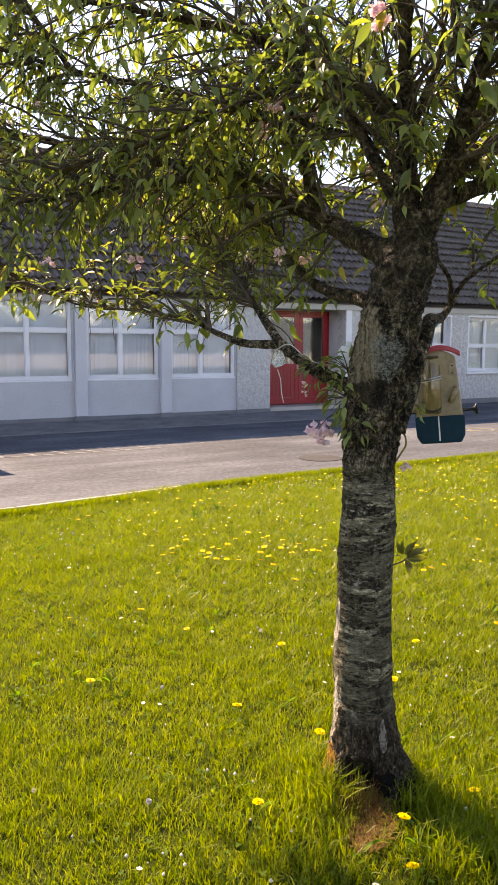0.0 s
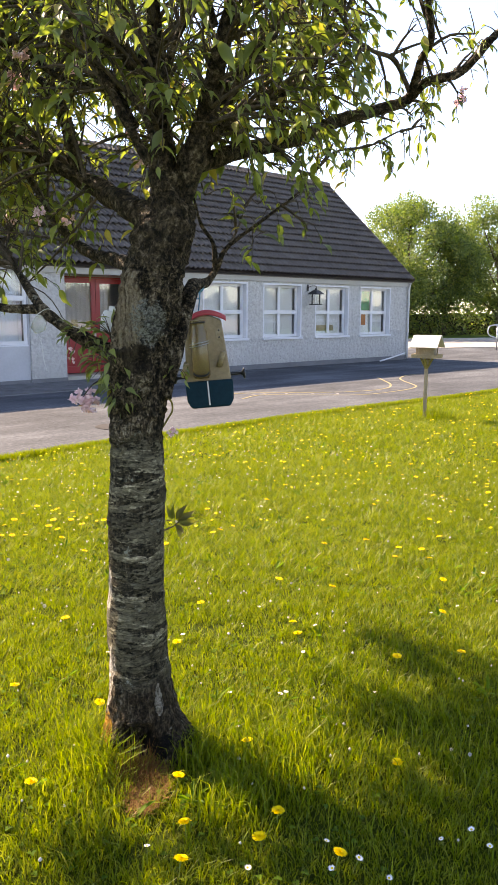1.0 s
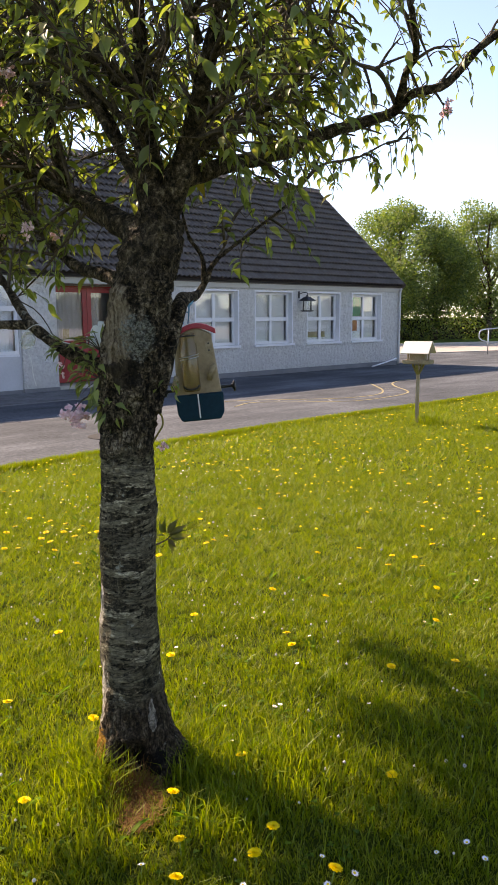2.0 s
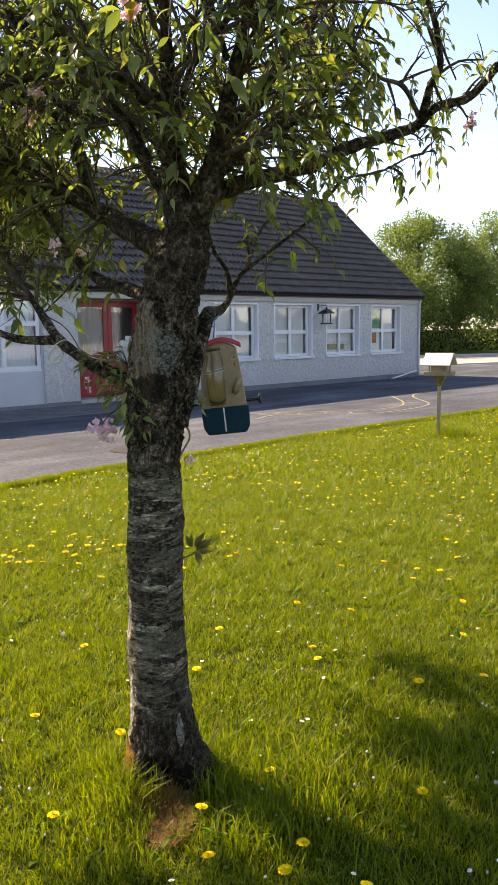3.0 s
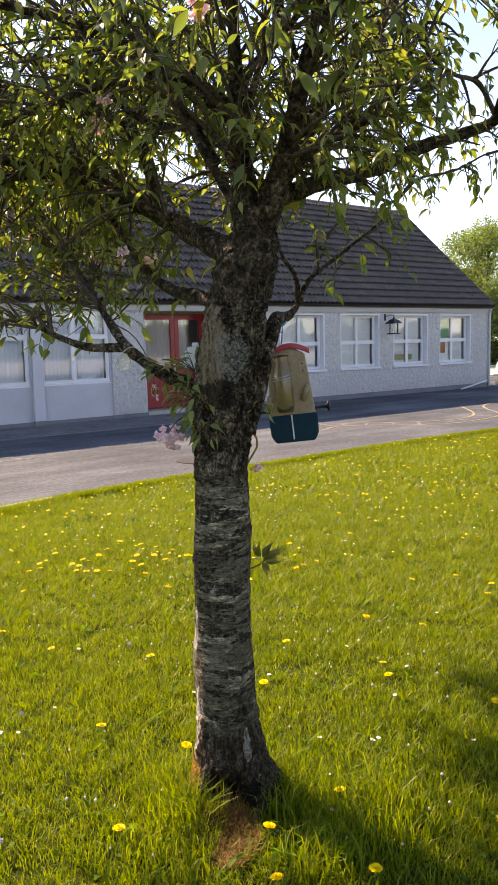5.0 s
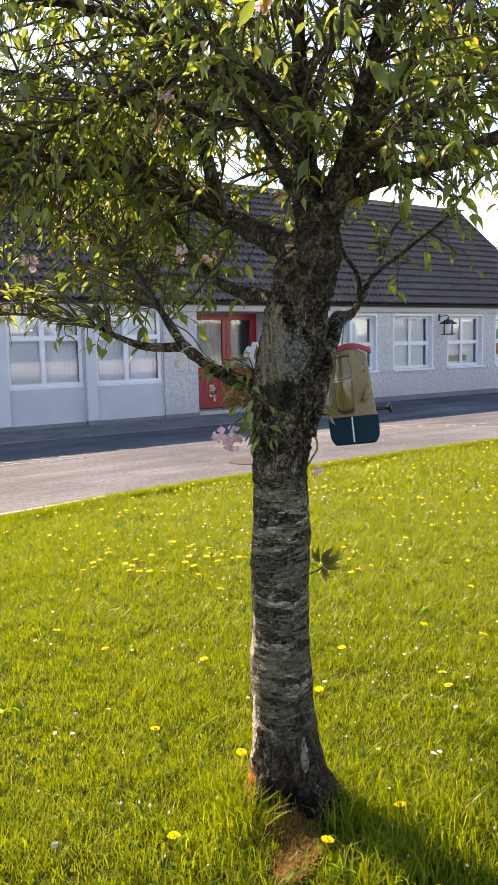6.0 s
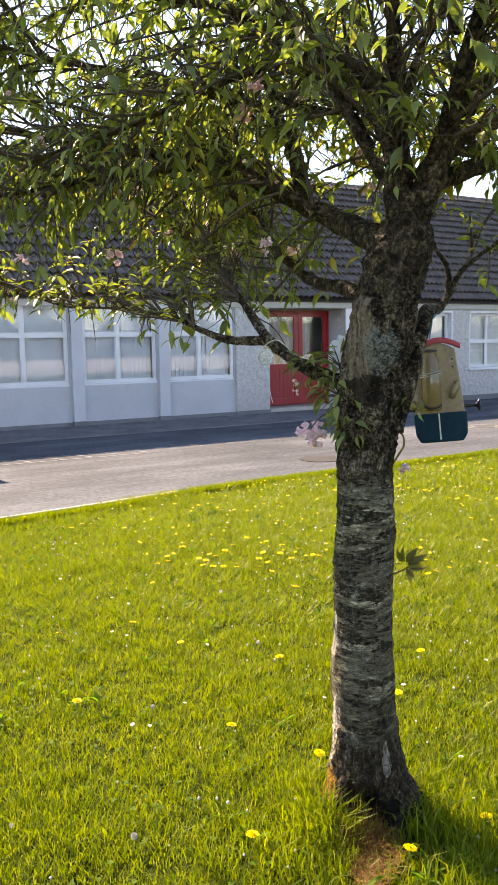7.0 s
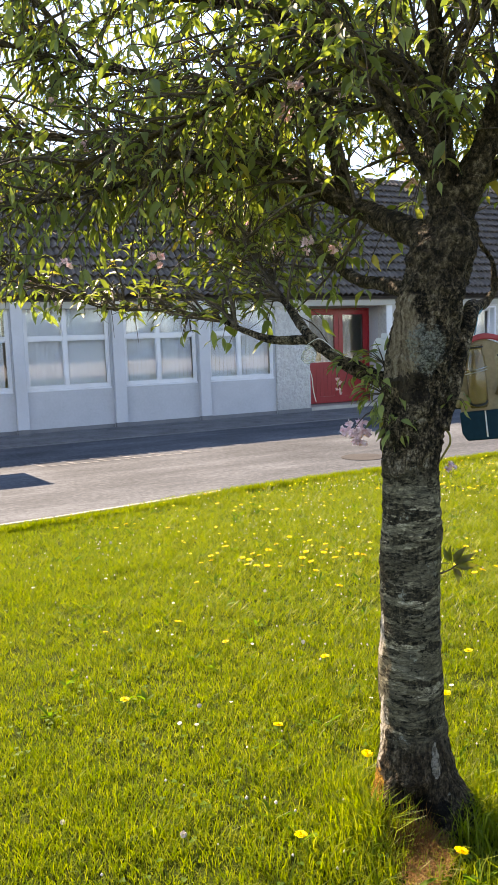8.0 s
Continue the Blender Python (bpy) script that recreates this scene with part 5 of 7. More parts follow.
def sward(count, x0, x1, y0, y1, r0, r1, hi, wide, simple=False):
    """Grass blades strewn over the ring from r0 to r1 round the tree's sunny side."""
    x, y = rng.uniform(x0, x1, count), rng.uniform(y0, y1, count)
    r = np.hypot(x - 0.6, y - 1.2)
    ok = (r > r0) & (r <= r1) & (y < edge_np(x) + 0.03) & (np.hypot(x - 1.985, y - 3.155) > 0.13) & (y > 0.55 * (x - 4.0) - 1.0)
    bare = (np.hypot(((x - 1.83) * 0.67 - (y - 2.89) * 0.74) / 0.06, ((x - 1.83) * 0.74 + (y - 2.89) * 0.67) / 0.15) < 1) & (rng.random(count) < 0.55)
    ok &= ~bare & (patches(x, y, 0.085, 11) > 0.30 * rng.random(count) ** 1.3 - 0.02) & ((x > 3.0) | (y < edge_np(x) - 0.06))
    x, y, r = x[ok], y[ok], r[ok]
    n = len(x)
    lump = 0.30 + 0.45 * patches(x, y, 0.5, 1) + 0.5 * patches(x, y, 0.12, 2) + 0.6 * patches(x, y, 0.05, 3)
    h = hi * rng.uniform(0.45, 1.25, n) * lump
    h *= 1 + 0.35 * np.exp(-((np.hypot(x - 2.0, y - 3.1) / 0.30) ** 2))
    w = wide * rng.uniform(0.7, 1.4, n)
    a, lean = rng.uniform(0, 2 * np.pi, n), rng.uniform(0.15, 1.2, n) * h
    b = 9 * patches(x, y, 0.22, 5) + rng.normal(0, 2.4, n)
    px, py, lx, ly = np.cos(a) * w / 2, np.sin(a) * w / 2, np.cos(b) * lean, np.sin(b) * lean
    z = np.full(n, -0.05)
    if simple:
        v = np.stack([np.stack([x - px, y - py, z + h * 0.25], -1), np.stack([x + px, y + py, z + h * 0.25], -1), np.stack([x + lx, y + ly, z + h], -1)], 1)
        return v.reshape(-1, 3), np.arange(n * 3).reshape(-1, 3)
    v = np.stack([np.stack([x - px, y - py, z], -1), np.stack([x + px, y + py, z], -1),
                  np.stack([x - px * 0.8 + lx * 0.35, y - py * 0.8 + ly * 0.35, z + h * 0.6], -1),
                  np.stack([x + px * 0.8 + lx * 0.35, y + py * 0.8 + ly * 0.35, z + h * 0.6], -1),
                  np.stack([x + lx, y + ly, z + h * (1 - 0.12 * lean / h)], -1)], 1)
    return v.reshape(-1, 3), (np.array([(0, 1, 3), (0, 3, 2), (2, 3, 4)])[None] + (np.arange(n) * 5)[:, None, None]).reshape(-1, 3)


bits = [sward(380000, -0.6, 4.9, 0.6, 5.4, 0.0, 4.1, 0.043, 0.0034), sward(950000, -1.5, 8.5, -0.5, 8.9, 4.1, 8.0, 0.050, 0.0054, True), sward(640000, -2, 20, -0.5, 9, 8.0, 21, 0.055, 0.0105, True)]


def plain_sward(count):
    """Grass over the rest of the lawn, behind and beside the open part."""
    close = rng.random(count) < 0.6
    x, y = np.where(close, rng.normal(0.0, 3.4, count), rng.uniform(-12, 18, count)), np.where(close, rng.normal(0.5, 3.4, count), rng.uniform(-12, 9, count))
    near = np.hypot(x - 0.6, y - 1.2)
    covered = (near < 4.1) & (x > -0.6) & (x < 4.9) & (y > 0.6) & (y < 5.4)
    covered |= (near >= 4.1) & (x > -1.5) & (y > -0.5) & (y > 0.55 * (x - 4.0) - 1.0)
    ok = ~covered & (y < edge_np(x) - 0.02)
    x, y = x[ok], y[ok]
    n = len(x)
    h, w = rng.uniform(0.03, 0.075, n) * (0.6 + 0.7 * patches(x, y, 0.4, 8)), rng.uniform(0.006, 0.012, n) * (1 + np.clip(np.hypot(x - 0.6, y - 1.2) / 4 - 0.8, 0, 1))
    a, b, lean = rng.uniform(0, 2 * np.pi, n), rng.uniform(0, 2 * np.pi, n), h * rng.uniform(0.2, 1.0, n)
    px, py = np.cos(a) * w / 2, np.sin(a) * w / 2
    z = np.full(n, -0.045)
    v = np.stack([np.stack([x - px, y - py, z], -1), np.stack([x + px, y + py, z], -1), np.stack([x + np.cos(b) * lean, y + np.sin(b) * lean, z + h], -1)], 1)
    return v.reshape(-1, 3), np.arange(n * 3).reshape(-1, 3)


bits.append(plain_sward(420000))


def tufts(count, cx, cy, spread, hi):
    """Long uncut blades where the mower cannot reach."""
    x, y = rng.normal(cx, spread, count), rng.normal(cy, spread, count)
    ok = (np.hypot(x - 1.985, y - 3.155) > 0.14) & (np.hypot(((x - 1.83) * 0.67 - (y - 2.89) * 0.74) / 0.06, ((x - 1.83) * 0.74 + (y - 2.89) * 0.67) / 0.15) > 1)
    x, y = x[ok], y[ok]
    n = len(x)
    h = hi * rng.uniform(0.5, 1.2, n)
    w = rng.uniform(0.003, 0.006, n)
    a, b = rng.uniform(0, 2 * np.pi, n), rng.uniform(0, 2 * np.pi, n)
    lean = h * rng.uniform(0.2, 0.9, n)
    px, py, lx, ly = np.cos(a) * w / 2, np.sin(a) * w / 2, np.cos(b) * lean, np.sin(b) * lean
    z = np.full(n, -0.05)
    v = np.stack([np.stack([x - px, y - py, z], -1), np.stack([x + px, y + py, z], -1),
                  np.stack([x - px * 0.8 + lx * 0.3, y - py * 0.8 + ly * 0.3, z + h * 0.62], -1),
                  np.stack([x + px * 0.8 + lx * 0.3, y + py * 0.8 + ly * 0.3, z + h * 0.62], -1),
                  np.stack([x + lx, y + ly, z + h * 0.92], -1)], 1)
    return v.reshape(-1, 3), (np.array([(0, 1, 3), (0, 3, 2), (2, 3, 4)])[None] + (np.arange(n) * 5)[:, None, None]).reshape(-1, 3)


bits += [tufts(420, 1.79, 3.10, 0.05, 0.15), tufts(500, 2.12, 2.98, 0.07, 0.10), tufts(300, 2.20, 3.12, 0.06, 0.11), tufts(300, 1.86, 3.30, 0.06, 0.12),
         tufts(700, 2.27, 2.75, 0.14, 0.13), tufts(900, 2.6, 2.55, 0.3, 0.11), tufts(700, 10.55, 7.4, 0.13, 0.20), tufts(500, 1.6, 3.0, 0.12, 0.10), tufts(350, 1.97, 2.62, 0.07, 0.12)]


def edge_blades(count):
    """Longer grass hanging over the edge of the drive."""
    x = rng.uniform(-3, 16, count)
    y = edge_np(x) + rng.uniform(-0.10, 0.012, count) - 0.03 * np.sin(x * 7) ** 2
    y = np.where(x < 2.6 + 1.2 * rng.random(count), y - 0.08, y)
    h, w = rng.uniform(0.05, 0.10, count), rng.uniform(0.006, 0.012, count)
    a, b = rng.uniform(0, 2 * np.pi, count), rng.uniform(0, 2 * np.pi, count)
    lean = h * rng.uniform(0.1, 0.8, count)
    px, py, lx, ly = np.cos(a) * w / 2, np.sin(a) * w / 2, np.cos(b) * lean, np.sin(b) * lean
    z = np.full(count, -0.05)
    v = np.stack([np.stack([x - px, y - py, z], -1), np.stack([x + px, y + py, z], -1), np.stack([x + lx, y + ly, z + h], -1)], 1)
    return v.reshape(-1, 3), (np.array([(0, 1, 2)])[None] + (np.arange(count) * 3)[:, None, None]).reshape(-1, 3)


bits.append(edge_blades(60000))
gv, gt, k = [], [], 0
for v, t in bits:
    gv.append(v)
    gt.append(t + k)
    k += len(v)
tagged(part("grass", triangles("grass", np.concatenate(gv), np.concatenate(gt), GRASS), None), "bright green uncut grass blades", "grass", "", "stuff")


# ---- flowers in the lawn ----
def dandelion():
    d = thing("dandelion", (0, 0, 0), "open yellow dandelion flower on a short stem in the lawn", "dandelion", "dandelions in the lawn")
    v, f = sweep(spline([(0, 0, -0.01), (0.004, 0.002, 0.04), (0.002, 0, 0.075)], 6), [0.0022] * 6, 5)
    part("stem", from_arrays("stem", v, f, STEM), None, d)
    v, t = [], []
    random.seed(2)
    for ring, (n, ln, rise) in enumerate(((46, 0.0215, 0.04), (42, 0.0190, 0.14), (38, 0.0160, 0.27), (32, 0.0125, 0.45), (24, 0.009, 0.8), (14, 0.006, 1.6))):
        for i in range(n):
            a = 2 * math.pi * (i + 0.5 * ring) / n + random.uniform(-0.1, 0.1)
            e = Vector((math.cos(a), math.sin(a), rise)).normalized() * random.uniform(0.86, 1.08)
            s = Vector((-math.sin(a), math.cos(a), 0)) * 0.0013
            c = Vector((0.002, 0, 0.075))
            k = len(v)
            v += [c - s, c + s, c + e * ln + s, c + e * ln - s]
            t += [(k, k + 1, k + 2), (k, k + 2, k + 3)]
    part("flower_head", triangles("flower_head", v, t, DANDELION), None, d)
    return d


def daisy():
    d = thing("daisy", (0, 0, 0), "small white daisy in the lawn", "daisy", "daisies in the lawn")
    v, f = sweep([Vector((0, 0, -0.01)), Vector((0.002, 0, 0.06))], [0.0012] * 2, 5)
    part("stem", from_arrays("stem", v, f, STEM), None, d)
    v, t = [], []
    for i in range(14):
        a = 2 * math.pi * i / 14
        e, s, c = Vector((math.cos(a), math.sin(a), 0.25)), Vector((-math.sin(a), math.cos(a), 0)) * 0.0022, Vector((0.002, 0, 0.06))
        k = len(v)
        v += [c, c + e * 0.006 - s, c + e * 0.012, c + e * 0.006 + s]
        t += [(k, k + 1, k + 2), (k, k + 2, k + 3)]
    part("petals", triangles("petals", v, t, DAISY), None, d)
    part("disc", lathe([(0.0035, 0.060), (0.004, 0.062), (0.001, 0.064)], None, 8), DANDELION, d)
    return d


KNOWN = [(1.525, 3.13), (1.995, 3.448), (1.77, 2.614), (1.90, 2.42), (2.0, 2.22), (1.65, 2.496), (1.897, 2.83), (2.02, 2.464), (2.233, 2.81), (2.52, 2.365), (3.45, 2.69), (3.81, 3.04), (3.22, 2.88), (4.25, 3.31), (4.52, 3.56), (4.66, 3.71), (4.39, 3.73), (5.0, 3.78), (4.58, 3.83), (3.14, 3.45), (3.07, 3.34), (3.675, 3.67), (3.555, 3.97), (2.99, 3.97), (2.585, 3.67), (3.98, 4.965), (3.92, 4.93), (4.55, 4.09), (4.28, 4.25), (3.06, 5.56), (3.04, 5.68), (2.35, 4.28), (1.806, 3.786), (1.897, 5.12), (1.342, 4.343), (2.75, 5.92), (3.54, 5.74)]
KNOWN_DAISIES = [(1.62, 2.61), (2.03, 2.29), (2.03, 2.18), (1.97, 2.19), (2.31, 2.05), (2.40, 2.0), (2.37, 1.94), (1.79, 2.37), (2.05, 2.07), (2.97, 3.21), (2.43, 3.14), (2.60, 2.99), (2.56, 3.0), (4.2, 3.45), (2.9, 2.75), (1.54, 4.0), (1.50, 4.05)]
random.seed(21)
DAND, DAIS = dandelion(), daisy()
spots = [(x, y, -0.055, 0.97) for x, y in KNOWN]
spots += [(3.0 + random.gauss(0, 0.33), 6.0 + random.gauss(0, 0.2), -0.055, random.uniform(0.9, 1.15)) for _ in range(20)]
while len(spots) < 330:
    x, y = random.uniform(-0.5, 14), random.uniform(1.5, 8.9)
    r = math.hypot(x - 0.6, y - 1.2)
    want = (0.25 + 0.75 * (noise.noise(Vector((x * 0.8, y * 0.8, 3))) > 0.05)) * min(1, 0.12 + max(0, x - 1.0) * 0.12)
    if r > 3.7 and (r > 4.6 or x < 3.5) and y < lawn_edge(x) - 0.05 and y > 0.55 * (x - 4.0) - 0.5 and random.random() < want:
        spots.append((x, y, -0.055, random.uniform(0.7, 1.05)))
for i, (x, y, z, s) in enumerate(spots):
    m = pose(x, y, z, random.uniform(-14, 14), random.uniform(-14, 14), random.uniform(0, 360))
    o = DAND if i == 0 else copy_thing(DAND, m)
    o.matrix_basis = m @ Matrix.Scale(s, 4)
for i in range(190):
    while True:
        if i < len(KNOWN_DAISIES):
            x, y = KNOWN_DAISIES[i]
            break
        x, y = random.uniform(-0.8, 8), random.uniform(1.2, 8.4)
        if math.hypot(x - 0.6, y - 1.2) > 1.6 and y < lawn_edge(x) - 0.1 and y > 0.55 * (x - 4.0) and random.random() < 0.35 + noise.noise(Vector((x * 1.3, y * 1.3, 9))):
            break
    m = pose(x, y, -0.052, random.uniform(-15, 15), random.uniform(-15, 15), random.uniform(0, 360))
    o = DAIS if i == 0 else copy_thing(DAIS, m)
    o.matrix_basis = m @ Matrix.Scale(random.uniform(0.75, 1.1), 4)


# clover and broad weed leaves among the grass
random.seed(31)
wv, wt = [], []


def weed_leaf(p, d, up, ln, wd):
    s = d.cross(up).normalized() * wd
    n = s.cross(d).normalized()
    k = len(wv)
    wv.extend([p, p + d * ln * 0.35 + s + n * ln * 0.06, p + d * ln * 0.75 + s * 0.8 + n * ln * 0.04, p + d * ln - n * ln * 0.1, p + d * ln * 0.75 - s * 0.8 + n * ln * 0.04, p + d * ln * 0.35 - s + n * ln * 0.06, p + d * ln * 0.5])
    wt.extend([(k, k + 1, k + 6), (k + 1, k + 2, k + 6), (k + 2, k + 3, k + 6), (k + 3, k + 4, k + 6), (k + 4, k + 5, k + 6), (k + 5, k, k + 6)])


count = 0
while count < 2600:
    x, y = random.uniform(-0.8, 8), random.uniform(0.9, 8.3)
    r = math.hypot(x - 0.6, y - 1.2)
    if y > lawn_edge(x) - 0.1 or y < 0.55 * (x - 4.0) or r < 1.2 or math.hypot(x - 1.985, y - 3.155) < 0.2 or noise.noise(Vector((x * 1.7, y * 1.7, 5))) < -0.05:
        continue
    count += 1
    c = Vector((x, y, -0.05 + random.uniform(0.025, 0.055)))
    if count % 9:
        a0 = random.uniform(0, 6.28)
        for i in range(3):
            a = a0 + i * 2.09
            weed_leaf(c, Vector((math.cos(a), math.sin(a), 0.15)), Vector((0, 0, 1)), random.uniform(0.009, 0.016), 0.0055)
    else:
        for i in range(random.randint(3, 6)):
            a = random.uniform(0, 6.28)
            weed_leaf(c - Vector((0, 0, 0.03)), Vector((math.cos(a), math.sin(a), random.uniform(0.3, 1.2))).normalized(), Vector((0, 0, 1)), random.uniform(0.04, 0.09), random.uniform(0.005, 0.011))
tagged(part("clover", triangles("clover", wv, wt, WEED), None), "clover and broad weed leaves in the lawn", "weeds", "", "stuff")


# seed heads of dandelion and spent clover
def seed_head():
    d = thing("dandelion_clock", (0, 0, 0), "pale spent flower head on a stem in the lawn", "seed head", "seed heads in the lawn")
    v, f = sweep([Vector((0, 0, -0.01)), Vector((0.003, 0.001, 0.05)), Vector((0.002, 0, 0.085))], [0.0016] * 3, 5)
    part("stem", from_arrays("stem", v, f, STEM), None, d)
    v, t = [], []
    random.seed(6)
    for i in range(90):
        e = unit()
        s = e.cross(unit()).normalized() * 0.0022
        c = Vector((0.002, 0, 0.085))
        k = len(v)
        v += [c + e * 0.002, c + e * 0.013 + s, c + e * 0.013 - s]
        t.append((k, k + 1, k + 2))
    part("seed_ball", triangles("seed_ball", v, t, CLOVER), None, d)
    return d


CLOCK = seed_head()
random.seed(44)
spots = [(1.60, 4.13), (2.4, 4.6), (3.6, 3.9), (1.2, 3.3)]
while len(spots) < 34:
    x, y = random.uniform(-0.5, 7), random.uniform(2.0, 8.2)
    if math.hypot(x - 0.6, y - 1.2) > 2.2 and y < lawn_edge(x) - 0.1 and y > 0.55 * (x - 4.0):
        spots.append((x, y))
for i, (x, y) in enumerate(spots):
    m = pose(x, y, -0.052, random.uniform(-18, 18), random.uniform(-18, 18), random.uniform(0, 360))
    o = CLOCK if i == 0 else copy_thing(CLOCK, m)
    o.matrix_basis = m @ Matrix.Scale(random.uniform(0.5, 0.85), 4)


# the many small dandelions far across the lawn
random.seed(52)
fv, ft = [], []
n = 0
while n < 520:
    x, y = random.uniform(2.5, 15), random.uniform(3.5, 8.9)
    r = math.hypot(x - 0.6, y - 1.2)
    if r < 5.2 or y > lawn_edge(x) - 0.04 or y < 0.55 * (x - 4.0) - 0.3 or random.random() > 0.45 + noise.noise(Vector((x * 0.9, y * 0.9, 7))):
        continue
    n += 1
    c, rad, tilt = Vector((x, y, random.uniform(0.0, 0.035))), random.uniform(0.009, 0.014), unit() * 0.25
    k = len(fv)
    fv.append(c + Vector((0, 0, rad * 0.5)))
    for i in range(9):
        a = 2 * math.pi * i / 9
        e = Vector((math.cos(a), math.sin(a), 0)) * rad * random.uniform(0.85, 1.1)
        fv.append(c + e + Vector((0, 0, e.dot(tilt))))
    ft += [(k, k + 1 + i, k + 1 + (i + 1) % 9) for i in range(9)]
tagged(part("far_dandelions", triangles("far_dandelions", fv, ft, DANDELION), None), "countless small yellow dandelions across the lawn", "dandelions", "", "stuff")

# tiny white clover heads and closed daisies, past counting
random.seed(58)
fv, ft = [], []
n = 0
while n < 900:
    x, y = random.uniform(-1, 7.5), random.uniform(1.4, 8.5)
    if y > lawn_edge(x) - 0.05 or y < 0.55 * (x - 4.0) or math.hypot(x - 0.6, y - 1.2) < 1.7 or random.random() > 0.5 + 1.2 * noise.noise(Vector((x * 0.8, y * 0.8, 17))):
        continue
    n += 1
    c, rad = Vector((x, y, random.uniform(-0.01, 0.015))), random.uniform(0.003, 0.007)
    k = len(fv)
    fv += [c + Vector((0, 0, rad * 1.4)), c - Vector((0, 0, rad))] + [c + Vector((math.cos(a) * rad, math.sin(a) * rad, random.uniform(-0.3, 0.3) * rad)) for a in (0, 1.05, 2.1, 3.14, 4.2, 5.25)]
    for i in range(6):
        ft += [(k, k + 2 + i, k + 2 + (i + 1) % 6), (k + 1, k + 2 + (i + 1) % 6, k + 2 + i)]
tagged(part("clover_heads", triangles("clover_heads", fv, ft, CLOVER), None), "tiny white clover heads among the grass", "clover flowers", "", "stuff")


# ---- things on the tree ----
def facing(at, right, lean=0.0):
    """A frame whose x runs along right and whose y points away from the viewer's side, z up, leaning in its own plane."""
    x = Vector(right).normalized()
    z = Vector((0, 0, 1))
    y = z.cross(x)
    return Matrix(((x.x, y.x, z.x, at[0]), (x.y, y.y, z.y, at[1]), (x.z, y.z, z.z, at[2]), (0, 0, 0, 1))) @ Matrix.Rotation(radians(lean), 4, "Y")


def rounded_plate(outline, depth, m, bevel=0.0):
    """A thick plate cut to an outline of x, z."""
    bm = bmesh.new()
    f = bm.faces.new([bm.verts.new((x, -depth / 2, z)) for x, z in outline])
    out = bmesh.ops.extrude_face_region(bm, geom=[f])
    bmesh.ops.translate(bm, vec=(0, depth, 0), verts=[g for g in out["geom"] if isinstance(g, bmesh.types.BMVert)])
    bmesh.ops.recalc_face_normals(bm, faces=bm.faces)
    if bevel:
        bmesh.ops.bevel(bm, geom=bm.edges[:], offset=bevel, segments=2, affect="EDGES", profile=0.6)
    bm.transform(m)
    return bm


FEED = facing((2.575, 3.42, 1.155), (0.245, -0.222, 0.0), -5)
feeder = thing("bird_feeder", FEED.translation, "hanging bird feeder with tan body, red lid and dark blue base", "bird feeder")
front = [(-0.092, 0.10)] + [(-0.076 + 0.152 * i / 10, 0.335 + 0.045 * math.sin(math.pi * (0.06 + 0.82 * i / 10))) for i in range(11)] + [(0.098, 0.10)]
feeder_body = part("feeder_body", rounded_plate(front, 0.095, FEED, 0.008), TAN, feeder, smooth=False)
lid = []
for i in range(13):
    a = i / 12
    lid.append((-0.088 + 0.184 * a, 0.327 + 0.052 * math.sin(math.pi * (0.06 + 0.80 * a))))
part("lid", rounded_plate(lid + [(x, z + 0.022) for x, z in lid[::-1]], 0.125, FEED, 0.005), LID_RED, feeder, "faded red plastic lid")
base_out = [(-0.092, 0.03), (-0.075, 0.0), (0.085, 0.0), (0.102, 0.03), (0.104, 0.112), (-0.096, 0.112)]
feeder_base = part("feeder_base", rounded_plate(base_out, 0.13, FEED, 0.01), TEAL, feeder, "dark blue plastic base")
part("seam", rounded_plate([(-0.003, 0.012), (0.003, 0.012), (0.001, 0.112), (-0.004, 0.112)], 0.004, FEED @ Matrix.Translation((0, -0.0675, 0))), MILKY, feeder_base)
tube = part("seed_tube", lathe([(0.030, 0.0), (0.036, 0.012), (0.036, 0.19), (0.030, 0.20), (0.028, 0.225), (0.032, 0.235)], FEED @ Matrix.Translation((-0.022, -0.062, 0.125)), 18), TUBE, feeder, "clear plastic seed tube", True)
for z in (0.195, 0.205):
    v, f = sweep([Vector((-0.022 + 0.040 * math.cos(t), -0.062 + 0.040 * math.sin(t), 0.125 + z - 0.06 + 0.006 * math.cos(t))) for t in [2 * math.pi * i / 20 for i in range(21)]], [0.0016] * 21, 5)
    me = from_arrays("wire", v, f, GALV, True)
    me.transform(FEED)
    part("wire", me, None, feeder)
for name, z0, ra, half in (("neck_ring", 0.352, 0.031, 0), ("seed_port", 0.150, 0.030, 1)):
    arc = [math.pi * (1 + k / 12) if half else 2 * math.pi * k / 24 for k in range(13 if half else 25)]
    v, f = sweep([Vector((-0.022 + ra * math.cos(t), -0.066 + (0.012 if half else ra) * math.sin(t) - 0.03 * half, z0 + (0.014 * math.sin(t) if half else 0))) for t in arc], [0.0045 if half else 0.003] * len(arc), 6)
    me = from_arrays(name, v, f, BLACK if half else IRON, True)
    me.transform(FEED)
    part(name, me, None, feeder)
for a, b in (((0.050, -0.060, 0.168), (0.074, -0.080, 0.226)), ((-0.100, -0.055, 0.135), (-0.080, -0.072, 0.192))):
    p, q = FEED @ Vector(a), FEED @ Vector(b)
    rod("wooden_peg", [p, q], 0.011, TABLE_WOOD, feeder_body, sides=10)
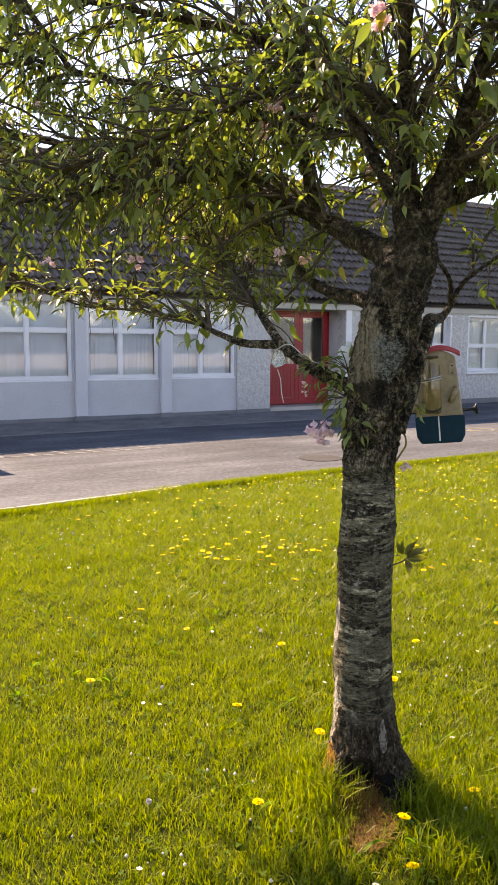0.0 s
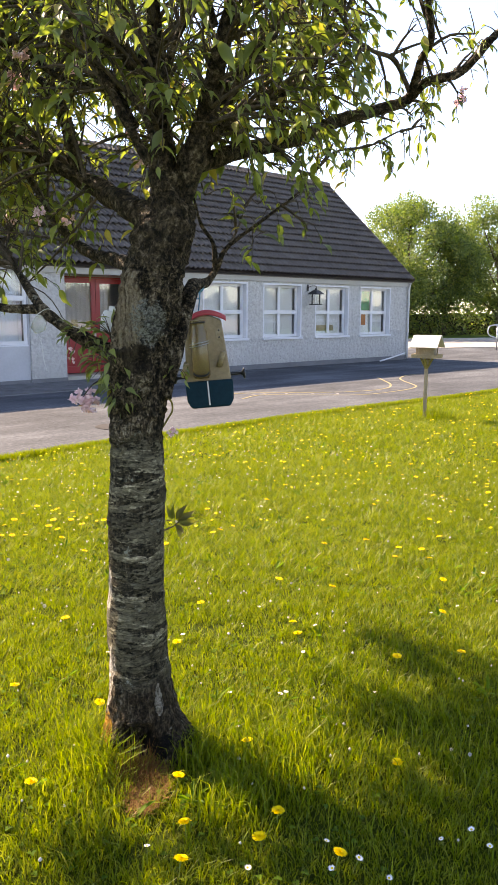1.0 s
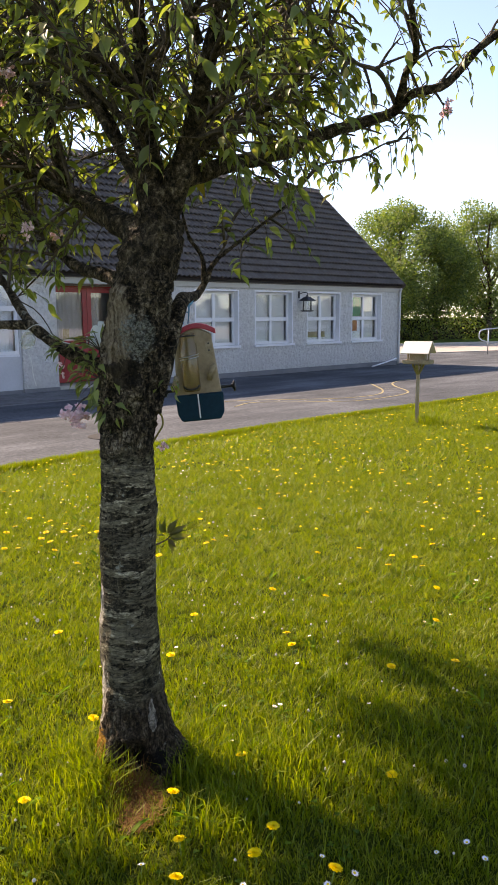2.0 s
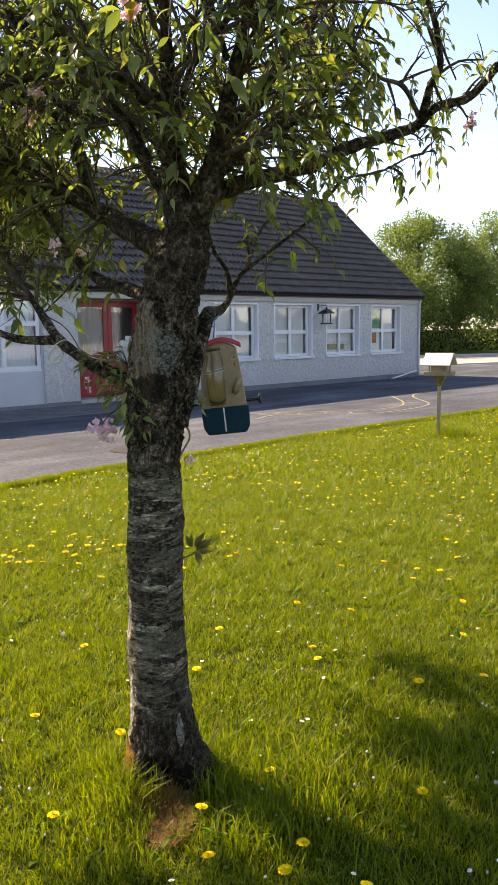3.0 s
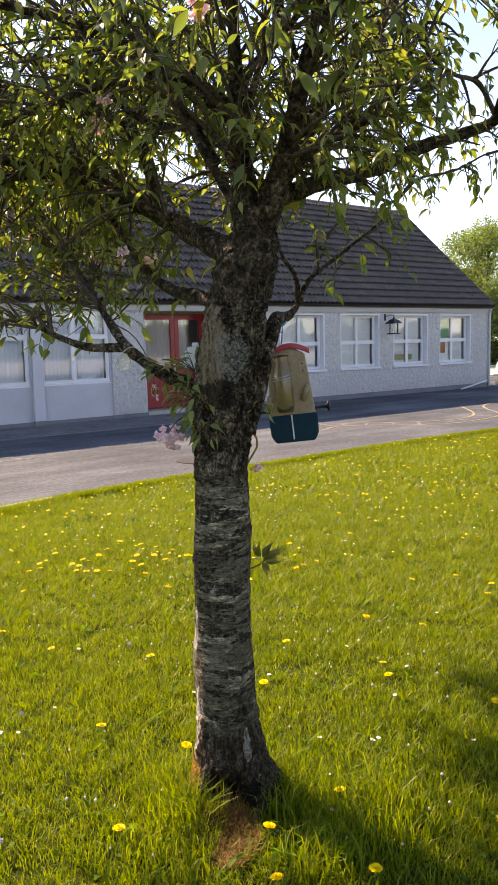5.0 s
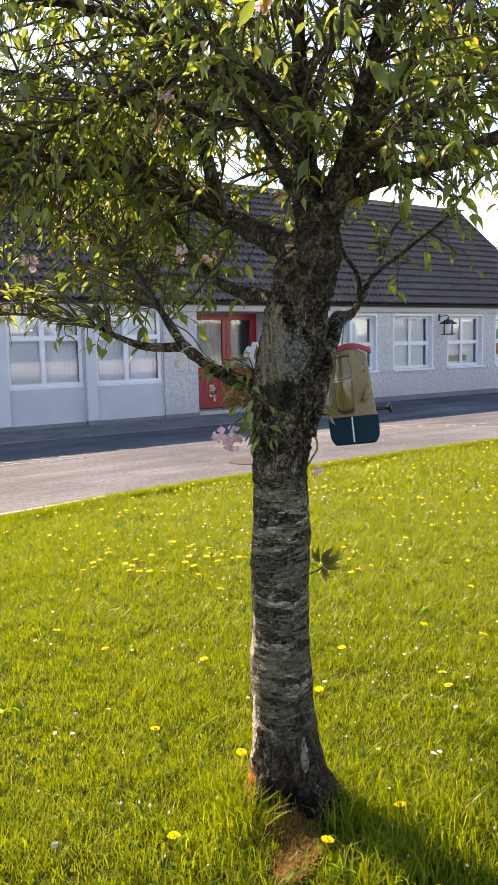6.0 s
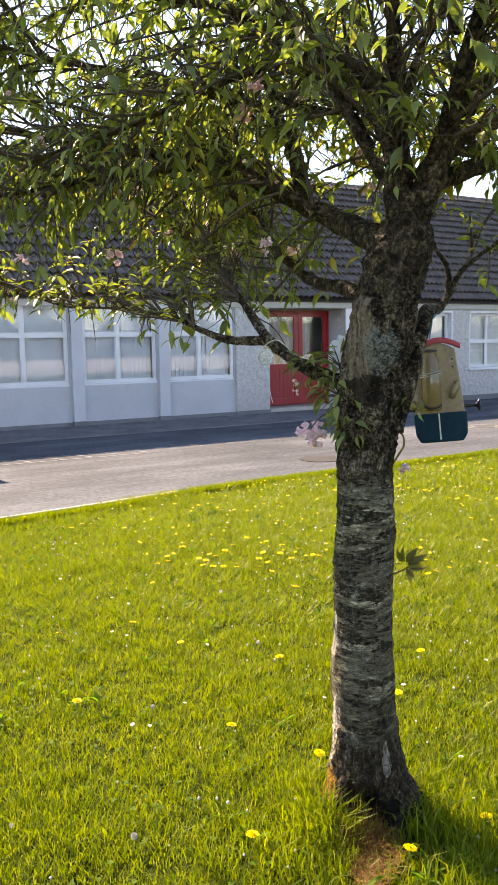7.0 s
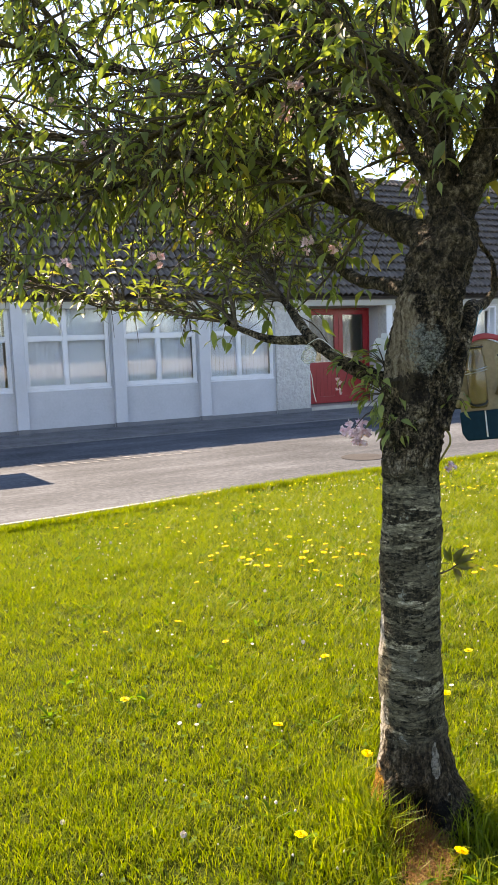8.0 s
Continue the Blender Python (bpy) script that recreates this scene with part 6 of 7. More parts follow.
for s in (-1, 1):
    x0, x1 = (0.096, 0.150) if s > 0 else (-0.092, -0.135)
    m = FEED @ Matrix.Translation((x0 - 0.006 * s, 0.0, 0.128)) @ Matrix.Rotation(radians(90 * s), 4, "Y")
    ln = abs(x1 - x0) + 0.006
    part("perch", lathe([(0.010, 0), (0.007, 0.012), (0.006, ln - 0.012), (0.012, ln - 0.004), (0.024, ln), (0.024, ln + 0.006), (0.010, ln + 0.008)], m, 14), BLACK, feeder_base, "black plastic spool perch", True)
plate = FEED @ Matrix.Translation((0.062, -0.051, 0.30))
hinge = part("hinge_plate", turned_box(plate, 0.028, 0.004, 0.046, 0.001), TABLE_WOOD, feeder)
for dz in (-0.014, 0.014):
    part("screw", lathe([(0.004, 0), (0.003, 0.002)], plate @ Matrix.Translation((0, -0.0021, dz)) @ Matrix.Rotation(radians(90), 4, "X"), 8), IRON, hinge)
top = FEED @ Vector((-0.035, 0, 0.40))
twine = rod("twine", [top, top + Vector((-0.005, -0.01, 0.05)), Vector((2.485, 3.385, 1.60)), Vector((2.485, 3.385, 1.63))], 0.0025, STRING_BLUE, feeder, label="pale blue twine")
rod("twine", [FEED @ Vector((-0.015, 0.01, 0.40)), Vector((2.50, 3.40, 1.60)), Vector((2.50, 3.395, 1.64))], 0.0025, STRING_BLUE, feeder)
v, f = [], []
for i in range(4):
    c = Vector((2.478 + 0.006 * i, 3.391, 1.641 + 0.002 * i))
    a = [c + Vector((0.003 * math.sin(t), 0.0215 * math.cos(t), 0.0215 * math.sin(t))) for t in [2 * math.pi * k / 12 for k in range(13)]]
    vv, ff = sweep(a, [0.0028] * 13, 5)
    k = len(v)
    v += vv
    f += [tuple(j + k for j in q) for q in ff]
part("binding", from_arrays("binding", v, f, STRING_BLUE, True), None, feeder, "blue twine wound round the branch")

# a white carton wedged behind the low shoots, and a clear pouch on a string
CART = facing((2.07, 3.42, 1.475), (0.75, -0.66, 0), 8) @ Matrix.Scale(0.56, 4)
carton = thing("milk_carton", CART.translation, "white plastic carton wedged in the low branches as a feeder", "carton")
part("carton_body", rounded_plate([(-0.05, 0.0), (0.05, 0.0), (0.05, 0.10), (0.03, 0.135), (-0.035, 0.135), (-0.05, 0.10)], 0.08, CART, 0.008), MILKY, carton)
part("carton_spout", turned_box(CART @ Matrix.Translation((0.012, 0, 0.15)), 0.045, 0.045, 0.035, 0.006), MILKY, carton)
part("carton_tray", turned_box(CART @ Matrix.Translation((-0.012, -0.01, -0.008)), 0.13, 0.10, 0.014, 0.005), TABLE_WOOD, carton, "small weathered wooden tray")
POUCH = facing((1.872, 3.58, 1.485), (0.75, -0.66, 0), 24) @ Matrix.Scale(0.56, 4)
pouch = thing("plastic_pouch", POUCH.translation, "crumpled clear plastic pouch hung on a low branch", "pouch")
pb = rounded_plate([(-0.05, 0.0), (-0.005, -0.045), (0.045, 0.0), (0.04, 0.055), (0.0, 0.09), (-0.045, 0.06)], 0.03, POUCH, 0.008)
bmesh.ops.subdivide_edges(pb, edges=pb.edges[:], cuts=2, use_grid_fill=True)
for q in pb.verts:
    q.co += Vector((1, 1, 1)) * 0.008 * noise.noise(q.co * 40)
part("pouch_bag", pb, CLEAR, pouch)
rod("pouch_string", [(1.885, 3.61, 1.535), (1.905, 3.545, 1.555), (1.95, 3.47, 1.495), (2.02, 3.37, 1.478), (2.06, 3.33, 1.49)], 0.0016, STRING_WHITE, pouch, n=26, sides=5, label="loose white string")
rod("pouch_string", [(1.872, 3.58, 1.46), (1.88, 3.57, 1.42), (1.885, 3.57, 1.37), (1.89, 3.56, 1.33)], 0.0016, STRING_WHITE, pouch, n=12, sides=5)
loop = thing("wire_loop", (2.21, 3.21, 1.15), "rusty bent wire on the trunk", "wire")
rod("loop", [(2.165, 3.215, 1.25), (2.19, 3.20, 1.225), (2.194, 3.197, 1.19), (2.18, 3.205, 1.16), (2.165, 3.215, 1.13)], 0.004, MOSS_WOOD, loop, n=18, sides=6)

# foot of the tree: lichen, dry thatch
dry = bmesh.new()
bmesh.ops.create_grid(dry, x_segments=14, y_segments=20, size=0.5, matrix=pose(1.83, 2.89, -0.038, 0, 0, -48) @ Matrix.Diagonal((0.085, 0.21, 1, 1)))
for q in dry.verts:
    e = pose(1.83, 2.89, 0, 0, 0, -48).inverted() @ q.co
    out = math.hypot(e.x / 0.055, e.y / 0.14)
    q.co.z += 0.014 * max(0, 1 - out) + 0.008 * noise.noise(q.co * 30) - 0.03 * max(0, out - 0.9)
tagged(part("dead_grass_patch", dry, STRAW, None, "", True), "rusty patch of dead grass at the foot of the tree", "dead grass", "", "stuff")
random.seed(8)
lv3, lt3 = [], []
for i in range(900):
    a = random.uniform(0, 2 * math.pi)
    rr_ = random.random() ** 0.5
    e = pose(1.83, 2.89, -0.03, 0, 0, -48) @ Vector((0.07 * rr_ * math.cos(a), 0.16 * rr_ * math.sin(a), 0.008))
    d = Vector((random.uniform(-1, 1), random.uniform(-1, 1), random.uniform(0, 0.5))).normalized() * random.uniform(0.02, 0.06)
    s = d.cross(Vector((0, 0, 1))).normalized() * 0.0015
    k = len(lv3)
    lv3 += [e - s, e + s, e + d]
    lt3 += [(k, k + 1, k + 2)]
for i in range(260):
    e = Vector((random.gauss(1.84, 0.035), random.gauss(3.00, 0.035), -0.05))
    d = Vector((random.uniform(-0.7, 0.5), random.uniform(-0.7, 0.3), 1)).normalized() * random.uniform(0.07, 0.15)
    s = Vector((0.77, -0.63, 0)) * 0.0016
    k = len(lv3)
    lv3 += [e - s, e + s, e + d]
    lt3 += [(k, k + 1, k + 2)]
tagged(part("dry_straw", triangles("dry_straw", lv3, lt3, STRAW)), "loose dry straw at the foot of the tree", "straw", "", "stuff")

# ---- bird table on its post ----
BT = pose(10.45, 7.56, -0.16, 0, 0, -76) @ Matrix.Diagonal((0.82, 0.82, 1, 1))
bt = thing("bird_table", BT.translation, "weathered wooden bird table with a white roof on a post", "bird table")


def at_table(m, *size, bevel=0.003):
    return turned_box(BT @ m, *size, bevel)


post = part("post", at_table(pose(0, 0, 0.50), 0.055, 0.055, 1.0), TABLE_WOOD, bt)
br = bmesh.new()
for i in range(4):
    m = BT @ pose(0, 0, 0.93, 0, 0, 90 * i) @ pose(0.055, 0, 0, 0, 32, 0)
    turned_box(m, 0.022, 0.05, 0.20, 0, br)
part("bracket", br, MOSS_WOOD, post, "moss-green wooden brackets")
tray = part("tray", at_table(pose(0, 0, 1.035), 0.46, 0.34, 0.02), TABLE_WOOD, bt)
for x, y, sx, sy in ((0, -0.172, 0.47, 0.016), (0, 0.172, 0.47, 0.016), (-0.235, 0, 0.016, 0.33), (0.235, 0, 0.016, 0.33)):
    part("rim", at_table(pose(x, y, 1.06), sx, sy, 0.045), TABLE_WOOD, tray)
for x in (-0.155, 0.155):
    for y in (-0.11, 0.11):
        part("corner_post", at_table(pose(x, y, 1.135), 0.026, 0.026, 0.18), TABLE_WOOD, bt)
part("hopper", at_table(pose(0.0, 0.0, 1.135), 0.27, 0.19, 0.17), TABLE_WOOD, bt, "pale seed hopper")
for x in (-0.166, 0.166):
    g = rounded_plate([(-0.125, 0.0), (0.125, 0.0), (0.0, 0.115)], 0.014, BT @ pose(x, 0, 1.225, 0, 0, 90), 0.001)
    part("gable_board", g, TABLE_WOOD, bt)
for s in (-1, 1):
    part("roof_board", at_table(pose(0, s * 0.095, 1.272, -s * 40, 0, 0) @ pose(0, s * 0.02, 0.012), 0.52, 0.27, 0.014), ROOF_WHITE, bt, "white painted roof board")

# ---- wall lantern ----
LX, LY = 17.02, FY - 0.30
lantern = thing("wall_lantern", (LX, LY, 1.70), "black iron lantern hanging from a wall bracket", "lantern")
rod("bracket_arm", [(LX - 0.02, FY - 0.003, 2.17), (LX - 0.02, FY - 0.15, 2.22), (LX, LY, 2.21), (LX, LY, 2.14)], 0.010, IRON, lantern, n=12, sides=6)
part("wall_plate", box(LX - 0.06, FY - 0.012, 2.08, LX + 0.02, FY - 0.001, 2.26, 0.003), IRON, lantern)
part("lantern_roof", lathe([(0.24, 0.0), (0.235, 0.012), (0.11, 0.10), (0.03, 0.13), (0.02, 0.17)], pose(LX, LY, 1.99, 0, 0, 45), 4), IRON, lantern)
part("lantern_base", lathe([(0.10, 0.0), (0.145, 0.012), (0.145, 0.03), (0.12, 0.035)], pose(LX, LY, 1.70, 0, 0, 45) @ Matrix.Diagonal((1.25, 1.25, 1, 1)), 4), IRON, lantern)
for i in range(4):
    a = math.pi / 2 * i + math.pi / 4
    part("lantern_bar", turned_box(pose(LX + 0.145 * math.cos(a + 0.785), LY + 0.145 * math.sin(a + 0.785), 1.855), 0.016, 0.016, 0.27), IRON, lantern)
    c = turned_box(pose(LX, LY, 1.855, 0, 0, 90 * i) @ pose(0.1, 0, 0), 0.004, 0.18, 0.26)
    p = part("lantern_glass", c, GLASS, lantern)
    p.visible_shadow = False

# waste pipe by the corner, bits at the wall foot
tagged(rod("loose_pipe", [(20.02, 15.55, 0.03), (20.8, 15.66, 0.11), (21.62, 15.78, 0.21)], 0.022, WHITE, n=8), "white plastic waste pipe leaning from the wall foot", "pipe")
# manhole in the drive
tagged(part("manhole_cover", lathe([(0.30, 0.0005), (0.30, 0.006), (0.28, 0.009), (0.05, 0.011)], pose(6.35, 9.66, 0), 28), MANHOLE), "round dull manhole cover set in the drive", "manhole")


# ---- painted games on the drive ----
def stripe(name, line, wide, mat, label):
    pts = spline([(x, y, 0) for x, y in line], 14 * len(line)) if len(line) > 2 else [Vector((*p, 0)) for p in line]
    bm = bmesh.new()
    rows_ = []
    for i, p in enumerate(pts):
        d = (pts[min(i + 1, len(pts) - 1)] - pts[max(i - 1, 0)]).normalized()
        s = Vector((-d.y, d.x, 0)) * wide / 2
        rows_.append([bm.verts.new(q) for q in (p + s + Vector((0, 0, 0.004)), p - s + Vector((0, 0, 0.004)), p - s + Vector((0, 0, 0.0005)), p + s + Vector((0, 0, 0.0005)))])
    for a, b in zip(rows_, rows_[1:]):
        for i in range(4):
            j = (i + 1) % 4
            bm.faces.new((a[i], a[j], b[j], b[i]))
    bm.faces.new(rows_[0][::-1])
    bm.faces.new(rows_[-1])
    bmesh.ops.recalc_face_normals(bm, faces=bm.faces)
    return tagged(part(name, bm, mat), label, "road marking", "painted playground lines", "structure")


TRACK = [[(15.4, 12.16), (14.78, 11.5), (14.2, 10.92), (13.55, 10.5), (12.9, 10.38), (12.2, 10.55), (11.58, 10.94), (10.95, 11.45), (10.3, 11.75)],
         [(17.0, 12.1), (16.46, 12.05), (15.75, 11.76), (15.15, 11.27), (14.39, 10.42), (13.88, 10.12), (13.2, 9.98), (12.1, 10.0), (11.3, 10.6), (10.6, 11.2), (9.9, 10.98)]]
for line in TRACK:
    stripe("road_marking", line, 0.045, YELLOW_PAINT, "worn yellow winding line painted on the drive")
inner, outer = [spline([(x, y, 0) for x, y in line], 80) for line in TRACK]
for k in range(4, 78, 6):
    a = inner[k]
    b = min(outer, key=lambda q: (q - a).length)
    if 0.25 < (b - a).length < 0.9:
        p, q = a.lerp(b, 0.22), a.lerp(b, 0.78)
        stripe("road_marking", [(p.x, p.y), (q.x, q.y)], 0.045, WHITE_PAINT, "worn pale rung of a painted track")
for k in range(6):
    stripe("road_marking", [(2.45 + 0.42 * k, 12.12 - 0.02 * k), (2.60 + 0.42 * k, 11.68)], 0.04, WHITE_PAINT, "worn pale hopscotch line")
stripe("road_marking", [(2.42, 12.1), (4.7, 12.02)], 0.04, WHITE_PAINT, "worn pale hopscotch line")
stripe("road_marking", [(2.52, 11.69), (4.85, 11.62)], 0.035, WHITE_PAINT, "worn pale hopscotch line")
for k in range(4):
    stripe("road_marking", [(5.0 + 0.55 * k, 12.1), (5.12 + 0.55 * k, 11.85)], 0.04, WHITE_PAINT, "worn pale hopscotch line")

# ---- board on posts beside the classrooms, known by its shadow on the drive ----
board = thing("notice_board", (1.45, 12.86, 0.0), "grey notice board on two steel posts on the drive", "notice board")
for x in (0.9, 1.45):
    part("post", box(x - 0.03, 12.87, -0.05, x + 0.03, 12.93, 2.04, 0.004), GALV, board)
part("board_panel", box(0.82, 12.83, 1.20, 2.07, 12.868, 2.02, 0.006), PLINTH, board)
part("board_rim", box(0.80, 12.825, 2.022, 2.085, 12.875, 2.05, 0.004), GALV, board)

# ---- beyond the drive: pale path, verge, rail, fence, trees ----
FAR = pose(34.0, 20.0, 0, 0, 0, -18)


def far_box(x0, y0, z0, x1, y1, z1, bevel=0.0):
    bm = box(x0, y0, z0, x1, y1, z1, bevel)
    bm.transform(FAR)
    return bm


setting("pavement_far", far_box(-9, -2.2, -0.1, 30, 4.3, 0.03), LIGHT_CONCRETE, "pale sunlit concrete path", category="pavement")
setting("kerb_far", far_box(-9, 4.32, -0.1, 30, 4.5, 0.14, 0.02), CONCRETE, "grey kerb along the far path", category="kerb")
setting("verge", far_box(-14, 4.52, -0.12, 34, 13.0, 0.06), FIELD, "shaded grass verge", category="verge")
RP = Vector((29.6, 16.95, 0.0))
rail = thing("handrail", RP, "bent galvanised tube handrail beside the path", "handrail")
rd = Vector((0.93, -0.36, 0))
rod("rail_tube", [RP + rd * 3.6 + Vector((0, 0, 1.15)), RP + rd * 2 + Vector((0, 0, 1.12)), RP + rd * 0.2 + Vector((0, 0, 1.03)), RP - rd * 0.33 + Vector((0, 0, 0.98)), RP - rd * 0.46 + Vector((0, 0, 0.82)), RP - rd * 0.40 + Vector((0, 0, 0.62)), RP - rd * 0.05 + Vector((0, 0, 0.50))], 0.024, GALV, rail, n=40, sides=8)
for s in (0.0, 2.2, 3.5):
    rod("rail_post", [RP + rd * s, RP + rd * s + Vector((0, 0, 1.03 + 0.03 * s))], 0.024, GALV, rail, sides=8)
fence = thing("fence", FAR @ Vector((0, 11.5, 0)), "dark boarded fence in deep shade under the trees", "fence")
for i in range(110):
    x = -14 + i * 0.36
    bm = far_box(x + 0.01, 11.5, 0.05, x + 0.35, 11.53, 1.35 + 0.05 * math.sin(i * 1.7))
    part("fence_board", bm, FENCE_WOOD, fence)
for i in range(14):
    x = -14 + i * 3
    part("fence_post", far_box(x - 0.06, 11.4, 0.0, x + 0.06, 11.498, 1.5), FENCE_WOOD, fence)


FAR_T = np.array([(0, 0, 0), (0.5, 0.34, 0.10), (1, 0, -0.08), (0.5, -0.34, 0.10)])
FAR_F = np.array([(0, 2, 1), (0, 3, 2)])


def far_tree(name, at, tall, wide, seed, leaves, lean=0.0, label="", low=0.25):
    random.seed(seed)
    a = Vector(at)
    t = thing(name, a, label, "tree")
    boughs = [[a + Vector((0, 0, -0.1)), a + Vector((0.2, 0.1, tall * 0.3)), a + Vector((lean, 0.2, tall * 0.65)), a + Vector((lean * 1.3, 0, tall * 0.95))]]
    for i in range(13):
        h = tall * random.uniform(0.18, 0.62)
        th = random.uniform(0, 2 * math.pi)
        e = Vector((math.cos(th) * wide * random.uniform(0.5, 0.95), math.sin(th) * wide * random.uniform(0.5, 0.95), h + tall * random.uniform(0.12, 0.36)))
        boughs.append([a + Vector((0.1, 0.05, h * 0.7)), a + Vector((e.x * 0.45, e.y * 0.45, h + 0.3)), a + e])
    lines_ = []
    for i, w in enumerate(boughs):
        pts = spline(w, 12)
        lines_.append(pts)
        v, f = sweep(pts, [(0.19 if i == 0 else 0.07) * (1 - 0.8 * k / 11) for k in range(12)], 7, 0.15, i)
        part("trunk" if i == 0 else "bough", from_arrays("bough", v, f, BARK, True), None, t)
    blobs = []
    for pts in lines_:
        for k in (5, 7, 9, 10, 11):
            blobs.append((pts[k] + unit() * 0.4, wide * random.uniform(0.16, 0.36)))
    for i in range(16):
        th = random.uniform(0, 2 * math.pi)
        blobs.append((a + Vector((math.cos(th) * wide * 0.8, math.sin(th) * wide * 0.8, tall * random.uniform(low, 0.75))), wide * random.uniform(0.16, 0.3)))
    for i in range(34):
        th, ph = random.uniform(0, 2 * math.pi), random.uniform(0.0, 1.45)
        blobs.append((a + Vector((lean + math.cos(th) * wide * 0.82 * math.cos(ph), math.sin(th) * wide * 0.82 * math.cos(ph), tall * (0.48 + 0.42 * math.sin(ph)))), wide * random.uniform(0.16, 0.26)))
    rows_ = []
    for i in range(leaves):
        c, r = random.choice(blobs)
        e = unit()
        p = c + Vector((e.x * r, e.y * r, e.z * r * 0.85)) * random.random() ** 0.45
        if p.z < a.z + tall * low * 0.6:
            continue
        d = (e + unit() * 0.9).normalized()
        rows_.append(np.array(leaf_matrix(p, d, unit(), random.uniform(0.08, 0.17))))
    ms = np.array(rows_)
    v = np.einsum("nij,kj->nki", ms[:, :3, :3], FAR_T) + ms[:, None, :3, 3]
    fcs = FAR_F[None] + (np.arange(len(ms)) * len(FAR_T))[:, None, None]
    tagged(part("crown", triangles("crown", v.reshape(-1, 3), fcs.reshape(-1, 3), HEDGE, True), None, t), kind="stuff")
    return t


far_tree("hawthorn_tree", FAR @ Vector((2.6, 9.5, 0.05)), 8.1, 4.3, 31, 60000, 0.3, "broad bushy tree with sunlit yellow-green crown behind the drive")
far_tree("ash_tree", FAR @ Vector((9.8, 9.6, 0.05)), 8.4, 3.2, 32, 30000, -0.2, "tall leafy tree behind the far path")
far_tree("ash_tree", FAR @ Vector((16.5, 10.5, 0.05)), 8.8, 3.4, 35, 16000, 0.1, "tall leafy tree behind the far path")
far_tree("hawthorn_tree", FAR @ Vector((6.3, 10.6, 0.05)), 6.2, 2.6, 33, 18000, 0.0, "smaller bushy tree in the shaded hedge row", 0.12)
far_tree("hawthorn_tree", FAR @ Vector((-2.6, 10.2, 0.05)), 6.4, 2.7, 36, 12000, 0.0, "smaller bushy tree in the shaded hedge row", 0.12)
# dark scrub under the trees
random.seed(41)
rows_ = []
for i in range(26000):
    x = random.uniform(-13, 26)
    p = FAR @ Vector((x, random.uniform(9.2, 11.3), 0.1 + random.random() * (3.4 + 0.7 * math.sin(x))))
    rows_.append(np.array(leaf_matrix(p, unit(), unit(), random.uniform(0.10, 0.22))))
ms = np.array(rows_)
v = np.einsum("nij,kj->nki", ms[:, :3, :3], FAR_T) + ms[:, None, :3, 3]
fcs = FAR_F[None] + (np.arange(len(ms)) * len(FAR_T))[:, None, None]
tagged(part("undergrowth", triangles("undergrowth", v.reshape(-1, 3), fcs.reshape(-1, 3), HEDGE, True), None), "low shaded scrub in front of the fence", "undergrowth", "", "stuff")


# ---- behind the viewer, unseen: pale wall and trees added for the windows to reflect ----
setting("wall_boundary", box(-30, -14.3, -0.14, 45, -14.05, 0.8, 0.01), ROUGHCAST, "unseen pale rendered wall added behind the lawn for window reflections", category="wall")

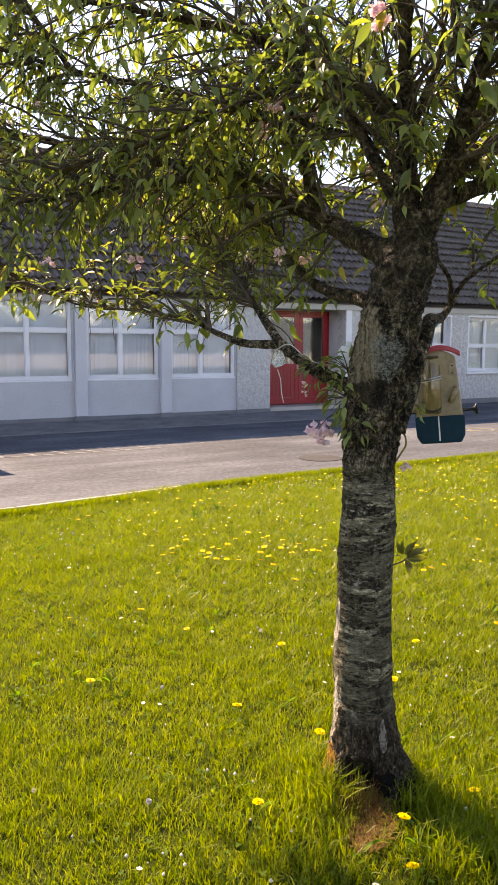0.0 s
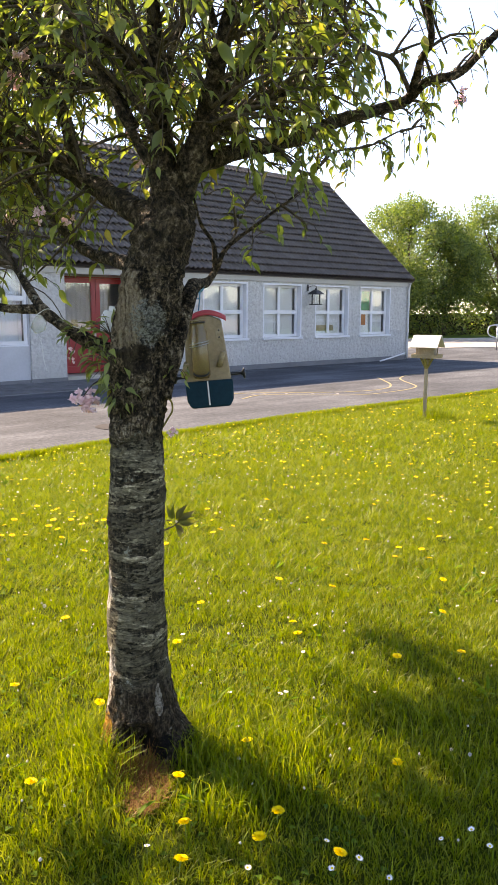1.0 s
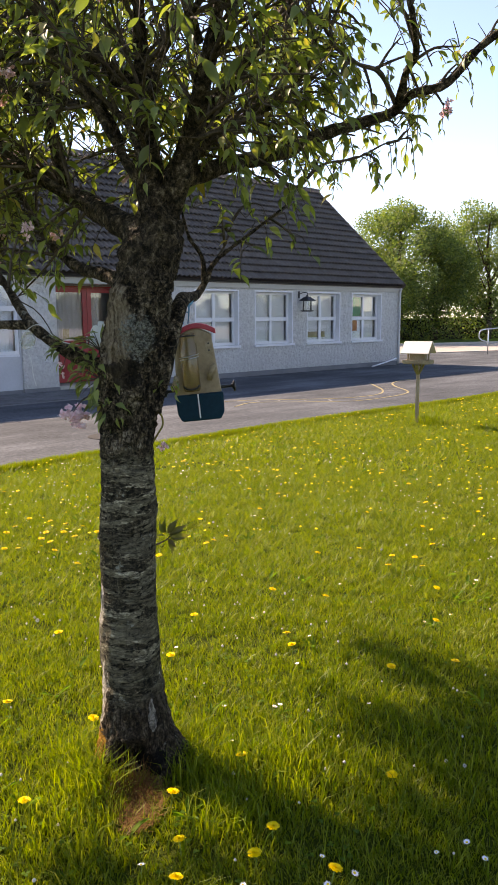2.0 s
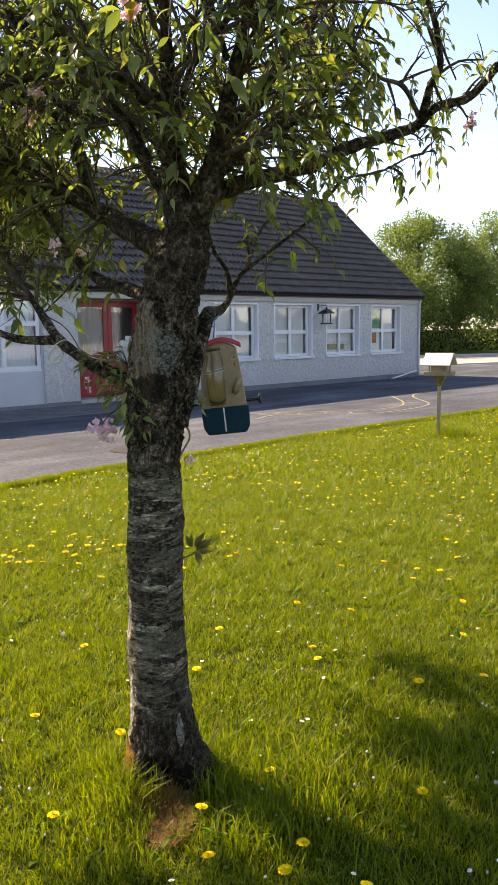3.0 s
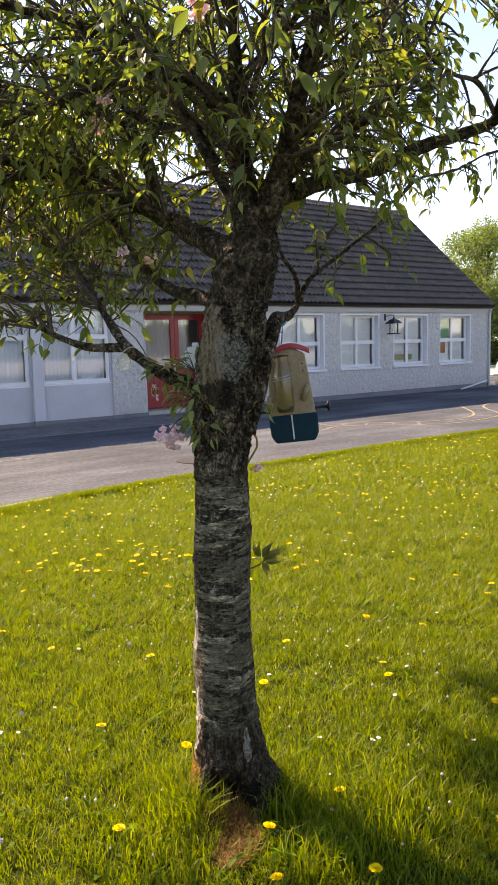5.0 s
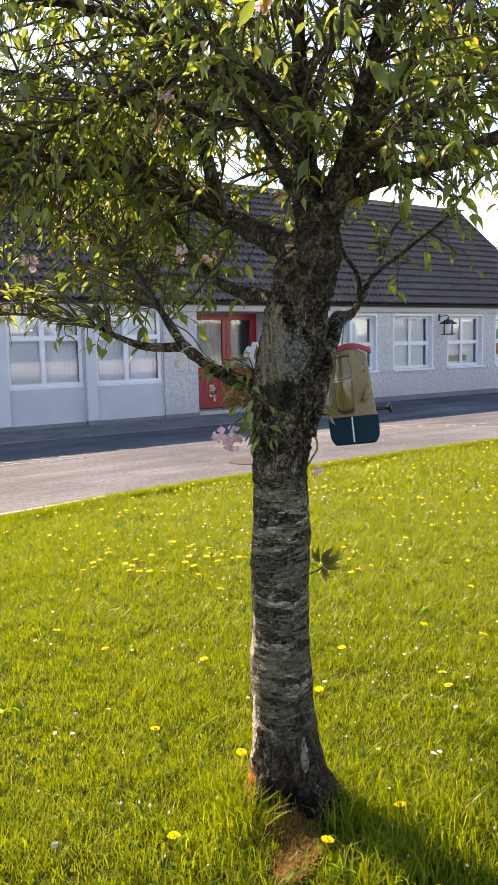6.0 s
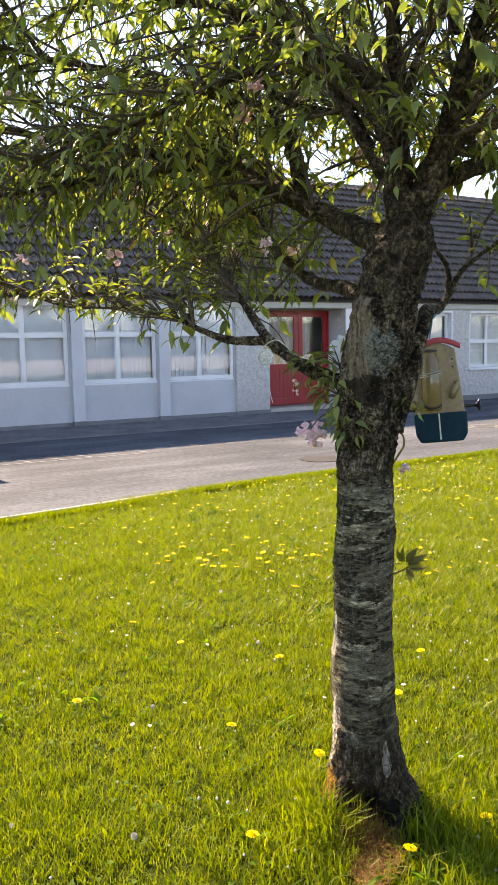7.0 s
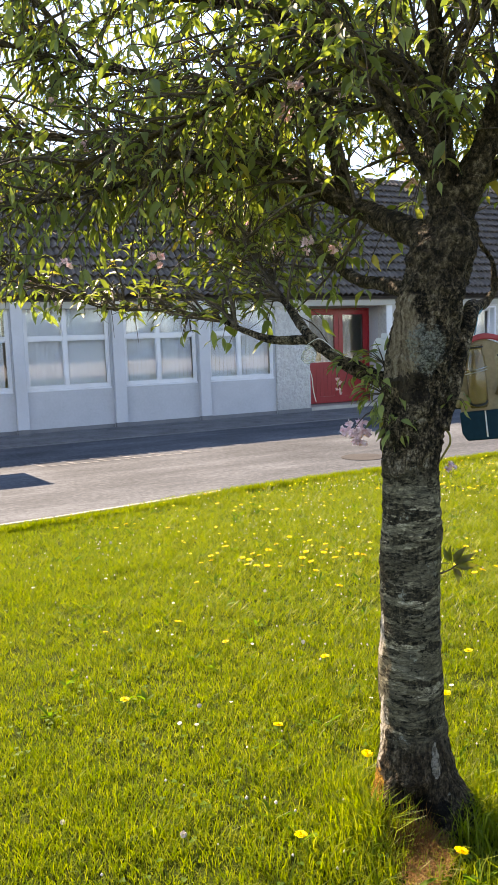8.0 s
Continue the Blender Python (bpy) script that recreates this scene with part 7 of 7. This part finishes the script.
random.seed(77)
hv, hf = [], []
for i in range(110):
    x = -10 + i * 1.25
    for k, (dy, z) in enumerate(((-19.0, 0.0), (-18.6, 1.6), (-18.8, 4.0), (-19.8, 6.2), (-21.4, 5.0), (-21.8, 0.0))):
        hv.append((x, dy + random.uniform(-0.5, 0.4), -0.16 + z * (1 if k in (0, 5) else random.uniform(0.7, 1.25) * 0.5)))
    if i:
        hf += [((i - 1) * 6 + k, (i - 1) * 6 + k + 1, i * 6 + k + 1, i * 6 + k) for k in range(5)]
tagged(part("tree_belt", from_arrays("tree_belt", hv, hf, DULL_GREEN)), "unseen dull green belt of trees added for window reflections", "trees", "", "stuff")


random.seed(78)
for x, y, tall, wide in ((6, -19, 7.5, 3.6), (13, -20, 9.0, 4.2), (20, -18.5, 6.5, 3.0), (28, -20, 9.5, 4.4), (40, -19, 8.0, 3.8), (54, -20, 9.0, 4.5)):
    far_tree("boundary_tree", (x, y, -0.16), tall, wide, int(x), 6000, 0.2, "unseen leafy tree added for window reflections")

# ---- the countable small pieces: roof tiles and pavers ----
for m in near_tiles:
    o = part("tile", TILE_MESH, None, roof)
    o.matrix_basis = m
pave = bpy.data.objects["pavement"]
PAVERS = [from_arrays("paver", *(lambda v: ([(x * 0.098, y * 0.0485, z) for x, y, z in v], [(0, 1, 5, 4), (1, 2, 6, 5), (2, 3, 7, 6), (3, 0, 4, 7), (4, 5, 6, 7)]))(
    [(-1, -1, 0), (1, -1, 0), (1, 1, 0), (-1, 1, 0), (-0.95, -0.9, h), (0.95, -0.9, h * 1.1), (0.95, 0.9, h), (-0.95, 0.9, h * 0.9)]), PAVER) for h in (0.012, 0.016, 0.010)]
random.seed(6)
rest_v, rest_f, k = [], [], 0
near = 0
for row in range(17):
    for col in range(86):
        x, y = -5.9 + 0.203 * col + (0.1 if row % 2 else 0), 14.13 + 0.102 * row
        if x > 11.4 or (y > FY - 0.12):
            continue
        m = Matrix.Translation((x, y, 0.0205 + random.uniform(-0.002, 0.003))) @ Matrix.Rotation(random.uniform(-0.02, 0.02), 4, "Z")
        mesh = PAVERS[(row * 7 + col * 3) % 3]
        if row < 5 and 1.4 < x < 11.4 and near < 240:
            o = part("paver", mesh, None, pave)
            o.matrix_basis = m
            near += 1
        else:
            k = len(rest_v)
            rest_v += [m @ q.co for q in mesh.vertices]
            rest_f += [tuple(i + k for i in p.vertices) for p in mesh.polygons]
tagged(part("paver_field", from_arrays("paver_field", rest_v, rest_f, PAVER), None, pave), kind="stuff")
